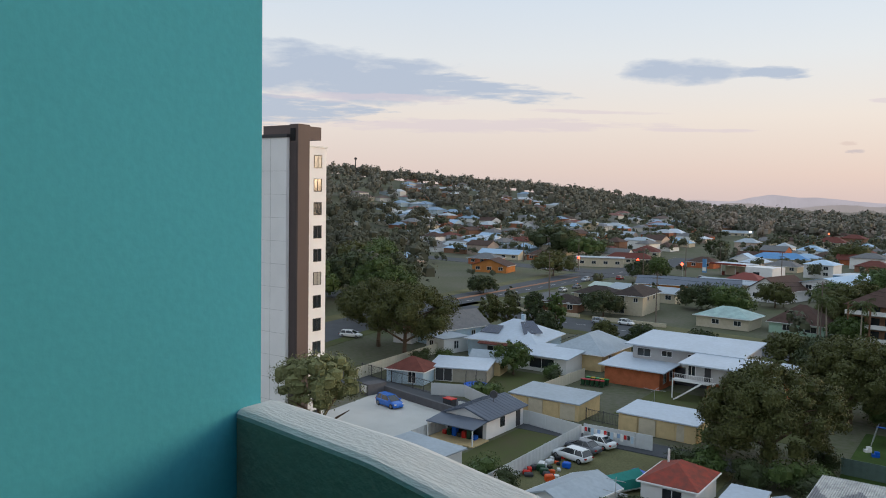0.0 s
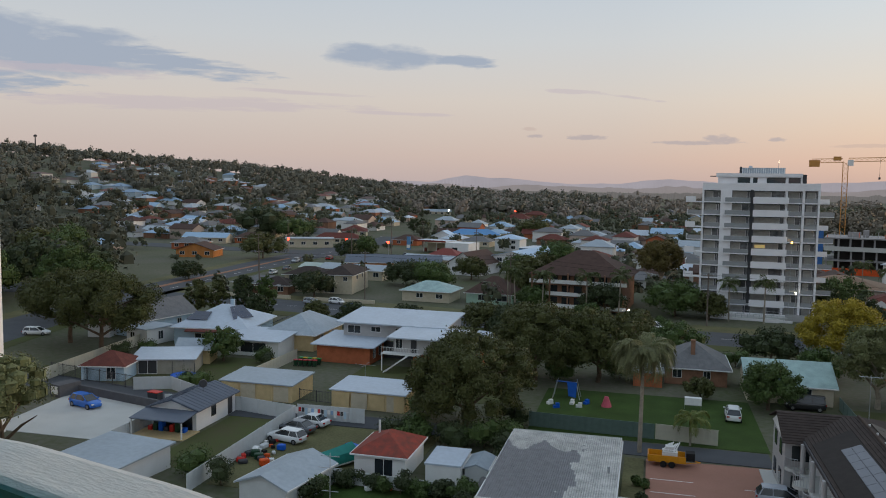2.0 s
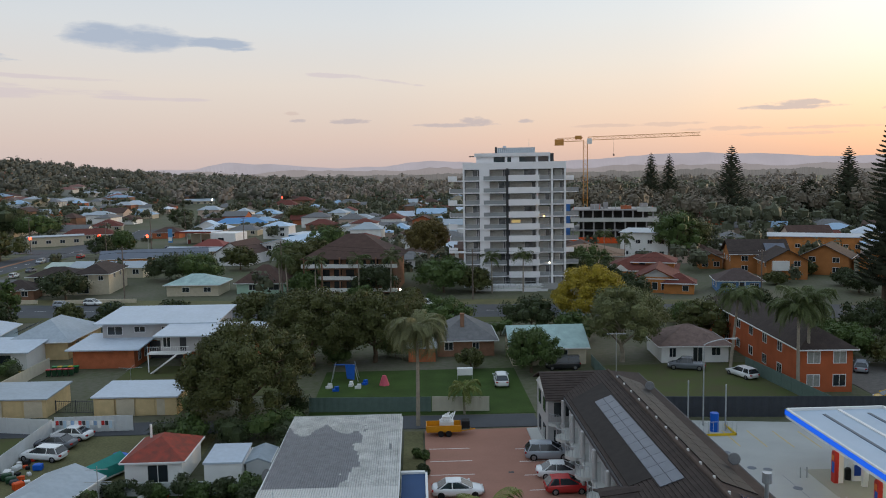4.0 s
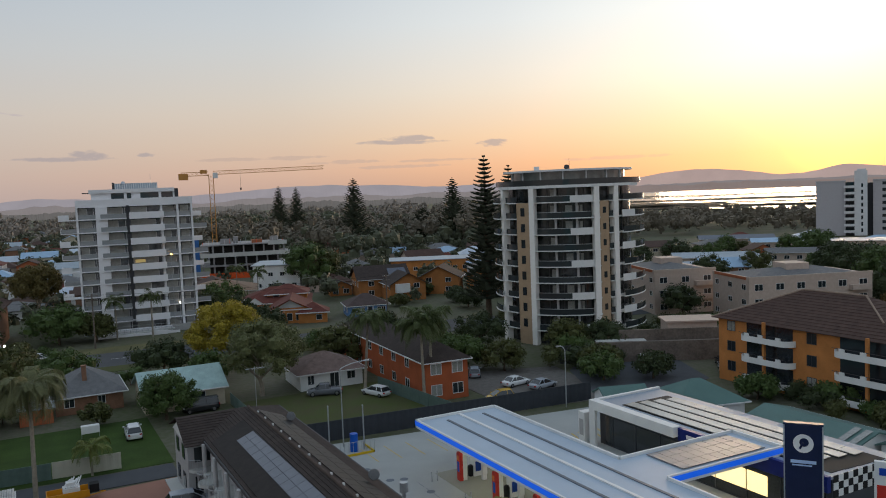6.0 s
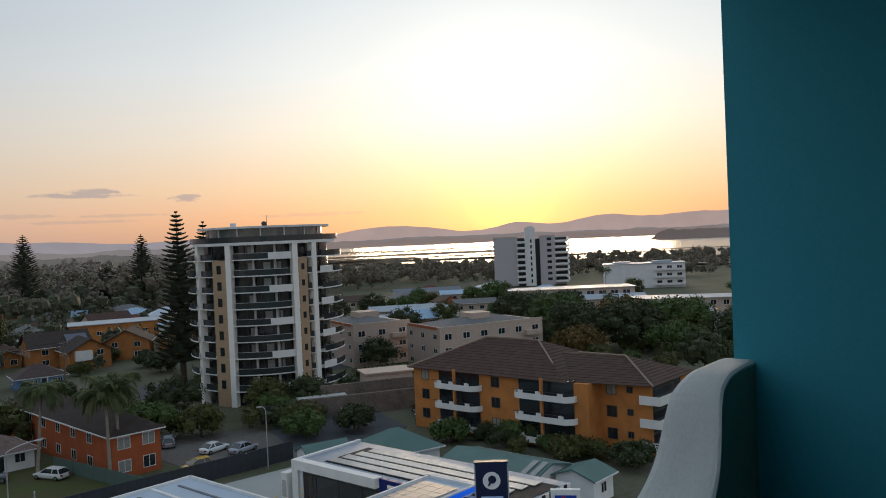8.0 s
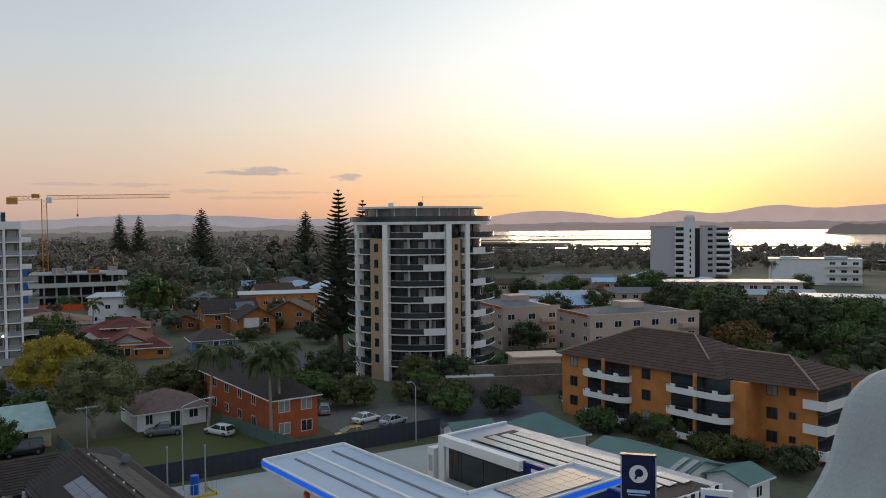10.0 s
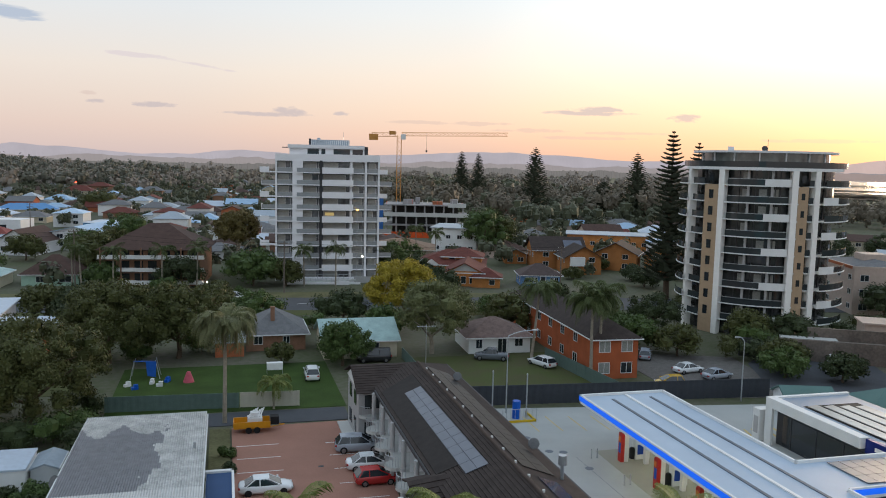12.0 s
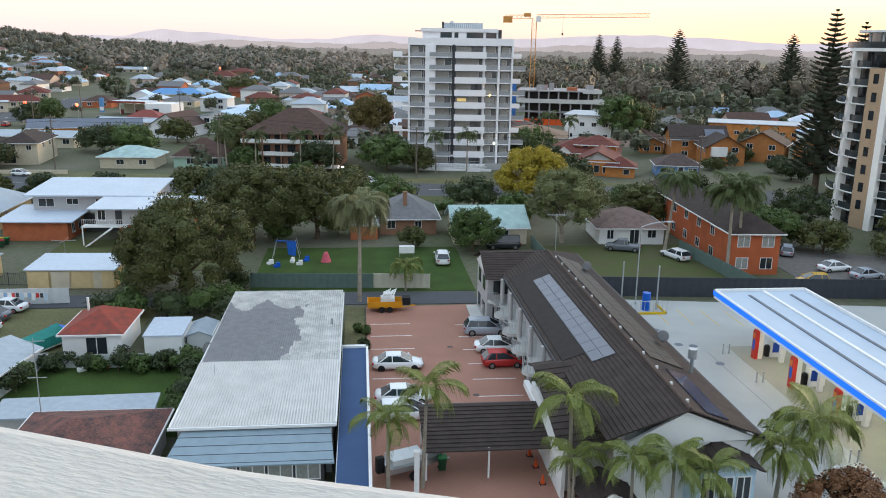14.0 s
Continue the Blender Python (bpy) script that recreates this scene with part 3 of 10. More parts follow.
def car(label, x, y, rz, paintm, kind="sedan", group="", name="car", dark_rims=False):
    """A parked car: its front points along its own +x."""
    e = thing(name, label, "car", x, y, 0, rz, group)
    L, H, W = {"sedan": (4.6, 1.44, 1.78), "hatch": (3.95, 1.5, 1.7), "suv": (4.6, 1.68, 1.84), "wagon": (4.8, 1.5, 1.76), "van": (4.9, 1.9, 1.9), "ute": (5.1, 1.75, 1.84)}[kind]
    belt = {"sedan": 0.92, "hatch": 0.95, "suv": 1.06, "wagon": 0.95, "van": 1.15, "ute": 1.08}[kind]

    def sec(px, hw, z0, z1):
        k = 0.10
        return [(px, -hw + k, z0), (px, -hw, z0 + 0.18), (px, -hw, z1 - 0.2), (px, -hw + 0.08, z1 - 0.03), (px, -hw * 0.5, z1), (px, hw * 0.5, z1), (px, hw - 0.08, z1 - 0.03), (px, hw, z1 - 0.2), (px, hw, z0 + 0.18), (px, hw - k, z0)]

    hood = belt - 0.02
    nose = belt - 0.22
    tail = belt + (0.02 if kind in ("sedan",) else 0.0)
    secs = [(-L / 2, W / 2 - 0.34, 0.42, tail - 0.24), (-L / 2 + 0.06, W / 2 - 0.20, 0.34, tail - 0.12), (-L / 2 + 0.20, W / 2 - 0.10, 0.26, tail - 0.03), (-L / 2 + 0.55, W / 2 - 0.03, 0.22, tail), (-L / 2 + 1.0, W / 2, 0.2, tail), (0, W / 2, 0.2, belt), (L / 2 - 1.25, W / 2, 0.2, hood), (L / 2 - 0.75, W / 2 - 0.02, 0.22, hood - 0.08), (L / 2 - 0.35, W / 2 - 0.09, 0.24, nose + 0.03), (L / 2 - 0.13, W / 2 - 0.22, 0.27, nose - 0.06), (L / 2, W / 2 - 0.42, 0.34, nose - 0.2)]
    shell = part("body", loft(bmesh.new(), [sec(*s) for s in secs]), paintm, e)
    for p in shell.data.polygons:
        p.use_smooth = len(p.vertices) == 4
    # glasshouse: rear foot, rear top, front top, front foot
    fr = {"sedan": (-L / 2 + 0.42, -L / 2 + 1.35, 0.22, L / 2 - 1.0), "hatch": (-L / 2 + 0.06, -L / 2 + 0.62, 0.15, L / 2 - 0.72), "suv": (-L / 2 + 0.08, -L / 2 + 0.60, 0.28, L / 2 - 0.95), "wagon": (-L / 2 + 0.1, -L / 2 + 0.62, 0.25, L / 2 - 1.15), "van": (-L / 2 + 0.1, -L / 2 + 0.25, 1.1, L / 2 - 0.7), "ute": (-0.9, -0.6, 0.55, L / 2 - 1.2)}[kind]
    hb, ht = W / 2 - 0.07, W / 2 - 0.26

    def gsec(px, z, hw):
        return (px, -hw, z), (px, hw, z)

    z0, z1 = belt - 0.04, H - 0.06
    bm = bmesh.new()
    low = [gsec(fr[0], z0, hb - 0.05), gsec(fr[0] + 0.3, z0, hb), gsec(fr[3] - 0.5, z0, hb), gsec(fr[3], z0, hb - 0.12)]
    top = [gsec(fr[1], z1, ht - 0.04), gsec(fr[1] + 0.25, z1, ht), gsec(fr[2] - 0.3, z1, ht), gsec(fr[2], z1, ht - 0.06)]
    vl = [[bm.verts.new(p) for p in s] for s in low]
    vt = [[bm.verts.new(p) for p in s] for s in top]
    for i in range(3):
        for sd in (0, 1):
            bm.faces.new((vl[i][sd], vl[i + 1][sd], vt[i + 1][sd], vt[i][sd]))
        bm.faces.new((vt[i][0], vt[i + 1][0], vt[i + 1][1], vt[i][1]))
    bm.faces.new((vl[0][0], vt[0][0], vt[0][1], vl[0][1]))
    bm.faces.new((vl[3][0], vl[3][1], vt[3][1], vt[3][0]))
    part("glasshouse", bm, GLASS, e, "dark tinted windows")
    rs = bmesh.new()
    loft(rs, [[(px, -hw, z1 - 0.03), (px, -hw + 0.1, z1 + 0.05), (px, hw - 0.1, z1 + 0.05), (px, hw, z1 - 0.03)] for px, hw in ((fr[1] - 0.10, ht - 0.06), (fr[1] + 0.12, ht), (fr[1] + 0.45, ht + 0.02), (fr[2] - 0.35, ht + 0.02), (fr[2] - 0.08, ht), (fr[2] + 0.06, ht - 0.08))])
    part("roof", rs, paintm, e)
    for sd in (-1, 1):
        mid = (fr[1] + fr[2]) / 2
        for xb, xt in ((fr[0] + 0.22, fr[1] + 0.02), (mid - 0.15, mid - 0.15), (fr[3] - 0.10, fr[2] - 0.02)):
            part("pillar", tube(bmesh.new(), (xb, sd * (hb - 0.015), z0), (xt, sd * (ht + 0.005), z1), 0.05, 0.045, 5), paintm, e)
    wr = {"suv": 0.36, "ute": 0.37, "van": 0.34}.get(kind, 0.31)
    for wx in (-L / 2 + 0.82, L / 2 - 0.85):
        for sd in (-1, 1):
            ty = part("wheel", tube(bmesh.new(), (wx, sd * (W / 2 - 0.2), wr), (wx, sd * (W / 2 + 0.015), wr), wr, wr, 16), BLACK, e, "black tyre")
            part("rim", tube(bmesh.new(), (wx, sd * (W / 2 + 0.01), wr), (wx, sd * (W / 2 + 0.03), wr), wr * 0.62, wr * 0.55, 12), BLACK if dark_rims else RIM, ty)
    for sd in (-1, 1):
        part("headlight", box((L / 2 - 0.24, L / 2 - 0.08, sd * (W / 2 - 0.28) - 0.16, sd * (W / 2 - 0.28) + 0.16, nose - 0.2, nose - 0.06)), LAMPW, e)
        part("taillight", box((-L / 2 - 0.01, -L / 2 + 0.14, sd * (W / 2 - 0.26) - 0.14, sd * (W / 2 - 0.26) + 0.14, tail - 0.32, tail - 0.16)), LAMPR, e)
        part("wing_mirror", box((fr[3] - 0.35, fr[3] - 0.2, sd * (W / 2 + 0.08) - 0.09, sd * (W / 2 + 0.08) + 0.09, belt - 0.02, belt + 0.14)), paintm, e)
    return e


P_WHITE, P_SILVER, P_RED, P_BLUE, P_GREY, P_BLACK = paint("white", (0.75, 0.76, 0.77)), paint("silver", (0.34, 0.37, 0.42)), paint("red", (0.48, 0.03, 0.03)), paint("blue", (0.02, 0.14, 0.55)), paint("grey", (0.12, 0.13, 0.15)), paint("black", (0.02, 0.02, 0.024))


# ---- fences, poles ----
def fence(label, pts, h, material, t=0.05, post=2.4, group="", name="fence"):
    """A sheet fence along a line: each panel and each post a part."""
    e = thing(name, label, "fence", *pts[0], 0, 0, group)
    o = Vector(pts[0])
    for p, q in zip(pts, pts[1:]):
        p, q = Vector(p) - o, Vector(q) - o
        n = max(1, round((q - p).length / post))
        a = math.degrees(math.atan2((q - p).y, (q - p).x))
        seg = (q - p).length / n
        for i in range(n):
            c = p + (q - p) * (i / n)
            m = int(seg / 0.2)
            zig = [(0.03 + (seg - 0.06) * u / m, -t * (0.2 + 0.6 * ((u // 2) % 2))) for u in range(m + 1)]
            pn = part("panel", prism(bmesh.new(), zig + [(seg - 0.03, t * 0.3), (0.03, t * 0.3)], 0.04, h - 0.03), material, e)
            pn.matrix_basis = pose(c.x, c.y, 0, 0, 0, a)
            cp = part("rail", box((0, seg, -t * 0.9, t * 0.5, h - 0.04, h)), material, e)
            cp.matrix_basis = pose(c.x, c.y, 0, 0, 0, a)
            ps = part("post", box((-0.04, 0.04, -t, t, 0, h + 0.02)), material, e)
            ps.matrix_basis = pose(c.x, c.y, 0, 0, 0, a)
    return e


def bar_fence(label, pts, h, material, step=0.22, group=""):
    e = thing("bar_fence", label, "fence", *pts[0], 0, 0, group)
    o = Vector(pts[0])
    for p, q in zip(pts, pts[1:]):
        p, q = Vector(p) - o, Vector(q) - o
        ln = (q - p).length
        a = math.degrees(math.atan2((q - p).y, (q - p).x))
        bars = bmesh.new()
        k = 0.1
        while k < ln:
            quad_box(bars, k - 0.012, k + 0.012, -0.012, 0.012, 0.1, h)
            k += step
        b = part("picket_row", bars, material, e)
        b.matrix_basis = pose(p.x, p.y, 0, 0, 0, a)
        r = part("rail_pair", box((0, ln, -0.025, 0.025, 0.15, 0.2), (0, ln, -0.025, 0.025, h - 0.15, h - 0.1)), material, e)
        r.matrix_basis = pose(p.x, p.y, 0, 0, 0, a)
        for i in range(int(ln / 2.5) + 1):
            ps = part("post", box((-0.04, 0.04, -0.04, 0.04, 0, h + 0.05)), material, e)
            c = p + (q - p) * min(1, i * 2.5 / ln)
            ps.matrix_basis = pose(c.x, c.y, 0, 0, 0, a)
    return e


WOODPOLE = mat("timber_pole", (0.16, 0.13, 0.11), 0.9, var=0.3)


def power_pole(x, y, h, label="weathered timber power pole with crossarms", rz=0, arms=2, group="power poles"):
    e = thing("power_pole", label, "pole", x, y, 0, rz, group)
    part("pole", tube(bmesh.new(), (0, 0, -0.2), (0, 0, h), 0.17, 0.11, 8), WOODPOLE, e)
    for i in range(arms):
        part("crossarm", box((-1.1, 1.1, -0.06, 0.06, h - 0.5 - 0.9 * i, h - 0.38 - 0.9 * i)), WOODPOLE, e)
    for u in (-0.9, -0.4, 0.4, 0.9):
        part("insulator", tube(bmesh.new(), (u, 0, h - 0.4), (u, 0, h - 0.2), 0.05, 0.03, 6), WHITE, e)
    return e


def street_lamp(x, y, h, rz, reach=2.2, label="grey steel street lamp with a curved arm", material=None):
    e = thing("street_lamp", label, "street lamp", x, y, 0, rz, "street lamps")
    material = material or STEEL
    part("pole", tube(bmesh.new(), (0, 0, -0.1), (0, 0, h - 0.6), 0.09, 0.06, 8), material, e)
    bm = bmesh.new()
    pr = (0, 0, h - 0.6)
    for i in range(1, 6):
        s = i / 5
        nx = (reach * s * s * 0.4 + reach * 0.6 * s, 0, h - 0.6 + 0.6 * math.sin(s * math.pi / 2))
        tube(bm, pr, nx, 0.05, 0.05, 6)
        pr = nx
    part("arm", bm, material, e)
    part("lamp_head", box((reach - 0.1, reach + 0.55, -0.13, 0.13, h - 0.08, h + 0.06)), material, e)
    return e

# ---- ground, roads, water, far land ----
def smooth(a, b, t):
    t = min(1, max(0, (t - a) / (b - a)))
    return t * t * (3 - 2 * t)


RIDGE = [(-70, 6), (-30, 5), (-5, 5), (5, 6), (11, 9), (15, 13), (18, 17), (22, 24), (27, 34), (33, 41), (38, 47), (43, 55), (55, 57), (80, 46), (100, 18)]


def land(x, y):
    """Height of the land: flat town, a wooded hill behind it, low country beyond."""
    r = math.hypot(x, y)
    yaw = math.degrees(math.atan2(-x, y))
    top = float(np.interp(yaw, [p[0] for p in RIDGE], [p[1] for p in RIDGE]))
    f = smooth(430, 1000, r) * (1 - 0.8 * smooth(1250, 2200, r))
    wob = noise.noise(Vector((x * 0.004, y * 0.004, 3.0))) * 9 * smooth(420, 800, r) * (1 if yaw > 4 else 0.15)
    lake = smooth(-28, -36, yaw) * smooth(380, 560, r)
    return (top * f + wob * f) * (1 - lake) - 1.6 * lake


def ground_mesh():
    vs, fs = [], []
    radii = [0, 15, 40, 80, 130, 190, 260, 340, 420, 480, 540, 600, 660, 720, 790, 860, 930, 1000, 1080, 1160, 1260, 1400, 1600, 1900, 2300, 2900, 3600, 4700]
    na = 144
    for r in radii[1:]:
        for k in range(na):
            a = 2 * math.pi * k / na
            x, y = r * math.cos(a), r * math.sin(a)
            vs.append((x, y, land(x, y) - 0.02))
    vs.append((0, 0, -0.02))
    c = len(vs) - 1
    for k in range(na):
        fs.append((c, k, (k + 1) % na))
    for i in range(len(radii) - 2):
        for k in range(na):
            a, b = i * na + k, i * na + (k + 1) % na
            fs.append((a, a + na, b + na, b))
    return vs, [], fs


structure("ground", ground_mesh(), GROUND, "flat town ground of grass and dirt running out to low hills", "ground")


def sheet(name, pts, z, material, label, cat, t=0.05):
    return structure(name, prism(bmesh.new(), pts, z - t, z), material, label, cat)


WATER = mat("lake_water", (0.05, 0.05, 0.055), 0.22, var=0.1, scale=0.02, bump=1.0, fine=7, spec=0.30)
sheet("water", [(560, 180), (3900, 200), (3900, 1700), (2600, 2500), (1400, 2200), (640, 640), (600, 420)], -0.15, WATER, "calm lake reflecting the yellow evening sky", "water", 0.4)
SANDBAR = mat("weedy_sandbank", (0.09, 0.075, 0.055), 0.9, var=0.3, scale=0.02, fine=0.3)
rb = np.random.default_rng(12)
for k in range(46):
    yw, r = radians(-36 - 18 * rb.random() if k % 3 else -33 - 40 * rb.random()), 920 + 900 * rb.random() ** 1.5
    bx, by, ln, wd = -math.sin(yw) * r, math.cos(yw) * r, 60 + 170 * rb.random(), 9 + 16 * rb.random()
    ring = []
    for i in range(22):
        a = 2 * math.pi * i / 22
        k2 = 0.75 + 0.5 * rb.random()
        u, v = ln * k2 * math.cos(a), wd * k2 * math.sin(a)
        ring.append((bx + u * math.cos(yw) - v * math.sin(yw), by + u * math.sin(yw) + v * math.cos(yw)))
    tagged(part("sandbank", prism(bmesh.new(), ring, -0.4, 0.05), SANDBAR), "dark weedy sandbank in the shallow lake", "sandbank", "sandbanks", "structure")
# streets: one along the row of houses, one wide road running away, a cross road
sheet("road", [(-260, 188), (-260, 172), (-90, 163), (-40, 156), (20, 151), (75, 143), (140, 130), (140, 144), (75, 158), (20, 165), (-40, 170), (-90, 178)], 0.03, ASPHALT, "dark asphalt street along the houses", "road")
sheet("road_2", [(-106, 108), (-119, 170), (-120, 274), (-117, 330), (-122, 430), (-134, 510), (-143, 716), (-158, 716), (-150, 544), (-137, 400), (-136, 330), (-138, 281), (-132, 190), (-122, 112)], 0.035, ASPHALT, "wide asphalt main road running away to the trees", "road")
sheet("road_2_median", [(-125.3, 186), (-128.6, 274), (-130.0, 274), (-127.0, 186)], 0.11, mat("terracotta_median", (0.30, 0.16, 0.10), 0.85, var=0.2), "raised terracotta-coloured median of the main road", "median", 0.1)
sheet("verge_3", [(-103, 108), (-116, 170), (-117.5, 274), (-121, 274), (-119, 170), (-106, 108)], 0.03, LAWN, "grass verge beside the main road", "verge")
sheet("verge_4", [(-122, 112), (-132, 190), (-138, 281), (-143, 281), (-137, 190), (-127, 112)], 0.03, DRY, "dry grass verge beside the main road", "verge")
sheet("road_3", [(-330, 330), (-330, 314), (-130, 292), (-40, 286), (-40, 300), (-130, 308)], 0.04, ASPHALT, "asphalt cross road at the junction", "road")
sheet("lane", [(-60, 90.6), (-60, 86.6), (-30, 86.6), (13.2, 85.9), (13.2, 90.4), (-28, 91)], 0.05, ASPHALT, "narrow asphalt lane behind the car park", "road")
sheet("lane_2", [(-100, 99), (-100, 92.5), (-57, 88.8), (-57, 93.2), (-98, 100)], 0.05, ASPHALT, "narrow asphalt lane by the open car park", "road")
sheet("verge", [(-260, 194), (-260, 188), (-90, 178), (-40, 170), (20, 165), (75, 158), (75, 163), (20, 172), (-40, 177), (-90, 185)], 0.03, DRY, "dry grass verge beside the street", "verge")
sheet("verge_2", [(-90, 163), (-90, 158), (-40, 151), (20, 146), (75, 138), (75, 143), (20, 151), (-40, 156)], 0.03, LAWN, "grass verge beside the street", "verge")
sheet("car_park", [(0.5, 40), (14.2, 40), (14.2, 85.6), (0.5, 85.2)], 0.05, PAVING, "red-brown paved motel car park", "car park")
sheet("forecourt", [(24.2, 20), (74, 20), (74, 79), (65, 81.5), (24.2, 87.2)], 0.05, mat("forecourt_concrete", (0.38, 0.39, 0.38), 0.85, var=0.12, scale=0.25, fine=20), "pale concrete service station forecourt", "forecourt")
sheet("open_car_park", [(-72, 74), (-50, 74), (-50, 89), (-58, 89), (-74, 92.3)], 0.04, CONCRETE, "pale concrete open car park", "car park")
sheet("lawn", [(-13, 91.4), (13.5, 90.8), (13.5, 112), (-13, 112)], 0.02, LAWNG, "back garden lawn", "lawn")
sheet("lawn_2", [(24.5, 89.4), (46, 86.3), (47, 112), (24.5, 112)], 0.02, LAWN, "patchy back garden lawn", "lawn")
sheet("lawn_3", [(-28, 101), (-18, 101), (-18, 118), (-42, 118), (-42, 101)], 0.02, LAWN, "back lawn of the big house", "lawn")
sheet("lawn_4", [(-48.4, 69), (-40.3, 69), (-40.3, 87), (-48.4, 87)], 0.02, LAWN, "narrow side lawn", "lawn")
sheet("yard", [(-39.6, 66), (-29.2, 66), (-29.2, 69.7), (-22, 69.7), (-22, 86.3), (-39.6, 86.3)], 0.02, DRY, "worn back yard of grass and dirt", "yard")
sheet("lawn_5", [(-29, 56), (-12.4, 56), (-12.4, 69.5), (-29, 69.5)], 0.02, LAWNG, "dark green lawn", "lawn")
sheet("lawn_6", [(-72, 101), (-56, 101), (-56, 116), (-72, 116)], 0.02, LAWN, "back lawn behind the sheds", "lawn")
sheet("flats_yard", [(55.2, 86), (70, 83.5), (74, 104), (56, 110)], 0.03, mat("worn_driveway", (0.14, 0.13, 0.12), 0.9, var=0.3), "worn driveway beside the red flats", "driveway")
sheet("side_street", [(66, 82), (76, 79), (87, 84), (96, 104), (84, 108), (74, 100)], 0.035, ASPHALT, "asphalt side street by the apartment tower", "road")

# far mountains and the far shore
def ridge_mesh(r, a0, a1, zfun, step=0.5, deep=250):
    vs, fs = [], []
    n = int((a1 - a0) / step)
    for k in range(n + 1):
        yaw = radians(a0 + (a1 - a0) * k / n)
        s, c = -math.sin(yaw), math.cos(yaw)
        h = zfun(math.degrees(yaw))
        vs += [(r * s, r * c, -3), ((r + deep * 0.35) * s, (r + deep * 0.35) * c, h), ((r + deep) * s, (r + deep) * c, -3)]
    for k in range(n):
        for j in (0, 1):
            a = 3 * k + j
            fs.append((a, a + 3, a + 4, a + 1))
    return vs, [], fs


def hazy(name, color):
    """Far land behind miles of evening haze, put into its colour: a plain backdrop with its own faint light."""
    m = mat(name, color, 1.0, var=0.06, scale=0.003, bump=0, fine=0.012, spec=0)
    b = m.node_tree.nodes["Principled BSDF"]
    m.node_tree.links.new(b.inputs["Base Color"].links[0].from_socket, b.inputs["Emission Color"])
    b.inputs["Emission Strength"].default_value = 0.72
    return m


# each colour carries its share of haze, warmer towards the sun
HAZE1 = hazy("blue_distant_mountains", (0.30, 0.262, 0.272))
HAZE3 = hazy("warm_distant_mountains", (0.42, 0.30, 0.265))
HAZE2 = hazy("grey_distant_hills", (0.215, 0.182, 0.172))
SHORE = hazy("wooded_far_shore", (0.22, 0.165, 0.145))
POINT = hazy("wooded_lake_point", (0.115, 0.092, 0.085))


def peaks(yaw):
    bump = lambda c, w, h: h * math.exp(-((yaw - c) / w) ** 2)
    n = noise.noise(Vector((yaw * 0.45, 1.7, 0))) * 0.09 + noise.noise(Vector((yaw * 1.3, 4.7, 0))) * 0.04
    el = 0.12 + bump(12.9, 1.6, 0.42) + bump(10.0, 2.6, 0.3) + bump(-1.5, 3.0, 0.36) + bump(-18.5, 7.5, 0.62) + bump(-24, 1.5, 0.12)
    el += bump(-31, 2.6, 0.25) + bump(-45.5, 4.0, 0.72) + bump(-54.7, 2.2, 0.55) + bump(-60.2, 2.6, 0.66) + bump(-67, 5.5, 0.72) + bump(-80, 9, 0.6)
    return 28.5 + 4500 * math.tan(radians(el + n))


structure("backdrop_mountains", ridge_mesh(4450, -36.5, 30, peaks, 0.25), HAZE1, "hazy blue-grey mountains on the horizon", "mountains")
structure("backdrop_mountains_2", ridge_mesh(4450, -95, -36.5, peaks, 0.25), HAZE3, "hazy warm grey mountains below the low sun", "mountains")
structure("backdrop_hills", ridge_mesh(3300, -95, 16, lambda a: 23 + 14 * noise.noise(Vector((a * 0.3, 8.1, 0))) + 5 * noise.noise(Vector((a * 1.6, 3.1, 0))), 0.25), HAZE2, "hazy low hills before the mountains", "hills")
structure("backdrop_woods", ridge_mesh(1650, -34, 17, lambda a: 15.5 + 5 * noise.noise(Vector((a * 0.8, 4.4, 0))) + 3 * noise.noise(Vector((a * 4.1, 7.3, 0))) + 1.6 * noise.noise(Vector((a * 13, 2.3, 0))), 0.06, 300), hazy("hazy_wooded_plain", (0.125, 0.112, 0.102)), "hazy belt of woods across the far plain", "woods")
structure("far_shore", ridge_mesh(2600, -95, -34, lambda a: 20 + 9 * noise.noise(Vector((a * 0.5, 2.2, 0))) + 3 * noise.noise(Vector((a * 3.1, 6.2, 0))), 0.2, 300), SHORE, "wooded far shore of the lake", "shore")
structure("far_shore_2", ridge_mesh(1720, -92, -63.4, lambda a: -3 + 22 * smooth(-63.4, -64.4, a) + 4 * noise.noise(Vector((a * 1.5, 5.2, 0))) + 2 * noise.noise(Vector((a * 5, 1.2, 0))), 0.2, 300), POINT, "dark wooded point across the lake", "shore")


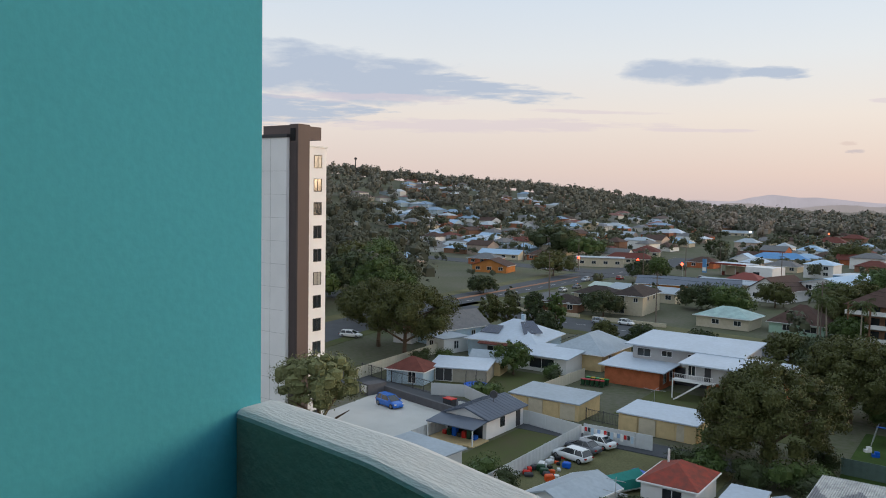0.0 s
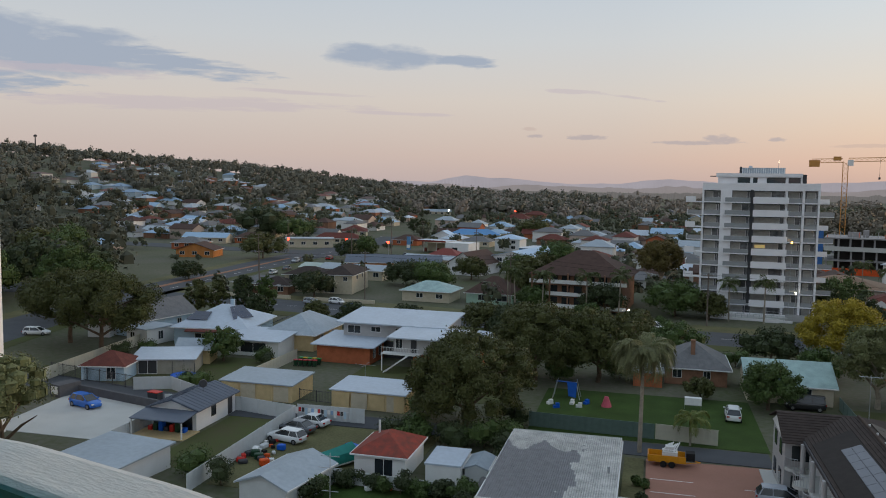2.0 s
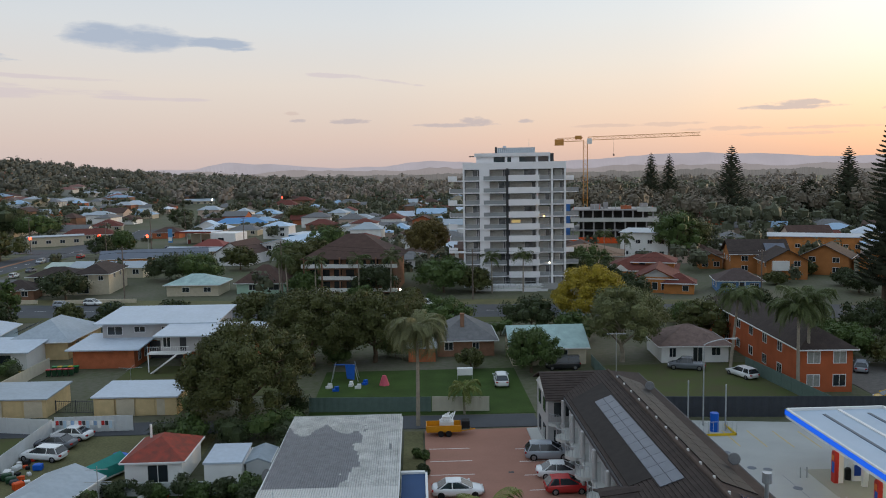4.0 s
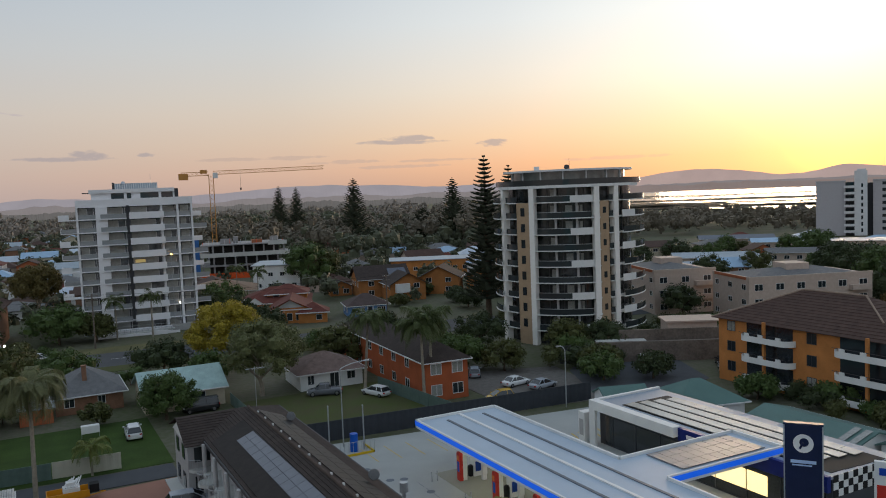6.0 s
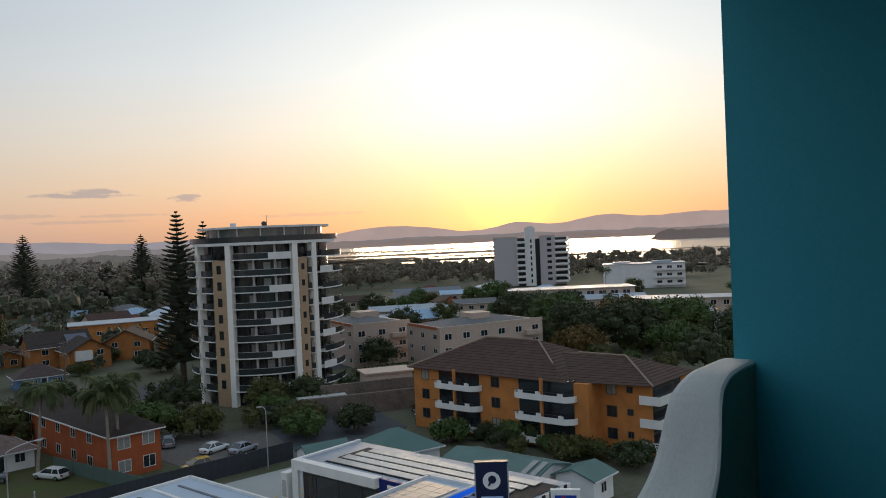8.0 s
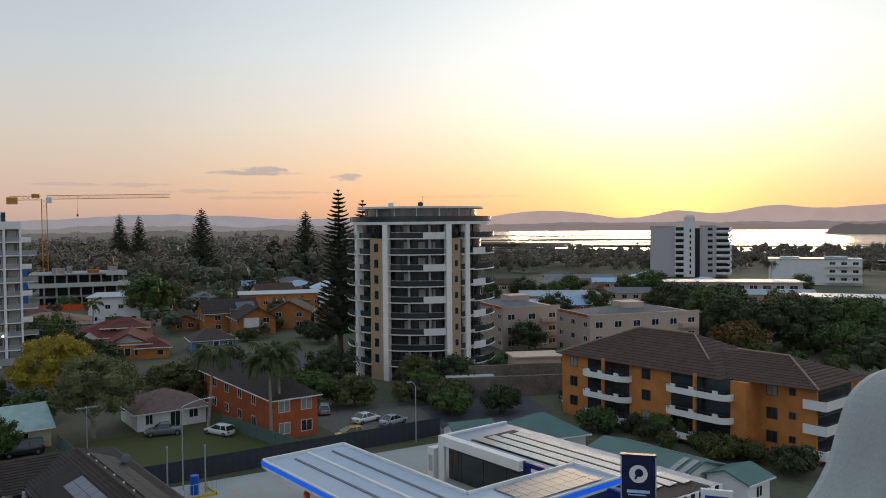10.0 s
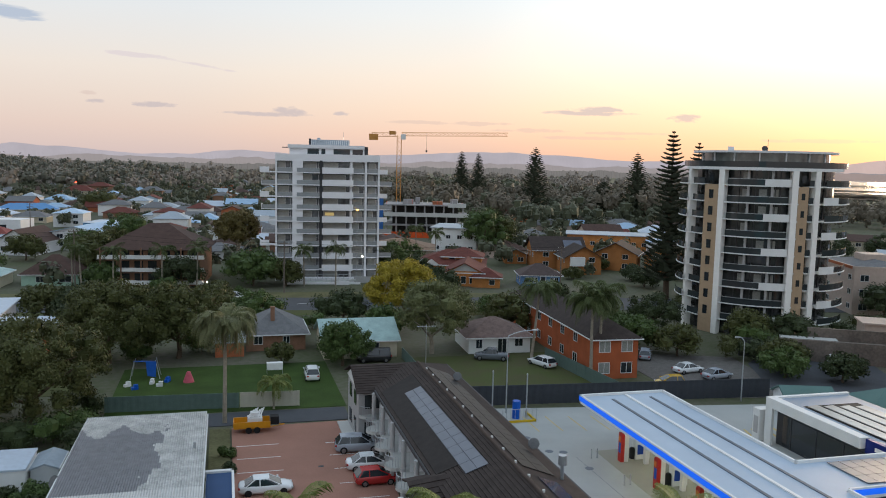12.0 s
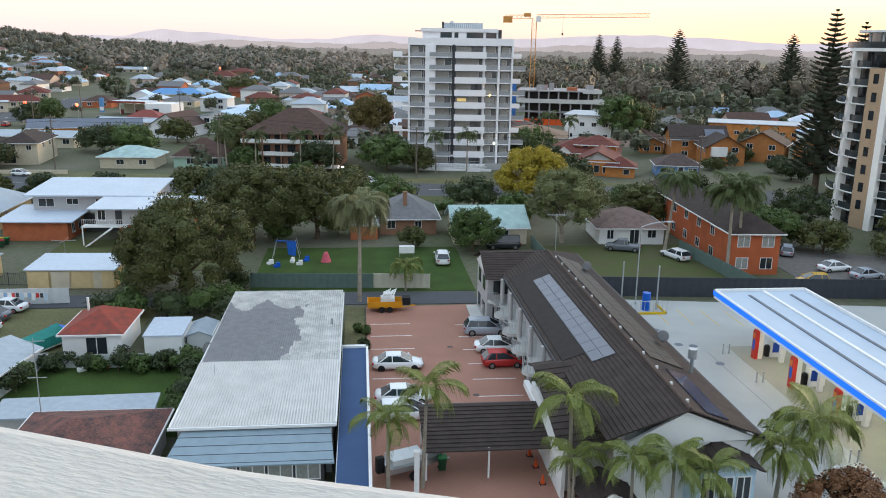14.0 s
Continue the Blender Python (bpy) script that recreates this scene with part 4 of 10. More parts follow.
# far woods: one mass of crowns on the land
def woods(name, label, spots, leafm, per=46, seed=3, leaf=0.6):
    """Crowns of several leafy lobes each; leaf is the size of a spray in metres."""
    rng = np.random.default_rng(seed)
    sp = np.array([(x, y, land(x, y), h, r) for x, y, h, r in spots])
    k = len(sp)
    lobes = 5
    off = rng.normal(size=(k, lobes, 3)) * np.array((0.42, 0.42, 0.14))
    off[:, 0] *= 0.3
    rl = (0.34 + 0.26 * rng.random((k, lobes)))
    size3 = np.stack([sp[:, 4], sp[:, 4], sp[:, 3]], 1)
    mid = sp[:, None, :3] + np.array((0, 0, 1.0)) * (sp[:, 3] * 0.60)[:, None, None] + off * size3[:, None]
    # a dented leafy inside for each lobe
    core = ball(5, 3)[[i for i in range(15) if i % 3 < 2]]
    half = np.stack([sp[:, 4], sp[:, 4], sp[:, 3] * 0.55], 1)[:, None] * rl[:, :, None]
    dent = 1 + 0.22 * np.sin(5 * (core @ np.array((1.3, -0.7, 0.9)))[None, None] + 6.28 * rng.random((k, lobes, 1, 1)))
    inner = core[None, None] * half[:, :, None, None] * 0.64 * dent[..., None] + mid[:, :, None, None]
    # leaf sprays over it
    t = np.repeat(np.arange(k), per)
    n = len(t)
    l = rng.integers(0, lobes, n)
    d = unit(rng.normal(size=(n, 3)) + np.array((0, 0, 0.5)))
    c = mid[t, l] + d * half[t, l] * (0.72 + 0.42 * rng.random((n, 1)))
    q = sprays(rng, c, d * 1.6, leaf, 0.7, 0.55)
    return tagged(part(name, quads(np.concatenate([q, inner.reshape(-1, 4, 3)])), leafm), label, "woods", kind="stuff")


def polar(yaw, r):
    return -math.sin(radians(yaw)) * r, math.cos(radians(yaw)) * r


def wood_spots(seed, n, yaw0, yaw1, r0, r1, h0, h1):
    rng = np.random.default_rng(seed)
    out = []
    for _ in range(n):
        yaw = yaw0 + (yaw1 - yaw0) * rng.random()
        r = math.sqrt(r0 * r0 + (r1 * r1 - r0 * r0) * rng.random())
        x, y = polar(yaw, r)
        h = h0 + (h1 - h0) * rng.random()
        out.append((x, y, h, h * (0.42 + 0.2 * rng.random())))
    return out


hh = np.random.default_rng(77)
HILL_HOUSES = [(18 + 24 * hh.random(), 560 + 230 * hh.random() ** 1.3) for _ in range(60)] + [(33.5 + 4 * hh.random(), 850 + 40 * hh.random()) for _ in range(9)]


def cleared(spots):
    """Woods without the trees that stand on or just before the hill's houses."""
    hy, hr = np.array([h[0] for h in HILL_HOUSES]), np.array([h[1] for h in HILL_HOUSES])
    out = []
    for s in spots:
        yaw, r = math.degrees(math.atan2(-s[0], s[1])), math.hypot(s[0], s[1])
        if not ((abs(yaw - hy) < 0.75) & (r > hr - 34) & (r < hr + 9)).any():
            out.append(s)
    return out


# gum leaf colour lifted a little to suggest haze over the hill
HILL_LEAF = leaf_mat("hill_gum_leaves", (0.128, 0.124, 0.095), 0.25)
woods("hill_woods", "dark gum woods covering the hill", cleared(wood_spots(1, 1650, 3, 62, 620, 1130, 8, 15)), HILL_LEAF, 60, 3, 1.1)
woods("plain_woods", "hazy woods on the far plain", wood_spots(2, 900, -36, 18, 600, 1080, 6, 13), HAZE_LEAF, 64, 4, 1.2)
woods("shore_woods", "dark woods along the near shore of the lake", wood_spots(4, 420, -57, -31, 440, 640, 8, 13), WOOD_LEAF, 84, 5, 0.72)
spit = [polar(a, 640 + 8 * math.sin(a * 1.7)) for a in range(-92, -55, 2)] + [polar(a, 770 + 12 * math.sin(a * 1.3)) for a in range(-56, -93, -2)]
sheet("spit", spit[::-1], 0.25, SANDBAR, "low sandy spit carrying woods into the lake", "shore", 0.6)
woods("spit_woods", "dark woods along the spit in the lake", wood_spots(14, 230, -92, -56.5, 650, 760, 7, 12) + wood_spots(16, 150, -76, -57, 480, 640, 6, 10), WOOD_LEAF, 76, 15, 0.72)

# ---- the balcony ----
LEFT_X, RIGHT_X, IN_Y, OUT_Y, WALL_END, FLOOR_Z = -1.38, 3.25, 1.18, 1.31, 1.25, 26.9
CREST = [(-1.5, 0.455), (-1.37, 0.459), (-1.19, 0.470), (-0.98, 0.482), (-0.84, 0.505), (-0.67, 0.53), (-0.57, 0.552), (-0.41, 0.59), (-0.16, 0.654), (0.04, 0.69), (0.4, 0.755), (0.9, 0.835), (1.4, 0.89), (2.0, 0.93), (2.3, 0.93), (2.47, 0.912), (2.57, 0.86), (2.66, 0.78), (2.7, 0.71), (2.75, 0.617), (2.83, 0.575), (2.95, 0.546), (3.2, 0.54), (3.4, 0.54)]


def crest(x):
    return EYE - float(np.interp(x, [c[0] for c in CREST], [c[1] for c in CREST]))


def inner(x):
    """The parapet's inner face: thick along the middle, thinner at both ends."""
    return float(np.interp(x, [-1.4, -0.8, 0.0, 1.2, 2.5, 2.7, 2.8, 3.1], [1.185, 1.15, 1.10, 1.05, 1.05, 1.085, 1.13, 1.17]))


def parapet_mesh(top_only):
    bm = bmesh.new()
    xs = np.linspace(LEFT_X, RIGHT_X, 180)
    zs = [np.mean([crest(x + k) for k in (-0.03, 0, 0.03)]) for x in xs]
    ys = [np.mean([inner(x + k) for k in (-0.08, -0.04, 0, 0.04, 0.08)]) for x in xs]
    e = 0.014
    prev = None
    for x, y, z in zip(xs, ys, zs):
        if top_only:
            ring = [(x, y - 0.003, z - 0.010), (x, y + e * 0.5, z - 0.002), (x, y + e * 1.5, z), (x, OUT_Y - e * 2, z), (x, OUT_Y - e * 0.5, z - 0.006), (x, OUT_Y, z - 0.03), (x, OUT_Y, FLOOR_Z - 0.3), (x, y + 0.02, FLOOR_Z - 0.3)]
        else:
            ring = [(x, y, z - 0.009), (x, y - 0.003, z - 0.02), (x, y, FLOOR_Z), (x, y + 0.02, FLOOR_Z), (x, y + 0.02, z - 0.013)]
        ring = [bm.verts.new(p) for p in ring]
        if prev:
            n = len(ring)
            for i in range(n):
                bm.faces.new((prev[i], prev[(i + 1) % n], ring[(i + 1) % n], ring[i]))
        else:
            bm.faces.new(ring)
        prev = ring
    bm.faces.new(prev[::-1])
    return bm


structure("parapet", parapet_mesh(True), STUCCO, "wavy white stucco balcony parapet", "parapet")
structure("parapet_lining", parapet_mesh(False), GREENR, "dark green rendered inner face of the parapet", "parapet")
structure("wall_left", box((LEFT_X - 0.2, LEFT_X, -1.6, WALL_END, FLOOR_Z - 0.3, 31.2)), TEAL, "teal rendered balcony side wall", "wall")
structure("wall_right", box((RIGHT_X, RIGHT_X + 0.2, -1.6, WALL_END, FLOOR_Z - 0.3, 31.2)), TEAL, "teal rendered balcony side wall in shade", "wall")
structure("wall_back", box((LEFT_X - 0.2, RIGHT_X + 0.2, -1.8, -1.6, FLOOR_Z - 0.3, 31.2)), TEAL, "teal rendered back wall of the balcony", "wall")
# unseen floor, its dark colour chosen to weaken bounce onto the walls
structure("floor", box((LEFT_X - 0.2, RIGHT_X + 0.2, -1.6, IN_Y - 0.14, FLOOR_Z - 0.3, FLOOR_Z - 0.003)), mat("dark_floor_tile", (0.035, 0.034, 0.034), 0.6, var=0.2), "unseen balcony floor, dark to cut bounce on the walls", "floor")
# unseen ceiling: reaches further out on the right to shade that wall
soffit = [(LEFT_X - 0.2, -1.6), (RIGHT_X + 0.2, -1.6), (RIGHT_X + 0.2, 1.31)] + [(x, 0.72 + 0.56 * math.sin(radians(90) * max(-1, min(1, (x - 0.9) / 1.3)))) for x in np.linspace(2.6, LEFT_X - 0.2, 14)]
structure("ceiling", prism(bmesh.new(), soffit, 29.6, 29.85), WHITE, "unseen balcony ceiling, its edge shaped to shade the right wall", "ceiling")


# the apartment building that carries the balcony
structure("facade_below", box((-12, 12, -14, 1.15, 0, FLOOR_Z - 0.31)), TEAL, "teal rendered apartment building below the balcony", "building")
structure("facade_left", box((-12, LEFT_X - 0.21, -14, 0.9, FLOOR_Z - 0.3, 33)), TEAL, "teal rendered apartment building beside the balcony", "building")
structure("facade_right", box((RIGHT_X + 0.21, 12, -14, 0.9, FLOOR_Z - 0.3, 33)), TEAL, "teal rendered apartment building beside the balcony", "building")
structure("facade_back", box((LEFT_X - 0.2, RIGHT_X + 0.2, -14, -1.81, FLOOR_Z - 0.3, 33)), TEAL, "teal rendered apartment building behind the balcony", "building")


# ---- white tower with the brown spine ----
def white_tower():
    e = thing("apartment_tower", "tall off-white panel tower with a brown spine", "tower", 0, 0, -0.45)
    part("wall", box((-92, -70.5, 68.1, 70.3, 0, 35.8), (-92, -72.5, 70.3, 73.6, 0, 35.6)), mat("pale_panel", (0.80, 0.79, 0.80), 0.6, var=0.07, scale=0.4), e)
    part("parapet", box((-92, -70.4, 68.0, 68.3, 35.8, 36.2), (-70.7, -70.4, 68.3, 70.3, 35.8, 36.2)), FRAMED, e)
    part("spine", box((-70.5, -69.05, 68.6, 70.5, 0, 37.4), (-76, -70.5, 69.5, 74, 35.8, 37.4)), mat("brown_cladding", (0.115, 0.085, 0.08), 0.6, var=0.08, scale=0.3), e)
    part("recess", box((-70.45, -69.3, 68.56, 68.6, 0, 35.2)), mat("dark_brown_cladding", (0.085, 0.066, 0.066), 0.6, var=0.08), e)
    part("vent", box((-70.3, -69.5, 68.52, 68.58, 35.4, 36.9)), BLACK, e)
    part("stair_wall", box((-71.5, -69.3, 70.5, 73.7, 0, 34.8)), mat("pale_panel", (0.80, 0.79, 0.80), 0.6, var=0.07, scale=0.4), e)
    part("coping", box((-71.5, -69.2, 70.5, 73.8, 34.8, 35.0)), WHITE, e)
    joints = bmesh.new()
    for k in range(12):
        quad_box(joints, -92, -70.5, 68.08, 68.1, 2.8 * k + 1.0, 2.8 * k + 1.03)
    for k in range(8):
        quad_box(joints, -73.2 - 2.7 * k, -73.17 - 2.7 * k, 68.08, 68.1, 0, 35.8)
    part("panel_joints", joints, mat("joint_grey", (0.42, 0.42, 0.42), 0.8, bump=0), e)
    for k in range(12):
        z = 33.1 - 2.87 * k
        w = window(e, "E", 72.2, z, 1.25, 1.45, (-69.3, 0), FRAMED, CURTAIN if k % 5 == 0 else GLASS)
        w2 = window(e, "S", -81.6, z + 0.8, 1.6, 1.8, (0, -68.1), FRAMED)
    d = part("dish", tube(bmesh.new(), (-78.6, 70.5, 37.5), (-78.4, 70.2, 37.55), 0.5, 0.45, 14), FRAMED, e)
    part("dish_mast", tube(bmesh.new(), (-78.5, 70.6, 35.6), (-78.5, 70.6, 37.5), 0.05), STEEL, e)


white_tower()


# ---- curved apartment tower ----
def arc_wall(r0, r1, a0, a1, z0, z1, n=10):
    """A curved wall between two radii and two angles, as one piece."""
    rings = []
    for k in range(n + 1):
        a = radians(a0 + (a1 - a0) * k / n)
        c, d = math.cos(a), math.sin(a)
        rings.append([(r0 * c, r0 * d, z0), (r1 * c, r1 * d, z0), (r1 * c, r1 * d, z1), (r0 * c, r0 * d, z1)])
    return loft(bmesh.new(), rings)


def curved_tower():
    # local -y looks to the balcony
    cx, cy = -0.5 * 0.80 + 157 * 0.60, 0.5 * 0.60 + 157 * 0.80
    e = thing("curved_apartment_tower", "curved apartment tower with white columns and glass balconies", "tower", cx, cy, 0, -36.9)
    ft = 2.88
    top = 28.6
    R = 13.4
    glassw = mat("dark_bronze_glass", (0.045, 0.048, 0.05), 0.12, var=0.6, scale=0.25, bump=0, spec=0.8, fine=0.9)
    part("core", arc_wall(0.2, R - 1.7, -180, 180, 0, top, 48), glassw, e, "dark glazed storey walls")
    for a0, a1 in ((-134, -121.2), (-64.6, -57)):
        part("tan_wall", arc_wall(R - 2.0, R - 0.12, a0, a1, 0, top - 2.9, 4), TAN, e, "tan rendered wall strip")
    for k in range(9):
        z = top - 2.9 - ft * k
        for a0, a1, r1 in ((-150, -134, 0.05), (-121, -64.7, 0.05), (-57, -46, 0.05), (-178, -151, 0.9), (-46, -8, 0.9)):
            part("floor_slab", arc_wall(R - 1.8, R + r1, a0, a1, z - 0.10, z + 0.08, 10), WHITE, e)
        for a0, a1, r1 in ((-114, -72, 0.0), (-148, -134, 0.0), (-57, -52, 0.0), (-178, -151, 0.85), (-46, -8, 0.85)):
            part("balustrade", arc_wall(R + r1 - 0.06, R + r1 - 0.02, a0, a1, z + 0.10, z + 1.1, 10), TINT, e, "smoky glass balustrade")
        if k % 2 == 0:
            part("solid_balustrade", arc_wall(R - 0.1, R + 0.06, -88, -70.5, z - 0.1, z + 1.15, 6), WHITE, e)
        else:
            part("solid_balustrade", arc_wall(R + 0.75, R + 0.92, -47.5, -33, z - 0.1, z + 1.15, 5), WHITE, e)
        for a in (-108, -101, -95, -86, -80, -76, -142, -45, -40, -34, -165):
            part("mullion", arc_wall(R - 1.72, R - 1.58, a, a + 0.6, z + 0.10, z + ft - 0.15, 1), FRAMED, e)
        for a in (-100.5, -83.5):
            part("inner_column", arc_wall(R - 1.0, R - 0.6, a, a + 1.7, z + 0.08, z + ft - 0.1, 2), GREYW, e)
        part("rail", arc_wall(R - 0.08, R + 0.02, -114, -72, z + 1.08, z + 1.16, 10), STEEL, e)
        part("window", arc_wall(R - 0.14, R - 0.08, -129.5, -125.5, z + 0.5, z + 2.0, 2), GLASS, e)
        part("window", arc_wall(R - 0.14, R - 0.08, -62.3, -59.6, z + 0.7, z + 1.8, 2), GLASS, e)
        for a in ((-105, -99), (-92, -86), (-82, -77)):
            if (k * 7 + int(a[0])) % 5 < 3:
                part("curtain", arc_wall(R - 1.69, R - 1.66, a[0], a[1], z + 0.1, z + 2.3, 3), CURTAIN, e, "drawn pale curtain")
    for a in (-152, -118, -68, -51):
        part("column", arc_wall(R - 1.0, R + 0.32, a - 2.1, a + 2.1, 0, top, 4), mat("warm_white_render", (0.86, 0.83, 0.79), 0.7, var=0.06), e)
    part("top_beam", arc_wall(R - 1.8, R + 0.34, -158, -22, top - 0.35, top + 0.15, 36), WHITE, e)
    part("roof_balustrade", arc_wall(R + 0.2, R + 0.24, -178, -8, top + 0.15, top + 1.15, 36), TINT, e)
    part("penthouse", arc_wall(0.2, R - 2.6, -180, 180, top + 0.1, top + 2.6, 48), mat("pale_penthouse_glass", (0.13, 0.15, 0.145), 0.1, var=0.5, scale=0.3, fine=0.7, bump=0, spec=0.8), e)
    for a in range(-160, -10, 22):
        part("penthouse_post", arc_wall(R - 2.7, R - 2.4, a, a + 1.1, top + 0.1, top + 2.6, 1), OFFWHITE, e)
    part("roof", arc_wall(0.2, R - 1.2, -180, 180, top + 2.6, top + 2.95, 48), OFFWHITE, e)
    part("aerial", tube(bmesh.new(), (0.5, -6, top + 2.9), (0.5, -6, top + 5.0), 0.05, 0.03), FRAMED, e)
    part("dish", tube(bmesh.new(), (0, -6.2, top + 3.4), (0.1, -6.5, top + 3.5), 0.5, 0.4, 12), FRAMED, e)
    part("roof_box", box((-6, -5, -6, -5, top + 2.9, top + 3.7)), OFFWHITE, e)


curved_tower()


# ---- white apartment block ----
def white_block():
    e = thing("white_apartment_block", "white ten-storey apartment block with stacked balconies", "tower", 22.5, 197.0, 0, -6)
    ft, n, x0, x1 = 2.83, 9, -10.5, 13.6
    glazing = mat("shadowed_glazing", (0.17, 0.17, 0.18), 0.2, var=0.7, scale=0.3, fine=0.8, bump=0, spec=0.7)
    pale_curtain = mat("beige_curtained_glass", (0.42, 0.41, 0.38), 0.4, var=0.2, scale=2, bump=0)
    rail_glass = mat("pale_balcony_glass", (0.30, 0.31, 0.32), 0.2, var=0.1, bump=0, spec=0.7)
    part("core", box((x0 + 0.2, x1 - 0.2, -7.0, 9, 0, 28.2)), glazing, e, "dark glazed storey walls")
    # white bands round the top and the solid wall strip beside the left bay
    for q in ((x0, -4.2, -8.35, 8, 27.9, 29.5), (-4.2, 10.5, -8.7, 8, 27.9, 29.6), (10.5, x1, -8.3, 8, 28.0, 29.6), (-6.6, -4.2, -8.5, 8, 0, 27.9)):
        part("front_wall", box(q), BRIGHT, e, "white rendered wall band")
    for a, b, y in ((x0, x0 + 0.4, -8.3), (6.7, 7.2, -8.4), (10.1, 10.6, -8.4), (x1 - 0.4, x1, -8.3)):
        part("fin_wall", box((a, b, y, 8, 0, 28.0)), BRIGHT, e)
    # plain dark upright strip beside the solid balcony fronts
    part("dark_strip", box((-0.35, 0.25, -8.95, -8.5, 3.0, 28.1)), FRAMED, e, "dark upright strip beside the balcony fronts")
    for k in range(n + 1):
        z = 25.3 - ft * k
        # three glass-railed bays and a row of bowed solid fronts
        part("floor_slab", box((x0, x1, -8.4, -6.9, z - 0.14, z + 0.1)), BRIGHT, e)
        if k < n:
            part("balcony_front", box((0.2, 7.4, -9.4, -9.24, z - 0.2, z + 1.25)), BRIGHT, e, "solid white balcony front")
            part("balcony_floor", box((0.2, 7.4, -9.24, -8.4, z - 0.18, z)), BRIGHT, e)
        for a, b, y in ((x0 + 0.5, -6.7, -8.3), (-5.6, -0.4, -8.95), (7.3, 10.0, -8.3), (10.7, x1 - 0.5, -8.3)):
            part("glass_rail", box((a, b, y, y + 0.05, z + 0.1, z + 1.0)), rail_glass, e)
            part("top_rail", box((a, b, y - 0.03, y + 0.08, z + 1.0, z + 1.06)), STEEL, e)
        part("corner_slab", box((-5.7, -0.4, -9.0, -8.4, z - 0.14, z + 0.08)), BRIGHT, e)
        for a, b in ((0.5, 6.6), (-4.1, -0.6), (7.4, 9.9), (11.0, 13.0), (-9.9, -7.0)):
            m = a + (b - a) * (0.85 if (k + int(a)) % 3 else 0.55)
            part("curtain", box((a, m, -7.06, -7.0, z + 0.1, z + 2.4)), pale_curtain, e, "pale curtained doors")
            for u in (m, b - 0.05):
                part("door_frame", box((u, u + 0.08, -7.1, -7.0, z + 0.1, z + 2.3)), BRIGHT, e)
            part("balcony_chair", box((b - 0.9, b - 0.4, -7.9, -7.4, z + 0.1, z + 0.5), (b - 0.9, b - 0.4, -7.5, -7.4, z + 0.5, z + 0.95)), FRAMED, e, "dark balcony chair")
        # side balconies: solid fronts and railed ones by turns
        if k < 8:
            reach = -13.6 if k % 2 else -13.9
            part("side_balcony", box((reach, x0, -7.6, -4.6, z - 0.15, z + 0.05)), BRIGHT, e)
            if k % 2 == 0:
                part("side_front", box((reach, reach + 2.0, -7.75, -7.6, z - 0.15, z + 1.15)), BRIGHT, e)
            else:
                part("side_rail", box((reach, x0, -7.65, -7.6, z + 0.05, z + 0.95)), rail_glass, e)
            part("side_cheek", box((reach - 0.12, reach, -7.75, -4.6, z - 0.15, z + 1.1)), BRIGHT, e)
        east = 15.6 if k % 2 == 0 else 16.7
        part("side_balcony_east", box((x1, east, -6.4, -2.6, z - 0.15, z + 0.05)), BRIGHT, e)
        part("side_rail_east", box((x1, east, -6.45, -6.4, z + 0.05, z + (1.0 if k % 2 else 0.95))), rail_glass if k % 2 else BRIGHT, e)
    part("lit_room", box((0.9, 3.0, -7.12, -7.06, 25.3 - 4 * ft + 1.3, 25.3 - 4 * ft + 2.0)), glow_mat("warm_room", (1.0, 0.75, 0.3), 0.22), e, "lit window behind a balcony")
    # set-back top storey and roof plant
    part("penthouse", box((-7.3, 10.4, -7.6, 7, 29.4, 31.0)), BRIGHT, e)
    for a, b in ((-3.2, -0.6), (0.0, 0.9), (2.8, 6.6), (7.2, 9.6)):
        part("penthouse_window", box((a, b, -7.68, -7.6, 29.6, 30.8)), GLASS, e)
    part("penthouse_roof", box((-7.7, 10.0, -8.0, 7.4, 30.9, 31.7)), BRIGHT, e)
    part("lift_shaft", box((10.0, 10.8, -7.8, 5, 29.4, 31.5)), FRAMED, e)
    part("plant_room", box((-2.4, 6.6, -4.6, 4, 31.7, 33.0)), PALEROOF, e)
    part("plant_end", box((-2.9, -2.4, -4.7, 4, 31.7, 33.2)), FRAMED, e)
    for q in range(19):
        part("cladding_rib", box((-2.3 + 0.48 * q, -2.18 + 0.48 * q, -4.68, -4.6, 31.7, 32.9)), WHITE, e)
    part("roof_lip", box((-9.0, -7.7, -7.6, -6.4, 30.9, 31.1)), FRAMED, e)
    part("dish", tube(bmesh.new(), (-0.6, -4.9, 33.0), (-0.6, -5.05, 33.15), 0.42, 0.42, 12), STEEL, e)
    part("aerial", tube(bmesh.new(), (5.2, -4, 33.0), (5.2, -4, 34.9), 0.05, 0.03), STEEL, e)
    # raised terrace, railings and the ramp down to the street
    part("terrace", box((-6.8, 13.0, -11.5, -8.6, 0, 0.9)), BRIGHT, e)
    part("terrace_wall", box((-8.4, 9.0, -14.4, -14.1, 0, 0.5)), BRIGHT, e)
    part("ramp", slab(bmesh.new(), [(-8.4, -14.0, 0.1), (8.0, -14.0, 0.9), (8.0, -12.2, 0.9), (-8.4, -12.2, 0.1)], 0.2), CONCRETE, e)
    part("mail_wall", box((3.5, 6.4, -15.2, -15.0, 0, 0.9)), BRIGHT, e)
    part("plinth_screen", box((7.6, 12.6, -11.9, -11.7, 0, 1.5)), GREYW, e)
    for y, za, xa, xb in ((-11.5, 0.9, -6.8, 7.4), (-14.25, 0.5, -8.4, 9.0)):
        part("terrace_rail", box((xa, xb, y - 0.05, y + 0.05, za + 0.9, za + 0.98), (xa, xb, y - 0.03, y + 0.03, za + 0.45, za + 0.5)), STEEL, e)
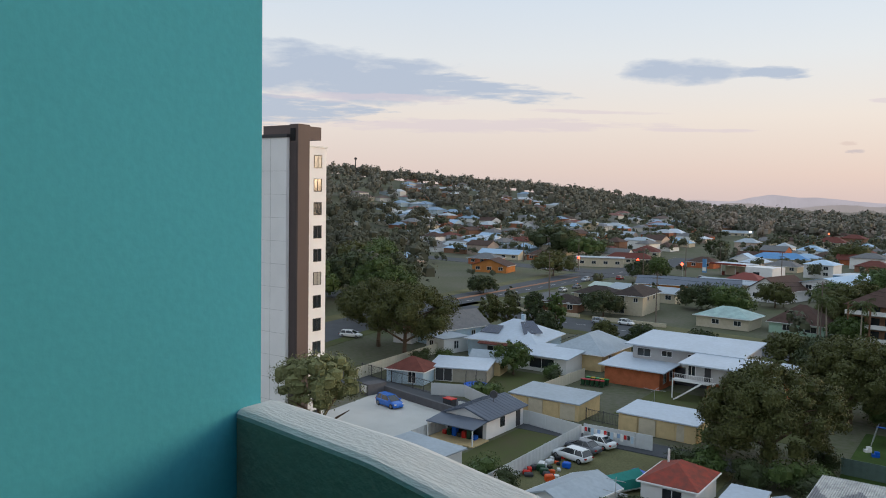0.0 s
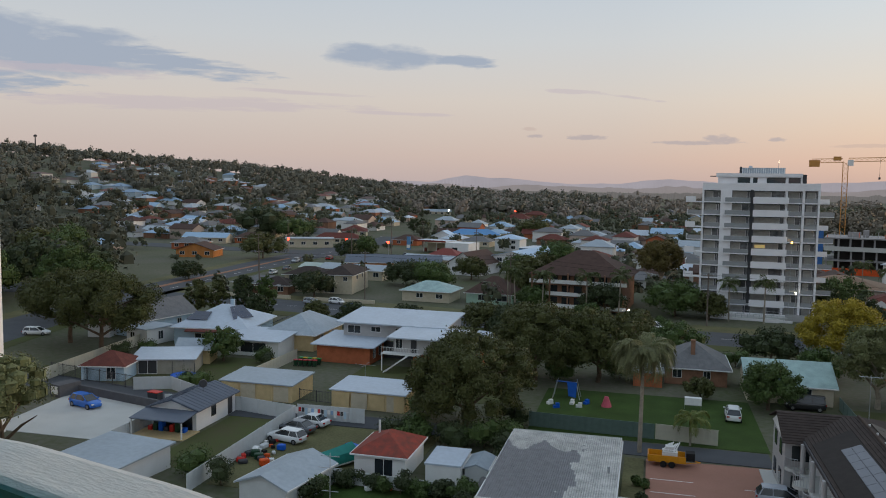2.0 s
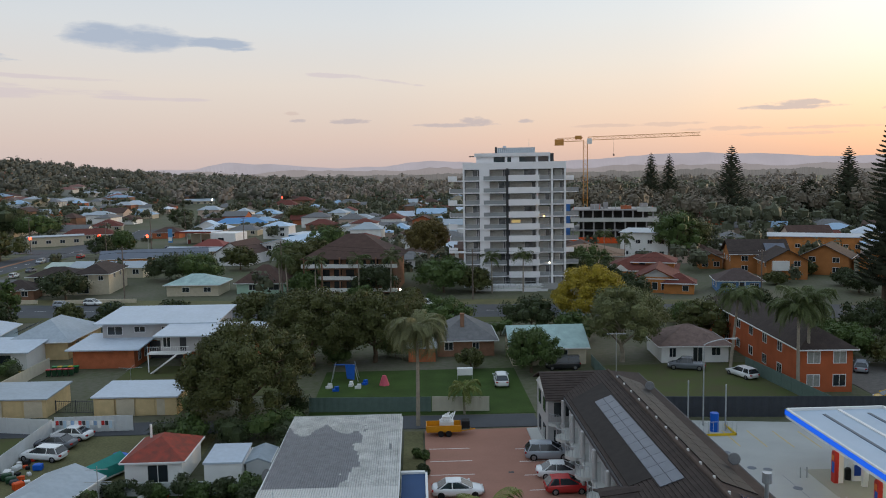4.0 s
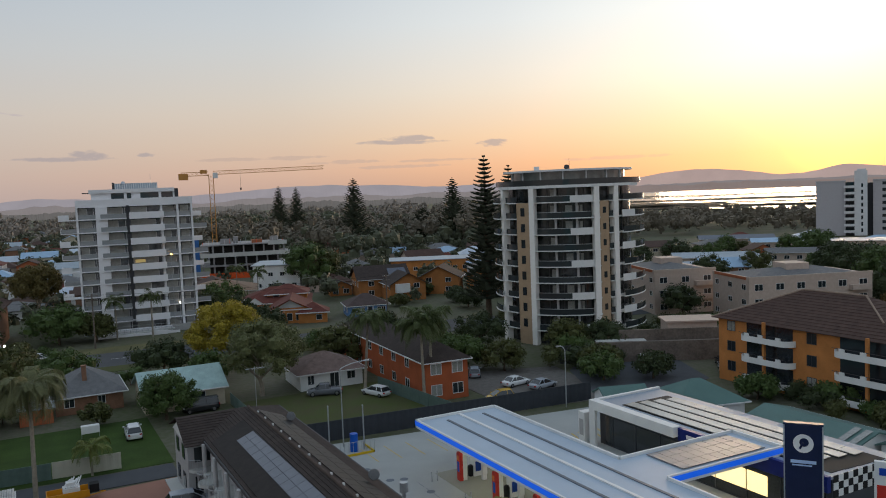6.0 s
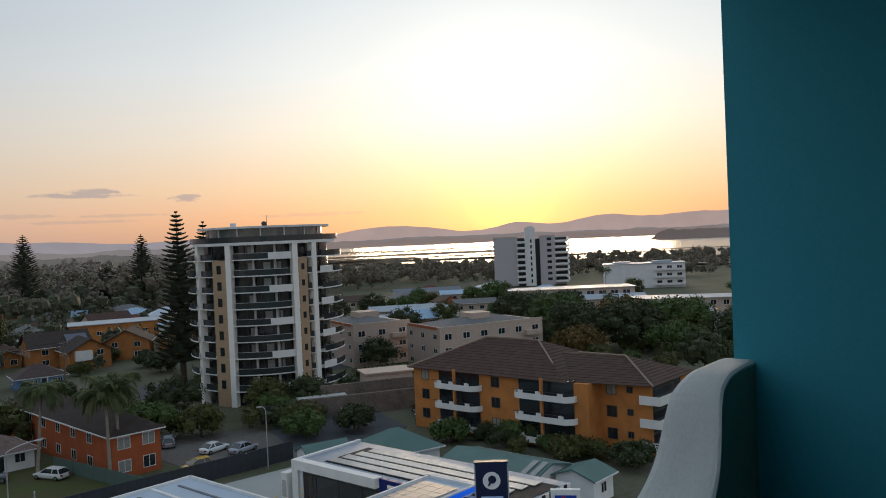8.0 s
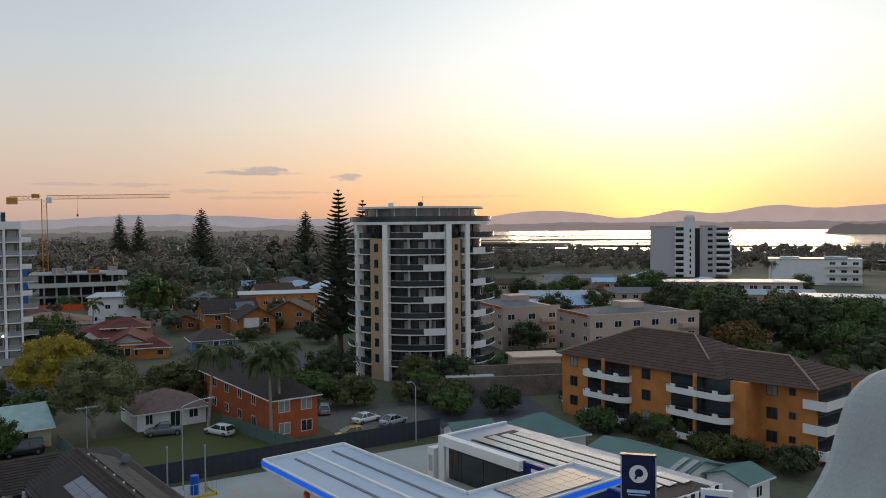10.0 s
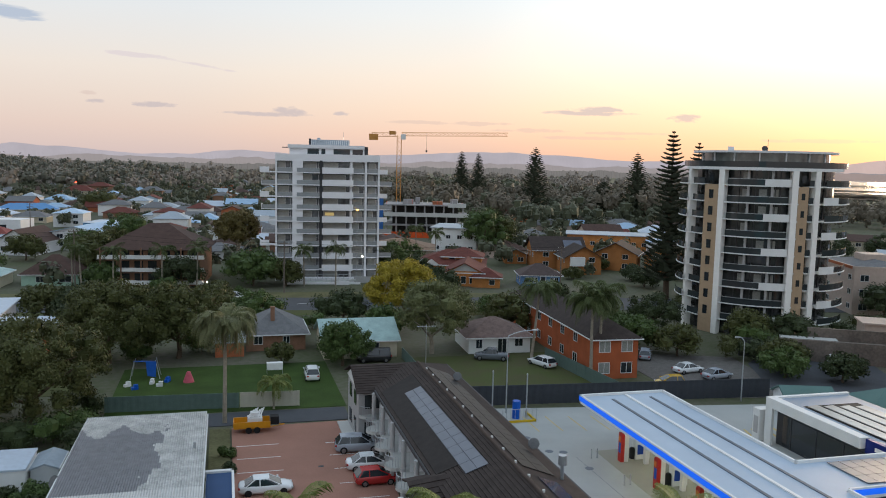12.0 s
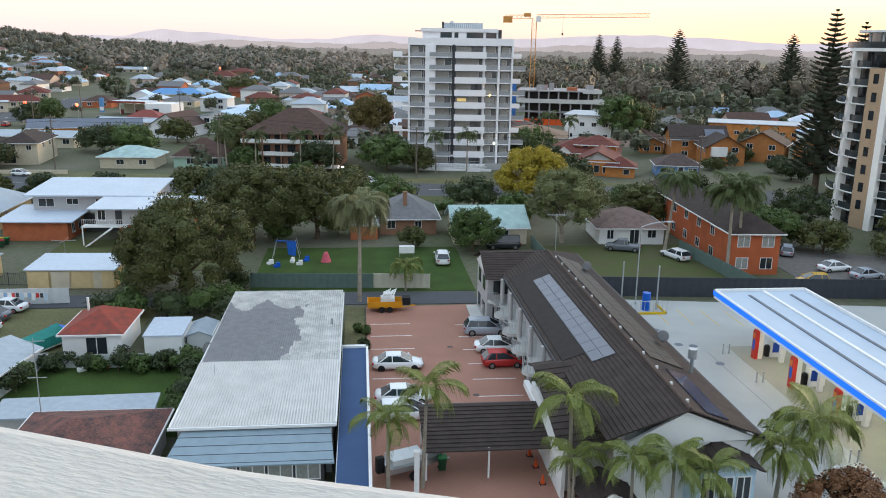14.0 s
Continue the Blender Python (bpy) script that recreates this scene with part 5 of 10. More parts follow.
        for u in np.arange(xa, xb, 1.2):
            part("rail_post", box((u, u + 0.08, y - 0.04, y + 0.04, za, za + 0.9)), STEEL, e)


white_block()

# ---- long shed with the corrugated roof, and its blue-roofed side ----
STAIN = mat("unpainted_cement_sheet", (0.23, 0.23, 0.24), 0.95, var=0.2, scale=1.5, fine=20)


def corrugated(x0, x1, y0, y1, z0, z1, keep, pitch=0.19, amp=0.07, rows=80, t=0.02):
    """Ribs running along y; keep(u, v) picks the cells."""
    vs, fs, seen = [], [], {}
    n = int((x1 - x0) / pitch)
    for j in range(rows):
        for i in range(n):
            if not keep((i + 0.5) / n, (j + 0.5) / rows):
                continue
            ya, yb = y0 + (y1 - y0) * j / rows, y0 + (y1 - y0) * (j + 1) / rows
            za, zb = z0 + (z1 - z0) * j / rows, z0 + (z1 - z0) * (j + 1) / rows
            xa = x0 + (x1 - x0) * i / n
            w = (x1 - x0) / n
            prof = [(0, 0), (0.22, amp), (0.78, amp), (0.94, 0)]
            ids = []
            for u, a in prof + [(1.0, 0)]:
                for p in ((xa + w * u, ya, za + a), (xa + w * u, yb, zb + a)):
                    key = tuple(round(c, 4) for c in p)
                    if key not in seen:
                        seen[key] = len(vs)
                        vs.append(p)
                    ids.append(seen[key])
            for u in range(4):
                fs.append((ids[2 * u], ids[2 * u + 2], ids[2 * u + 3], ids[2 * u + 1]))
    return vs, [], fs


def stain(u, v):
    """The unpainted area of the roof's far half (v from the near edge)."""
    n = 0.10 * noise.noise(Vector((u * 5, v * 5, 1.0))) + 0.05 * noise.noise(Vector((u * 16, v * 14, 2.0)))
    top = 0.80 - 0.10 * math.sin(u * 9.0) ** 2
    right = 0.66 - 0.20 * max(0, 0.45 - v)
    return v < top + n and u < right + n and u > -0.01


def long_shed():
    e = thing("long_shed", "long shed with a corrugated cement roof, half of it unpainted", "building", -7.1, 63.5)
    part("wall", box((-5.0, 5.0, -13.4, 14.2, 0, 3.75)), GREYW, e)
    part("roof_far", corrugated(-5.3, 5.3, -3.6, 14.6, 4.0, 4.2, lambda u, v: not stain(u, v)), OLDROOF, e)
    part("roof_far_bare", corrugated(-5.3, 5.3, -3.6, 14.6, 4.0, 4.2, stain), STAIN, e, "bare dark grey cement sheet")
    part("roof_near", corrugated(-5.4, 5.3, -13.9, -3.4, 3.85, 4.1, lambda u, v: True, rows=2), mat("repainted_cement_sheet", (0.58, 0.57, 0.55), 0.9, var=0.14, scale=0.7, fine=9), e)
    part("roof_step", box((-5.4, 5.3, -3.68, -3.45, 3.9, 4.04)), FRAMED, e)
    part("gutter", box((-5.5, 5.4, -14.05, -13.9, 3.72, 3.9), (5.3, 5.42, -13.9, 14.6, 3.75, 3.98), (-5.42, -5.3, -13.9, 14.6, 3.75, 3.98)), WHITE, e)
    aw = bmesh.new()
    slab(aw, [(-5.4, -16.6, 2.5), (5.3, -16.6, 2.5), (5.0, -13.9, 3.6), (-4.6, -13.9, 3.6)], 0.1)
    part("awning", aw, mat("blue_grey_metal", (0.24, 0.31, 0.36), 0.5, var=0.12), e, "sloping blue-grey metal awning")
    for k in range(4):
        y, z = -16.4 + 0.66 * k, 2.55 + 0.27 * k
        part("awning_seam", box((-5.3 + 0.15 * k, 5.2, y, y + 0.05, z + 0.02, z + 0.05)), FRAMED, e)
    part("porch_wall", box((-5.0, 4.6, -16.0, -13.4, 0, 2.5)), FRAMED, e)
    for k in range(5):
        window(e, "S", -3.4 + 1.75 * k, 1.7, 1.45, 1.2, (4.6, 16.0), FRAMEW, CURTAIN)
    part("ridge_vent", tube(bmesh.new(), (4.5, 4.8, 4.2), (4.5, 4.8, 4.7), 0.12), STEEL, e)
    part("ridge_vent", tube(bmesh.new(), (-3.8, -6.0, 4.0), (-3.8, -6.0, 5.0), 0.03), STEEL, e)


long_shed()


def blue_side():
    e = thing("flat_roofed_annexe", "low annexe with a flat deep-blue roof edged in white", "building", -0.6, 54.5)
    part("wall", box((-1.05, 1.05, -14, 11.2, 0, 2.85)), WHITE, e)
    part("roof", box((-1.0, 0.95, -14, 11.0, 2.85, 2.93)), mat("deep_blue_membrane", (0.035, 0.075, 0.17), 0.7, var=0.15, scale=0.4), e)
    part("parapet", box((0.95, 1.15, -14, 11.4, 2.6, 3.1), (-1.1, 1.15, 11.0, 11.4, 2.6, 3.1)), WHITE, e)


blue_side()
tagged(part("garden_bed", box((-1.7, 0.3, 66.2, 85, 0.0, 0.12)), DRY), "narrow planted bed of soil beside the car park", "garden bed")


# ---- motel ----
def tile_roof(e, material, p00, p10, p11, p01, courses, t=0.085):
    """Courses of tiles, each a part of e, between a lower edge p00-p10 and an upper edge p01-p11."""
    p00, p10, p11, p01 = map(Vector, (p00, p10, p11, p01))
    up = Vector((0, 0, t))
    for k in range(courses):
        a, b = k / courses, min((k + 1.12) / courses, 1)
        l0, l1, u0, u1 = p00.lerp(p01, a), p10.lerp(p11, a), p00.lerp(p01, b), p10.lerp(p11, b)
        ring = [l0 + up, l1 + up, u1 + up * 0.2, u0 + up * 0.2]
        if (u1 - u0).length < 0.02:
            ring = ring[:3]
        part("tile_course", slab(bmesh.new(), ring, t), material, e)


def solar_array(e, p00, p10, p11, p01, nx, ny, m, gap=0.02):
    p00, p10, p11, p01 = map(Vector, (p00, p10, p11, p01))
    nrm = (p10 - p00).cross(p01 - p00).normalized() * 0.14
    nrm = -nrm if nrm.z < 0 else nrm
    gu, gv = 0.02 / max(0.1, (p10 - p00).length), 0.02 / max(0.1, (p01 - p00).length)
    for i in range(nx):
        for j in range(ny):
            def at(u, v):
                return p00.lerp(p10, u).lerp(p01.lerp(p11, u), v) + nrm
            u0, u1, v0, v1 = i / nx + gu, (i + 1) / nx - gu, j / ny + gv, (j + 1) / ny - gv
            part("solar_panel", slab(bmesh.new(), [at(u0, v0), at(u1, v0), at(u1, v1), at(u0, v1)], 0.05), m, e)


def motel():
    e = thing("motel", "two-storey grey motel with a dark tiled roof and solar panels", "motel", 0, 0)
    rx, rz, ew, ee, ez = 19.3, 7.6, 14.3, 23.9, 5.8
    part("wall", box((15.8, 23.6, 43.5, 84.5, 0, 5.75), (12.8, 15.8, 78.0, 85, 0, 5.6), (12.9, 15.8, 46.5, 53.2, 0, 4.0)), GREYW, e, "pale grey rendered walls")
    tile_roof(e, DARKTILE, (ew, 85.5, ez), (ew, 42.3, ez), (rx, 42.3, rz), (rx, 80, rz), 16)
    tile_roof(e, DARKTILE, (ee, 42.3, ez), (ee, 85.5, ez), (rx, 80, rz), (rx, 42.3, rz), 16)
    tile_roof(e, DARKTILE, (12.4, 76.8, 5.5), (17.8, 76.8, 5.5), (19.3, 81.3, 7.3), (12.4, 81.3, 7.3), 12)
    tile_roof(e, DARKTILE, (24.0, 85.9, 5.6), (12.4, 85.9, 5.6), (12.4, 81.3, 7.3), (19.3, 81.3, 7.3), 12)
    gb = bmesh.new()
    for x in (12.7,):
        a = [gb.verts.new(p) for p in ((x, 77.3, 5.4), (x, 85.3, 5.4), (x, 81.3, 7.15))]
        b = [gb.verts.new((p.co.x + 0.2, p.co.y, p.co.z)) for p in a]
        gb.faces.new(a), gb.faces.new(b)
        for i in range(3):
            gb.faces.new((a[i], a[(i + 1) % 3], b[(i + 1) % 3], b[i]))
    part("gable_north", gb, WHITE, e)
    tile_roof(e, DARKTILE, (12.3, 45.2, 3.7), (17.0, 44.6, 4.4), (18.2, 53.6, 6.6), (12.3, 53.6, 5.9), 14)
    tile_roof(e, DARKTILE, (15.0, 55.4, 5.6), (12.3, 55.4, 5.3), (12.3, 53.6, 5.9), (16.4, 53.6, 6.3), 4)
    part("gable_wall_west", box((12.6, 12.85, 45.5, 55.2, 0, 4.0), (12.5, 12.9, 53.4, 57.5, 2.6, 3.1)), WHITE, e)
    g2 = bmesh.new()
    for tri, y in ((((15.2, 5.1), (24.0, 5.4), (19.3, 7.3)), 42.7),):
        a = [g2.verts.new((x, y, z)) for x, z in tri]
        b = [g2.verts.new((x, y + 0.25, z)) for x, z in tri]
        g2.faces.new(a), g2.faces.new(b)
        for i in range(3):
            g2.faces.new((a[i], a[(i + 1) % 3], b[(i + 1) % 3], b[i]))
    quad_box(g2, 15.2, 23.6, 42.9, 43.5, 0, 5.2)
    part("gable_south", g2, WHITE, e)
    part("bargeboard", box((23.8, 24.05, 42.2, 85.6, 5.55, 5.85), (14.15, 14.3, 54, 77, 5.5, 5.8)), FRAMED, e)
    caps = bmesh.new()
    k = 42.4
    while k < 80:
        tube(caps, (rx, k, rz + 0.06), (rx, k + 0.42, rz + 0.08), 0.13, 0.15, 7)
        k += 0.4
    part("ridge_tiles", caps, mat("grey_brown_ridge_tiles", (0.085, 0.062, 0.052), 0.85, var=0.3, fine=9), e)
    k = 43.5
    while k < 79:
        part("cable_bracket", box((rx + 0.2, rx + 0.36, k, k + 0.14, rz - 0.05, rz + 0.14)), WHITE, e)
        k += 2.6
    z_at = lambda x: ez + (rz - ez) * (x - ew) / (rx - ew)
    solar_array(e, (16.3, 72.5, z_at(16.3)), (16.3, 52.4, z_at(16.3)), (18.0, 52.4, z_at(18.0)), (17.9, 72.7, z_at(17.9)), 12, 2, SOLARL)
    ze = lambda x: ez + (rz - ez) * (ee - x) / (ee - rx)
    solar_array(e, (22.4, 51, ze(22.4)), (22.4, 79, ze(22.4)), (19.9, 79, ze(19.9)), (19.9, 51, ze(19.9)), 17, 2, mat("dull_solar_cells", (0.016, 0.014, 0.014), 0.5, var=0.3, bump=0, spec=0.25))
    solar_array(e, (21.9, 42.7, ze(21.9)), (21.9, 49.4, ze(21.9)), (20.4, 49.4, ze(20.4)), (20.4, 42.7, ze(20.4)), 5, 1, SOLAR)
    part("heating_mat", slab(bmesh.new(), [(14.6, 75.4, z_at(14.6) + 0.11), (14.6, 54.2, z_at(14.6) + 0.11), (18.0, 54.2, z_at(18.0) + 0.11), (18.0, 77.0, z_at(18.0) + 0.11)], 0.02), mat("black_heating_mat", (0.032, 0.026, 0.024), 0.8, var=0.3), e, "black solar heating mat")
    for px, py in ((23.0, 56.5), (22.6, 76.5)):
        part("satellite_dish", tube(bmesh.new(), (px, py, 6.9), (px - 0.05, py - 0.15, 6.95), 0.45, 0.40, 14), GREYTILE, e)
    part("vent_cowl", tube(tube(bmesh.new(), (23.0, 51, 6.2), (23.0, 51, 7.3), 0.14), (23, 51, 7.3), (23, 51, 8.0), 0.32, 0.3, 12), STEEL, e)
    # gallery on the car park side
    part("gallery_slab", box((13.9, 15.8, 57, 78, 2.75, 2.95)), CONCRETE, e)
    for k in range(5):
        y = 58.2 + 4.6 * k
        part("gallery_column", tube(bmesh.new(), (14.1, y, 0), (14.1, y, 5.6), 0.22, 0.22, 12), GREYW, e)
        part("balcony", tube(bmesh.new(), (13.8, y + 1.6, 2.7), (13.8, y + 1.6, 3.0), 1.0, 1.0, 14), CONCRETE, e)
        rl = bmesh.new()
        for a in range(90, 271, 15):
            tube(rl, (13.8 + 0.95 * math.cos(radians(a)), y + 1.6 + 0.95 * math.sin(radians(a)), 3.0), (13.8 + 0.95 * math.cos(radians(a)), y + 1.6 + 0.95 * math.sin(radians(a)), 3.95), 0.02, 0.02, 4)
        for a in range(90, 270, 15):
            tube(rl, (13.8 + 0.95 * math.cos(radians(a)), y + 1.6 + 0.95 * math.sin(radians(a)), 3.95), (13.8 + 0.95 * math.cos(radians(a + 15)), y + 1.6 + 0.95 * math.sin(radians(a + 15)), 3.95), 0.03, 0.03, 4)
        part("balcony_rail", rl, STEEL, e)
        part("privacy_screen", box((14.6, 15.8, y - 0.35, y - 0.25, 2.95, 4.7)), OFFWHITE, e)
        part("door", box((15.75, 15.82, y + 1.0, y + 1.9, 2.95, 5.0)), FRAMED, e)
        part("door", box((15.75, 15.82, y + 1.0, y + 1.9, 0.05, 2.1)), FRAMED, e)
    for z in (1.5, 4.3):
        for y in (80.0, 83.0):
            part("window", box((12.72, 12.8, y - 0.6, y + 0.6, z - 0.7, z + 0.7)), GLASS, e)
        part("window", box((13.4, 15.2, 77.92, 78.0, z - 0.7, z + 0.7)), TINT, e)
    part("stair_base", box((11.6, 12.8, 77.5, 85, 0, 0.18)), CONCRETE, e)
    # entrance porch
    tile_roof(e, DARKTILE, (12.6, 40.5, 2.6), (12.6, 43.5, 2.6), (14.3, 43.5, 3.5), (14.3, 40.5, 3.5), 5)
    tile_roof(e, DARKTILE, (16.0, 43.5, 2.6), (16.0, 40.5, 2.6), (14.3, 40.5, 3.5), (14.3, 43.5, 3.5), 5)
    pg = bmesh.new()
    a = [pg.verts.new(p) for p in ((12.9, 40.6, 2.55), (15.7, 40.6, 2.55), (14.3, 40.6, 3.3))]
    pg.faces.new(a)
    for px in (13.0, 15.6):
        quad_box(pg, px - 0.1, px + 0.1, 40.6, 40.8, 0, 2.55)
    part("porch_front", pg, WHITE, e)
    tile_roof(e, DARKTILE, (19.2, 40.8, 4.2), (19.2, 43, 4.2), (21.4, 43, 5.3), (21.4, 40.8, 5.3), 5)
    tile_roof(e, DARKTILE, (23.6, 43, 4.2), (23.6, 40.8, 4.2), (21.4, 40.8, 5.3), (21.4, 43, 5.3), 5)
    bay = box((19.6, 23.2, 41.2, 43, 0, 4.2))
    b2 = [bay.verts.new(p) for p in ((19.6, 41.15, 4.2), (23.2, 41.15, 4.2), (21.4, 41.15, 5.1))]
    bay.faces.new(b2)
    part("bay", bay, PALEBLUE, e)
    for px in (20.3, 21.4, 22.5):
        window(e, "S", px, 3.0, 0.8, 1.5, (0, -41.2))


motel()


def carport():
    e = thing("carport", "dark tiled carport roof across the motel car park", "carport", 9.2, 51, 0)
    tile_roof(e, DARKTILE, (-5.2, -2.8, 2.2), (3.6, -2.8, 2.2), (3.6, 2.4, 3.2), (-5.2, 2.4, 3.2), 12)
    part("fascia", box((-5.2, 3.6, 2.4, 2.55, 2.9, 3.2)), FRAMED, e)
    for px in (-5.0, -0.8, 3.4):
        for py in (-2.5, 2.2):
            part("post", box((px - 0.06, px + 0.06, py - 0.06, py + 0.06, 0, 2.3 if py < 0 else 3.0)), WHITE, e)


carport()
for k in range(7):
    for x0, x1 in ((0.9, 5.0), (9.6, 13.4)):
        y = 58.4 + 3.5 * k + (0 if x0 < 5 else -0.6)
        if y < 82:
            tagged(part("bay_line", box((x0, x1, y, y + 0.1, 0.05, 0.056)), WHITE), "worn white parking bay line", "marking", "bay lines", "structure")
for x, y in ((8.2, 72.5), (9.2, 61.5)):
    tagged(part("drain_grate", box((x, x + 0.5, y, y + 0.35, 0.05, 0.062)), FRAMED), "dark drain grate in the paving", "drain", kind="structure")

car("white sedan with black wheels in the car park", 3.2, 67.9, 0, P_WHITE, "sedan", "parked cars", dark_rims=True)
car("white sedan parked beside the annexe", 3.3, 60.9, 0, P_WHITE, "sedan", "parked cars")
car("white wagon half under the palm", 3.4, 57.9, 0, P_WHITE, "wagon", "parked cars")
car("silver hatchback backed to the motel", 12.5, 76.2, -3, P_SILVER, "suv", "parked cars")
car("white sedan with a sunroof beside the red car", 12.9, 71.4, -2, P_WHITE, "sedan", "parked cars")
car("small red hatchback beside the motel", 12.8, 67.9, 1, P_RED, "hatch", "parked cars")


def trailer():
    e = thing("plant_trailer", "bright yellow plant trailer loaded with white gear", "trailer", 2.7, 84.0, 0.06)
    Y = mat("safety_yellow_paint", (0.62, 0.27, 0.015), 0.45, var=0.12)
    part("tray", box((-2.0, 1.7, -0.9, 0.9, 0.5, 0.65), (-2.0, 1.7, -0.95, -0.85, 0.65, 1.2), (-2.0, 1.7, 0.85, 0.95, 0.65, 1.2), (-2.05, -1.95, -0.9, 0.9, 0.65, 1.2)), Y, e)
    for x in (-0.5, 0.35):
        for s in (-1, 1):
            part("wheel", tube(bmesh.new(), (x, s * 0.8, 0.33), (x, s * 1.02, 0.33), 0.33, 0.33, 14), BLACK, e)
    part("drawbar", tube(tube(bmesh.new(), (1.7, -0.7, 0.55), (3.2, 0, 0.5), 0.05), (1.7, 0.7, 0.55), (3.2, 0, 0.5), 0.05), Y, e)
    part("load", box((-0.6, 0.9, -0.6, 0.6, 0.65, 1.5), (-0.3, 0.5, -0.4, 0.4, 1.5, 2.0)), WHITE, e, "white machinery under wraps")
    for i in range(6):
        part("pipe", tube(bmesh.new(), (-0.6 + 0.25 * i, -0.5, 1.6), (0.1 + 0.2 * i, 0.4, 2.1 + 0.1 * (i % 3)), 0.07), WHITE, e)
    part("toolbox", box((1.75, 2.6, -0.5, 0.5, 0.7, 1.5)), BLACK, e)


trailer()


def boat():
    e = thing("boat_trailer", "small aluminium boat on a trailer under a grey cover", "boat", 3.4, 49.6, 0.06, 22)
    h = bmesh.new()
    loft(h, [[(x, -w, 1.1), (x, -w * 0.9, 0.65), (x, 0, 0.5), (x, w * 0.9, 0.65), (x, w, 1.1), (x, 0, 1.25)] for x, w in ((-2.2, 0.85), (-0.5, 0.9), (1.0, 0.7), (2.2, 0.12))])
    part("hull", h, STEEL, e)
    part("cover", box((-1.8, 0.6, -0.7, 0.7, 1.15, 1.55)), FENCEG, e)
    part("motor", box((-2.7, -2.2, -0.2, 0.2, 0.6, 1.7)), BLACK, e)
    for s in (-1, 1):
        part("wheel", tube(bmesh.new(), (-0.4, s * 0.85, 0.3), (-0.4, s * 1.05, 0.3), 0.3, 0.3, 12), BLACK, e)
    part("frame", box((-2.0, 2.8, -0.05, 0.05, 0.35, 0.45)), STEEL, e)


boat()


def bin_thing(x, y, body, lid, label, group="wheelie bins", rz=0):
    e = thing("wheelie_bin", label, "bin", x, y, 0.04, rz, group)
    b = bmesh.new()
    loft(b, [[(-w, -w, z), (w, -w, z), (w, w, z), (-w, w, z)] for z, w in ((0.06, 0.22), (0.95, 0.29))])
    part("body", b, body, e)
    part("lid", box((-0.31, 0.31, -0.33, 0.31, 0.95, 1.05)), lid, e)
    for s in (-1, 1):
        part("wheel", tube(bmesh.new(), (s * 0.2, 0.24, 0.1), (s * 0.28, 0.24, 0.1), 0.1, 0.1, 10), BLACK, e)


BINGREEN = mat("dark_green_plastic", (0.02, 0.06, 0.03), 0.4, bump=0)
BINLID_G = mat("bright_green_plastic", (0.03, 0.28, 0.08), 0.4, bump=0)
BINLID_Y = mat("yellow_plastic", (0.55, 0.36, 0.02), 0.4, bump=0)
BINLID_R = mat("red_plastic", (0.42, 0.03, 0.04), 0.4, bump=0)
bin_thing(5.4, 49.8, BINGREEN, BINLID_G, "dark wheelie bin with a bright green lid")
for i in range(5):
    bin_thing(-52.3 + 0.75 * i, 113.4 + 0.1 * i, BINGREEN, BINLID_R, "dark wheelie bin with a red lid", rz=90)
    bin_thing(-52.2 + 0.75 * i, 115.2, BINGREEN, BINLID_Y if i % 2 else BINLID_G, "dark wheelie bin with a yellow or green lid", rz=90)
for x in (-56.2, -55.4):
    bin_thing(x, 112.4, BINLID_Y, BINLID_Y, "bright yellow wheelie bin")
CONE = mat("orange_cone", (0.65, 0.09, 0.02), 0.5, bump=0)
for x, y in ((11.8, 51.3), (11.9, 49.7), (11.9, 47.5)):
    e = thing("traffic_cone", "orange traffic cone on the paving", "cone", x, y, 0.05, 0, "traffic cones")
    part("cone", tube(bmesh.new(), (0, 0, 0.03), (0, 0, 0.7), 0.17, 0.03, 12), CONE, e)
    part("base", box((-0.22, 0.22, -0.22, 0.22, 0, 0.04)), BLACK, e)
e = thing("white_post", "tall square white post by the car park", "post", 3.4, 46.2)
part("shaft", box((-0.16, 0.16, -0.16, 0.16, 0, 3.4)), WHITE, e)
part("cap", box((-0.2, 0.2, -0.2, 0.2, 3.4, 3.48)), WHITE, e)

# ---- service station ----
LITBLUE = glow_mat("lit_blue_fascia", (0.004, 0.12, 0.80), 0.5)
BLUEBAND = mat("bright_blue_plastic", (0.01, 0.10, 0.50), 0.4, var=0.05, bump=0)
CANTOP = mat("pale_blue_canopy_sheet", (0.40, 0.48, 0.58), 0.45, var=0.08, scale=0.3)
GUT = mat("box_gutter", (0.12, 0.14, 0.17), 0.5, var=0.1)


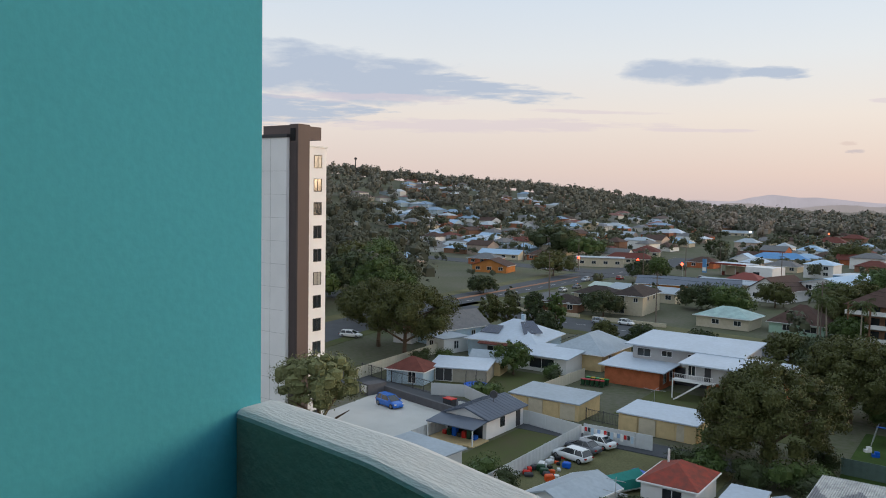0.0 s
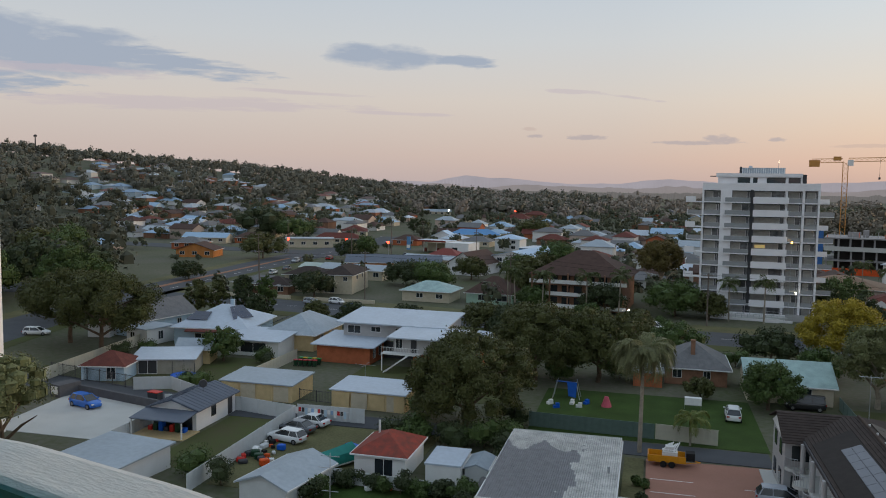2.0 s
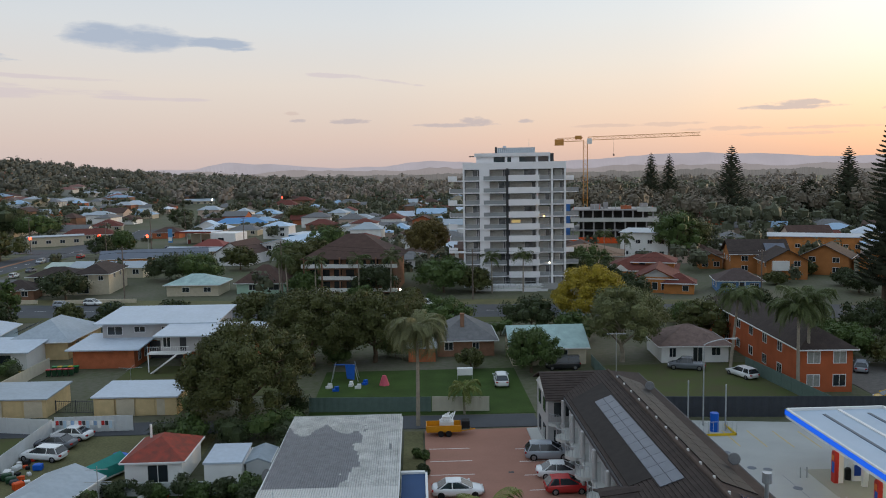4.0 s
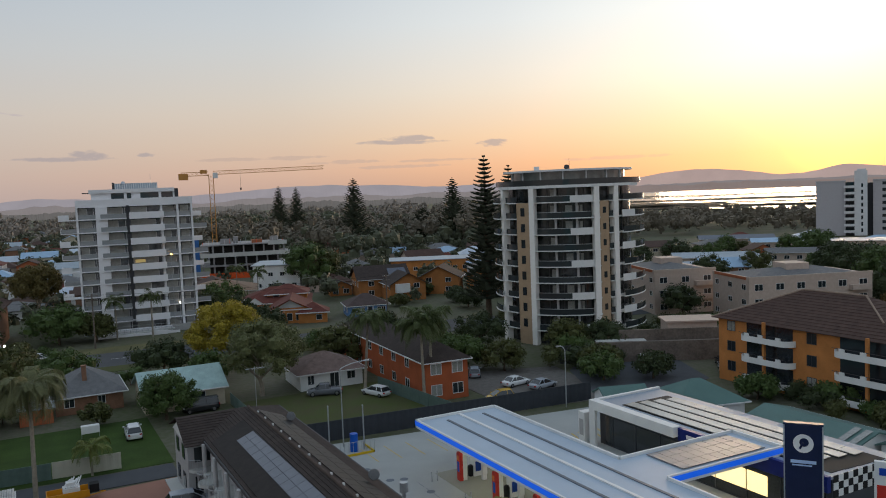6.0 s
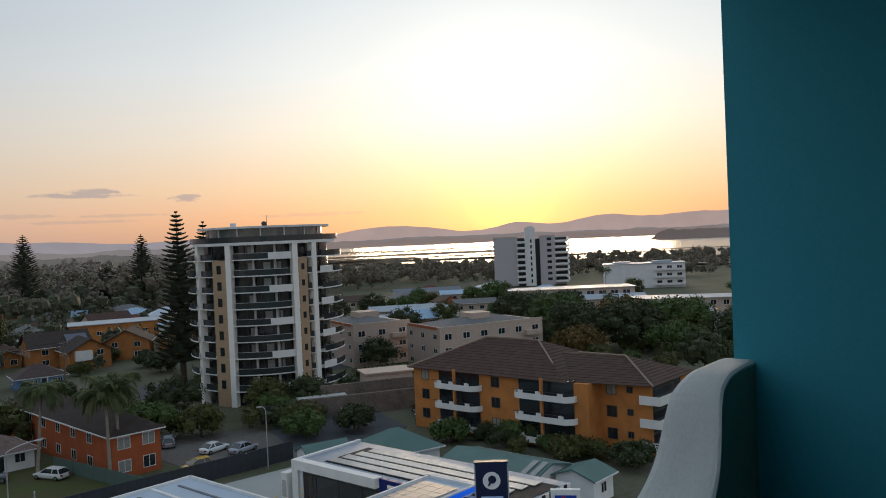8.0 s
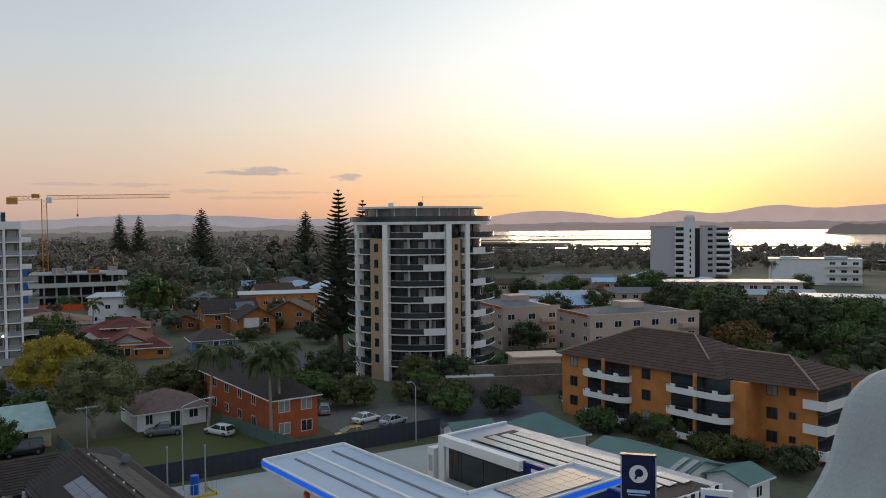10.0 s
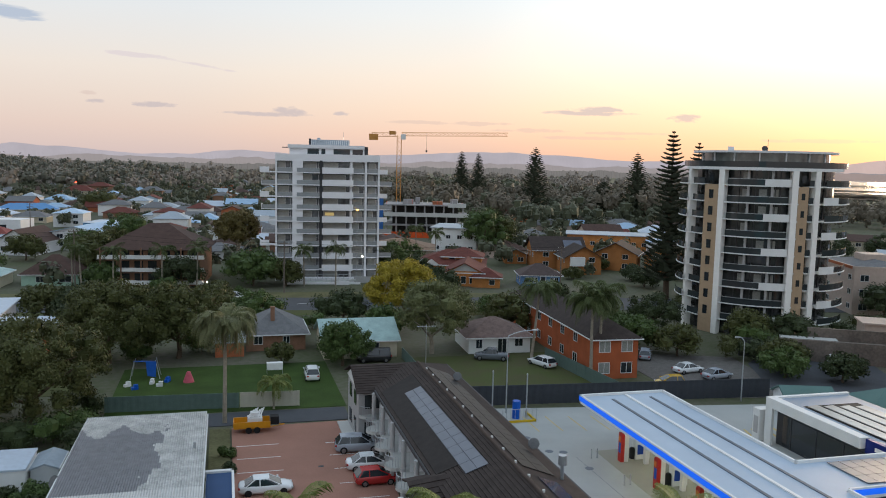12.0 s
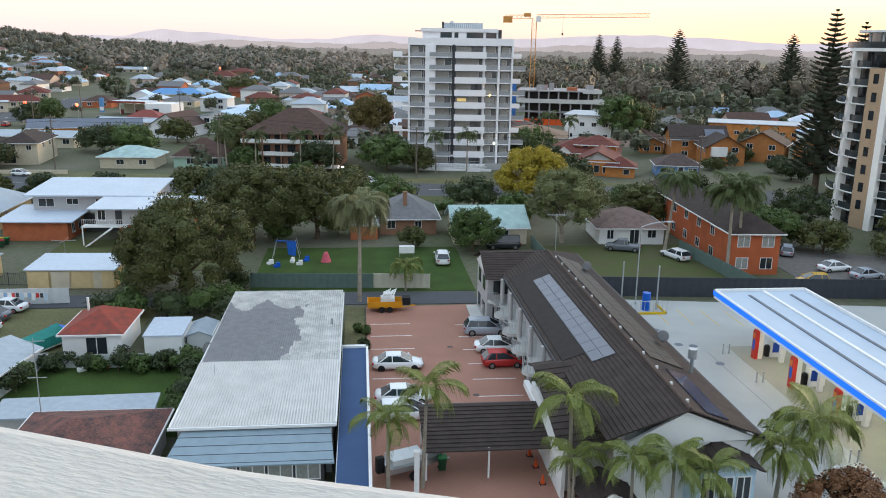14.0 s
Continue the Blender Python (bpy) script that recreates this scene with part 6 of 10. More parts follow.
def canopy():
    e = thing("fuel_canopy", "flat service station canopy with a blue-banded white fascia", "canopy", 0, 0)
    x0, x1, y0, y1 = 34.2, 43.6, 14.0, 72.4
    ax, ay0, ay1 = 56.8, 46.4, 52.2
    z0, z1 = 4.75, 5.6
    part("deck", box((x0 + 0.2, x1 - 0.2, y0, y1 - 0.2, 4.95, 5.35), (x1 - 0.2, ax - 0.2, ay0 + 0.2, ay1 - 0.2, 4.95, 5.35)), CANTOP, e)
    part("soffit", box((x0 + 0.2, x1 - 0.2, y0, y1 - 0.2, 4.88, 4.94), (x1 - 0.2, ax - 0.2, ay0 + 0.2, ay1 - 0.2, 4.88, 4.94)), WHITE, e)
    part("fascia", box((x0, x0 + 0.2, y0, y1, z0, z1), (x0, x1, y1 - 0.2, y1, z0, z1), (x1 - 0.2, x1, ay1, y1, z0, z1), (x1, ax, ay1 - 0.2, ay1, z0, z1), (ax - 0.2, ax, ay0, ay1, z0, z1), (x1, ax, ay0, ay0 + 0.2, z0, z1), (x1 - 0.2, x1, y0, ay0, z0, z1)), WHITE, e)
    part("blue_band", box((x0 - 0.03, x0, y0, y1, z0 + 0.25, z1 - 0.14), (x1, ax + 0.03, ay0 - 0.03, ay0, z0 + 0.25, z1 - 0.14), (ax, ax + 0.03, ay0, ay1, z0 + 0.25, z1 - 0.14), (x1, x1 + 0.03, y0, ay0, z0 + 0.25, z1 - 0.14)), LITBLUE, e)
    for x in (37.0, 41.2):
        part("box_gutter", box((x, x + 0.28, y0, y1 - 1.5, 5.35, 5.42)), GUT, e)
    part("ridge_strip", box((39.0, 39.3, y0, y1 - 0.3, 5.35, 5.46)), WHITE, e)
    for i in range(9):
        for j in range(3):
            part("solar_panel", box((46.0 + 1.05 * i, 47.0 + 1.05 * i, 47.3 + 1.45 * j, 48.7 + 1.45 * j, 5.42, 5.47)), SOLARL, e)
    for y in (67, 60.5, 54, 47.5, 41, 34.5, 28, 21.5):
        part("column", box((38.7, 39.1, y - 0.2, y + 0.2, 0, 4.9)), WHITE, e)
        for dx in (-2.4, 2.4):
            part("soffit_lamp", box((38.6 + dx, 39.2 + dx, y - 3.4, y - 2.8, 4.84, 4.875)), glow_mat("soffit_lamp_light", (1.0, 0.93, 0.72), 38), e)
    for x in (48, 53):
        part("soffit_lamp", box((x, x + 0.6, 49, 49.6, 4.84, 4.875)), glow_mat("soffit_lamp_light", (1.0, 0.93, 0.72), 38), e)


canopy()
RED = mat("red_plastic_cladding", (0.55, 0.035, 0.025), 0.4, bump=0)
for y in (68.1, 61.4, 54.8, 47.5, 41.0):
    e = thing("pump_totem", "red and white arched pump totem", "totem", 36.9, y, 0.05, 0, "pump totems")
    b = bmesh.new()
    arcp = [(-0.32, 0), (0.32, 0), (0.32, 2.6)] + [(0.32 * math.cos(radians(a)), 2.6 + 0.32 * math.sin(radians(a))) for a in range(20, 180, 20)] + [(-0.32, 2.6)]
    f0 = [b.verts.new((-0.25, u, z)) for u, z in arcp]
    f1 = [b.verts.new((0.1, u, z)) for u, z in arcp]
    b.faces.new(f0), b.faces.new(f1)
    for i in range(len(f0)):
        b.faces.new((f0[i], f0[(i + 1) % len(f0)], f1[(i + 1) % len(f0)], f1[i]))
    part("red_face", b, RED, e)
    part("orange_flash", box((-0.26, -0.25, -0.1, 0.26, 2.0, 2.5)), mat("orange_plastic", (0.75, 0.20, 0.03), 0.4, bump=0), e)
    part("white_back", box((0.1, 0.55, -0.3, 0.3, 0, 2.65)), WHITE, e)
    part("blue_mark", box((-0.262, -0.25, -0.2, 0.2, 0.9, 1.9)), BLUEBAND, e)
    d = thing("fuel_dispenser", "white fuel dispenser with a blue panel", "fuel pump", 39.2, y + 0.4, 0.05, 0, "fuel dispensers")
    part("body", box((-0.75, 0.75, -0.35, 0.35, 0, 1.95)), WHITE, d)
    part("blue_panel", box((-0.6, 0.6, -0.37, -0.35, 0.5, 1.5)), mat("navy_panel", (0.01, 0.05, 0.30), 0.4, bump=0), d)
    part("nozzle", tube(bmesh.new(), (0.58, 0, 0.6), (0.62, 0, 1.2), 0.05), BLACK, d)
    w = thing("waste_bin", "black waste bin beside the pump", "bin", 38.3, y + 0.5, 0.05, 0, "forecourt bins")
    part("body", tube(bmesh.new(), (0, 0, 0), (0, 0, 0.95), 0.28, 0.3, 12), BLACK, w)
    part("bin_top", tube(bmesh.new(), (0, 0, 0.95), (0, 0, 1.1), 0.31, 0.2, 12), BLACK, w)
    for dx in (-2.6, -2.0):
        b = thing("bollard", "slim steel bollard by the pumps", "bollard", 36.9 + dx, y + 1.2, 0.05, 0, "bollards")
        part("shaft", tube(bmesh.new(), (0, 0, 0), (0, 0, 1.0), 0.06, 0.06, 8), STEEL, b)
sheet("pump_apron", [(34.8, 18), (52, 18), (52, 71.2), (35.6, 71.2)], 0.058, mat("worn_apron_concrete", (0.30, 0.30, 0.25), 0.85, var=0.15, scale=0.3), "stained concrete apron under the canopy", "apron", 0.02)


def shop():
    e = thing("station_shop", "white service station shop with solar panels on its flat roof", "shop", 0, 0)
    x0, x1, y0, y1 = 55.4, 64.0, 40.8, 69.5
    dark = mat("charcoal_cladding", (0.06, 0.065, 0.075), 0.5, var=0.1)
    part("wall", box((x0, x1, y0, y1, 0, 4.6)), dark, e)
    part("roof", box((x0 - 0.2, x1, y0, y1, 4.6, 4.8)), mat("blue_grey_roof_sheet", (0.26, 0.31, 0.38), 0.45, var=0.1, scale=0.3), e)
    part("fascia", box((x0 - 1.2, x0 - 0.2, 57, y1 + 0.4, 4.0, 5.0)), WHITE, e)
    part("fascia", box((x0 - 0.2, x1 + 0.2, y1, y1 + 0.4, 4.2, 5.0)), WHITE, e)
    part("fascia", box((x0 - 1.2, x0 - 0.9, y1 - 0.6, y1 + 0.4, 0, 4.0)), WHITE, e)
    part("blue_fascia", box((x0 - 0.6, x0 - 0.2, y0, 57, 3.6, 4.9)), mat("navy_fascia", (0.008, 0.02, 0.16), 0.4, bump=0), e)
    part("name_bar", box((x0 - 0.63, x0 - 0.6, 54.2, 55.9, 4.1, 4.45)), WHITE, e)
    part("shopfront", box((x0 - 0.06, x0, 41.4, 68.5, 0.2, 3.3)), GLASS, e)
    for k in range(8):
        part("mullion", box((x0 - 0.1, x0, 42 + 3.6 * k, 42.1 + 3.6 * k, 0.1, 3.4)), FRAMED, e)
    part("lit_window", box((x0 - 0.09, x0 - 0.06, 47.0, 55.5, 1.2, 3.0)), glow_mat("shop_light", (1.0, 0.78, 0.40), 1.3), e)
    for i in range(14):
        for j in range(3):
            part("checker_tile", box((x0 + 0.1 + 0.6 * i, x0 + 0.68 + 0.6 * i, y0 - 0.05, y0, 3.1 + 0.6 * j, 3.68 + 0.6 * j)), WHITE if (i + j) % 2 else BLACK, e)
    # pale cell colour carries part of the sky's reflection
    cells = mat("bright_solar_cells", (0.50, 0.47, 0.42), 0.2, var=0.12, bump=0, spec=0.9)
    for r in range(4):
        u = 56.3 + 1.62 * r
        # black strip paints the shadow seen in the gaps between rows
        part("panel_rail", box((u - 0.22, u + 1.62 - 0.22, 41.4 - 0.1 * r, 66.6, 4.8, 4.84)), BLACK, e, "black strip standing in for the shade between panels")
        for k in range(13):
            y = 64.6 - 1.72 * k - 0.35 * r
            part("solar_panel", slab(bmesh.new(), [(u, y, 4.95), (u + 1.12, y, 5.0), (u + 1.12, y + 1.68, 5.0), (u, y + 1.68, 4.95)], 0.05), cells, e)
    part("air_unit", box((54.0, 55.6, 70.5, 71.6, 0, 3.4)), WHITE, e)
    part("air_grille", box((53.97, 54.0, 70.7, 71.4, 0.8, 2.6)), GREYW, e)


shop()


def sign():
    e = thing("totem_sign", "dark navy pylon sign with a round white emblem", "sign", 51.9, 40.7, 1.75, -52)
    N = mat("navy_sign", (0.012, 0.02, 0.06), 0.4, bump=0)
    part("frame", box((-1.3, 1.3, -0.25, 0.25, -1.75, 7.9), (-1.4, 1.4, -0.3, 0.3, 7.9, 8.05)), N, e)
    part("edge", box((-1.4, -1.3, -0.28, 0.28, -1.75, 7.9), (1.3, 1.4, -0.28, 0.28, -1.75, 7.9)), STEEL, e)
    part("emblem", tube(bmesh.new(), (0, -0.27, 6.5), (0, -0.25, 6.5), 0.72, 0.72, 32), WHITE, e)
    part("emblem_mark", tube(tube(bmesh.new(), (0.05, -0.30, 6.6), (0.05, -0.27, 6.6), 0.33, 0.33, 20), (-0.25, -0.29, 6.1), (0.0, -0.29, 6.6), 0.08), N, e)
    part("script_bar", box((-0.9, 0.9, -0.27, -0.25, 4.95, 5.2), (-0.8, 0.6, -0.27, -0.25, 4.75, 4.85)), mat("pale_blue_script", (0.45, 0.60, 0.85), 0.4, bump=0), e)
    s = thing("fuel_price_sign", "white fuel brand sign with a coloured panel below", "sign", 60.1, 38.9, 0, -57)
    part("board", box((-1.3, 1.3, -0.2, 0.2, 0.3, 5.6)), WHITE, s)
    part("brand_bar", box((-0.95, 0.95, -0.22, -0.2, 4.5, 5.1)), mat("brand_blue", (0.01, 0.06, 0.40), 0.4, bump=0), s)
    part("brand_dot", box((-0.35, -0.05, -0.225, -0.215, 4.55, 5.0)), RED, s)
    part("price_panel", box((-1.1, 1.1, -0.22, -0.2, 2.6, 3.7)), RED, s)


sign()
tagged(fence("tall dark grey boundary fence behind the forecourt", [(24.6, 88.2), (66, 84.6)], 2.4, FENCED, 0.08, 3.0), category="fence")
street_lamp(30.9, 84.6, 9.6, 0, 3.0)
street_lamp(61.2, 83.6, 8.0, 160, 0.6, "slim grey light pole with a short head")
for x, y in ((29.2, 84.5), (32.6, 82.6)):
    e = thing("steel_pole", "plain galvanised pole by the tank vents", "pole", x, y, 0, 0, "vent poles")
    part("shaft", tube(bmesh.new(), (0, 0, 0), (0, 0, 5.0), 0.09, 0.08, 8), STEEL, e)
    part("pole_cap", tube(bmesh.new(), (0, 0, 5.0), (0, 0, 5.12), 0.11, 0.06, 8), STEEL, e)
e = thing("tank_cage", "small yellow-railed cage with a blue tank", "enclosure", 31.2, 82.6, 0.05)
part("rail", box((-2, 2, -1.6, -1.5, 0.0, 0.25), (1.9, 2, -1.6, 1.6, 0, 0.25), (-2, -1.9, -1.6, 1.6, 0, 0.25)), mat("yellow_rail", (0.62, 0.42, 0.02), 0.5, bump=0), e)
rl = bmesh.new()
for x in np.linspace(-2, 2, 9):
    tube(rl, (x, -1.55, 0.25), (x, -1.55, 1.5), 0.025, 0.025, 5)
tube(rl, (-2, -1.55, 1.5), (2, -1.55, 1.5), 0.03, 0.03, 5)
part("bars", rl, STEEL, e)
part("tank", tube(bmesh.new(), (0.2, 0, 0), (0.2, 0, 2.0), 0.45, 0.45, 14), BLUEBAND, e)

# marks on the forecourt
HATCH = mat("worn_yellow_paint", (0.58, 0.42, 0.12), 0.8, var=0.3, scale=3)
for k in range(6):
    tagged(part("bay_mark", box((27.0 + 2.6 * k, 27.12 + 2.6 * k, 78.5 - 0.35 * k, 83.5 - 0.35 * k, 0.05, 0.056)), HATCH), "faded yellow bay mark on concrete", "marking", "forecourt marks", "structure")
for k in range(7):
    tagged(part("hatch_mark", slab(bmesh.new(), [(52.0 + 0.9 * k, 70.5, 0.058), (52.2 + 0.9 * k, 70.5, 0.058), (53.1 + 0.9 * k, 74.0, 0.058), (52.9 + 0.9 * k, 74.0, 0.058)], 0.006), HATCH), "yellow hatched no-parking mark", "marking", "forecourt marks", "structure")
for x, y in ((31.0, 72.0), (32.3, 71.5), (30.2, 76.2), (33.0, 67.0)):
    tagged(part("tank_cover", tube(bmesh.new(), (x, y, 0.05), (x, y, 0.062), 0.42, 0.42, 16), GUT), "round dark tank cover in the concrete", "cover", "tank covers", "structure")
for x in (28.5, 33.0, 37.5):
    tagged(part("slab_joint", box((x, x + 0.04, 22, 70, 0.05, 0.054)), GUT), "dark joint between concrete slabs", "joint", "slab joints", "structure")

# ---- houses behind the lane, this side of the street ----
h1 = house("brick cottage with a grey hip roof and chimney", 7.2, 125.0, 8.6, 10.5, 2.9, BROWNB, GREYTILE, "hip", 2.6, 0.6, "y", 0, [("S", -2.6, 1.6, 1.2, 1.1), ("S", 1.5, 1.6, 0.9, 1.0)], chimney=(-0.4, -3.0))
house("cottage with a weathered pale green metal roof", 18.8, 117.8, 10.6, 9.6, 2.8, CREAM, PALEGREEN, "gable", 2.2, 0.5, "x", 0, [("S", 1.6, 1.7, 2.0, 0.9), ("W", 0, 1.6, 1.0, 1.0)])
house("white weatherboard house with a brown tiled roof", 40.0, 117.0, 9.6, 9.0, 2.8, WHITE, mat("faded_brown_tile", (0.18, 0.125, 0.11), 0.85, var=0.4, scale=1.5, fine=8, bump=0.4), "hip", 2.0, 0.6, "x", -3, [("S", -3.2, 1.5, 0.9, 1.3), ("S", 0.4, 1.2, 1.3, 2.0), ("S", 3.0, 1.6, 1.2, 1.1)])
# red brick flats
fl = house("two-storey orange brick flats with a brown hip roof", 51.4, 114.5, 6.4, 37, 5.8, mat("vivid_orange_brick", (0.40, 0.105, 0.042), 0.85, var=0.2, scale=0.6, fine=14, bump=0.4), DARKTILE, "hip", 1.9, 0.5, "y", -3,
           [("S", -1.6, 1.5, 1.5, 1.4, CURTAIN), ("S", 1.6, 1.5, 1.5, 1.4), ("S", -1.6, 4.4, 1.5, 1.4, CURTAIN), ("S", 1.6, 4.4, 1.5, 1.4, CURTAIN)] + [("W", -14 + 5.2 * k, z, 1.4, 1.2) for k in range(6) for z in (1.5, 4.4)], name="block_of_flats", cat="flats")
house("small back shed with a rusty lean-to roof", 0.5, 118.5, 4.0, 3.4, 2.2, BRICK, PALEROOF, "skillion", 0.4, 0.3, name="shed", cat="shed")
# fences round the back gardens
fence("dark green sheet fence along the lane", [(-13, 93.2), (1.4, 92.3)], 1.8, FENCEGR)
fence("cream sheet fence along the lane", [(1.5, 92.4), (8.2, 91.9)], 1.8, FENCEC)
fence("dark fence between two gardens", [(24.6, 88.6), (24.6, 112)], 1.7, FENCEGR)
fence("dark green fence beside the red flats", [(47.2, 87.2), (45.2, 108)], 1.8, FENCEGR)
e = thing("washing_airer", "laundry airer hung with white washing on the lawn", "airer", 6.2, 106.5, 0.02)
part("frame", tube(tube(bmesh.new(), (-1, 0, 0), (-1, 0, 1.5), 0.03), (1, 0, 0), (1, 0, 1.5), 0.03), STEEL, e)
part("washing", box((-1.05, 1.05, -0.35, -0.3, 0.6, 1.5), (-1.0, 1.0, 0.3, 0.35, 0.7, 1.55), (-1.05, 1.05, -0.3, 0.3, 1.5, 1.54)), WHITE, e)
e = thing("play_tent", "blue canopy play frame on the lawn", "play frame", -10.0, 107.5, 0.02)
part("blue_sheet", slab(slab(bmesh.new(), [(-1.4, -1, 2.4), (1.4, -1, 2.3), (1.2, 1, 1.9), (-1.2, 1, 2.0)], 0.05), [(0.1, -1.0, 2.35), (1.4, -1.0, 2.3), (1.3, -0.9, 0.3), (0.3, -1.0, 0.5)], 0.05), mat("blue_tarp", (0.02, 0.12, 0.50), 0.5), e)
lg = bmesh.new()
for x in (-1.8, 1.8):
    for y in (-1, 1):
        tube(lg, (x, y, 0), (x * 0.7, y * 0.7, 2.4), 0.05)
part("frame_legs", lg, STEEL, e)
e = thing("pink_toy_house", "small pink and red toy slide on the lawn", "toy", -4.6, 104.5, 0.02)
part("body", tube(bmesh.new(), (0, 0, 0), (0, 0, 1.3), 0.7, 0.25, 10), mat("pink_plastic", (0.55, 0.10, 0.14), 0.5), e)
for i, (x, y) in enumerate(((-8.0, 103.1), (-10.8, 102.1), (-11.8, 103.6), (-7.2, 105.0), (-9.0, 104.4))):
    e = thing("garden_toy", "small blue or white plastic toy on the grass", "toy", x, y, 0.02, 20 * i, "garden toys")
    part("body", box((-0.4, 0.4, -0.25, 0.25, 0, 0.3), (-0.1, 0.4, -0.2, 0.2, 0.3, 0.6)), BLUEBAND if i % 2 else WHITE, e)
car("white hatchback on the grass", 10.8, 103.6, 88, P_WHITE, "suv", "garden cars")
car("black van by the green-roofed cottage", 20.3, 110.8, 178, P_BLACK, "van", "garden cars")
car("grey ute on the lawn of the white house", 37.3, 108.9, 160, P_GREY, "ute", "garden cars")
car("white wagon on the lawn by the flats", 43.3, 104.3, 110, P_WHITE, "wagon", "garden cars")
car("white sedan beside the flats", 62.3, 97.2, 10, P_WHITE, "sedan", "flats cars")
car("silver sedan by the flats fence", 64.5, 93.6, 12, P_SILVER, "sedan", "flats cars")
car("yellow hatchback by the flats", 56.0, 91.4, 170, paint("yellow", (0.60, 0.36, 0.05)), "hatch", "flats cars")
car("blue wagon behind the flats", 60.5, 106, 60, P_SILVER, "wagon", "flats cars")
car("white car parked on the street", 1.8, 164.2, -8, P_WHITE, "suv", "street cars")
car("pale blue car parked on the street", 30.2, 166.0, 80, paint("pale_blue", (0.15, 0.42, 0.60)), "hatch", "street cars")
for x, y, p, k in ((83.0, 93.4, P_WHITE, "sedan"), (86.0, 96.5, P_WHITE, "suv"), (88.2, 99.3, P_SILVER, "sedan")):
    car("pale car parked by the kerb", x, y, 50, p, k, "kerb cars")

# ---- orange brick apartment building ----
def ribbon(line, t, z0, z1):
    """A wall of thickness t along an open line."""
    bm = bmesh.new()
    rings = []
    for i, (x, y) in enumerate(line):
        p, q = Vector(line[max(0, i - 1)]), Vector(line[min(len(line) - 1, i + 1)])
        d = (q - p).normalized()
        nx, ny = -d.y * t / 2, d.x * t / 2
        rings.append([(x + nx, y + ny, z0), (x - nx, y - ny, z0), (x - nx, y - ny, z1), (x + nx, y + ny, z1)])
    return loft(bm, rings)


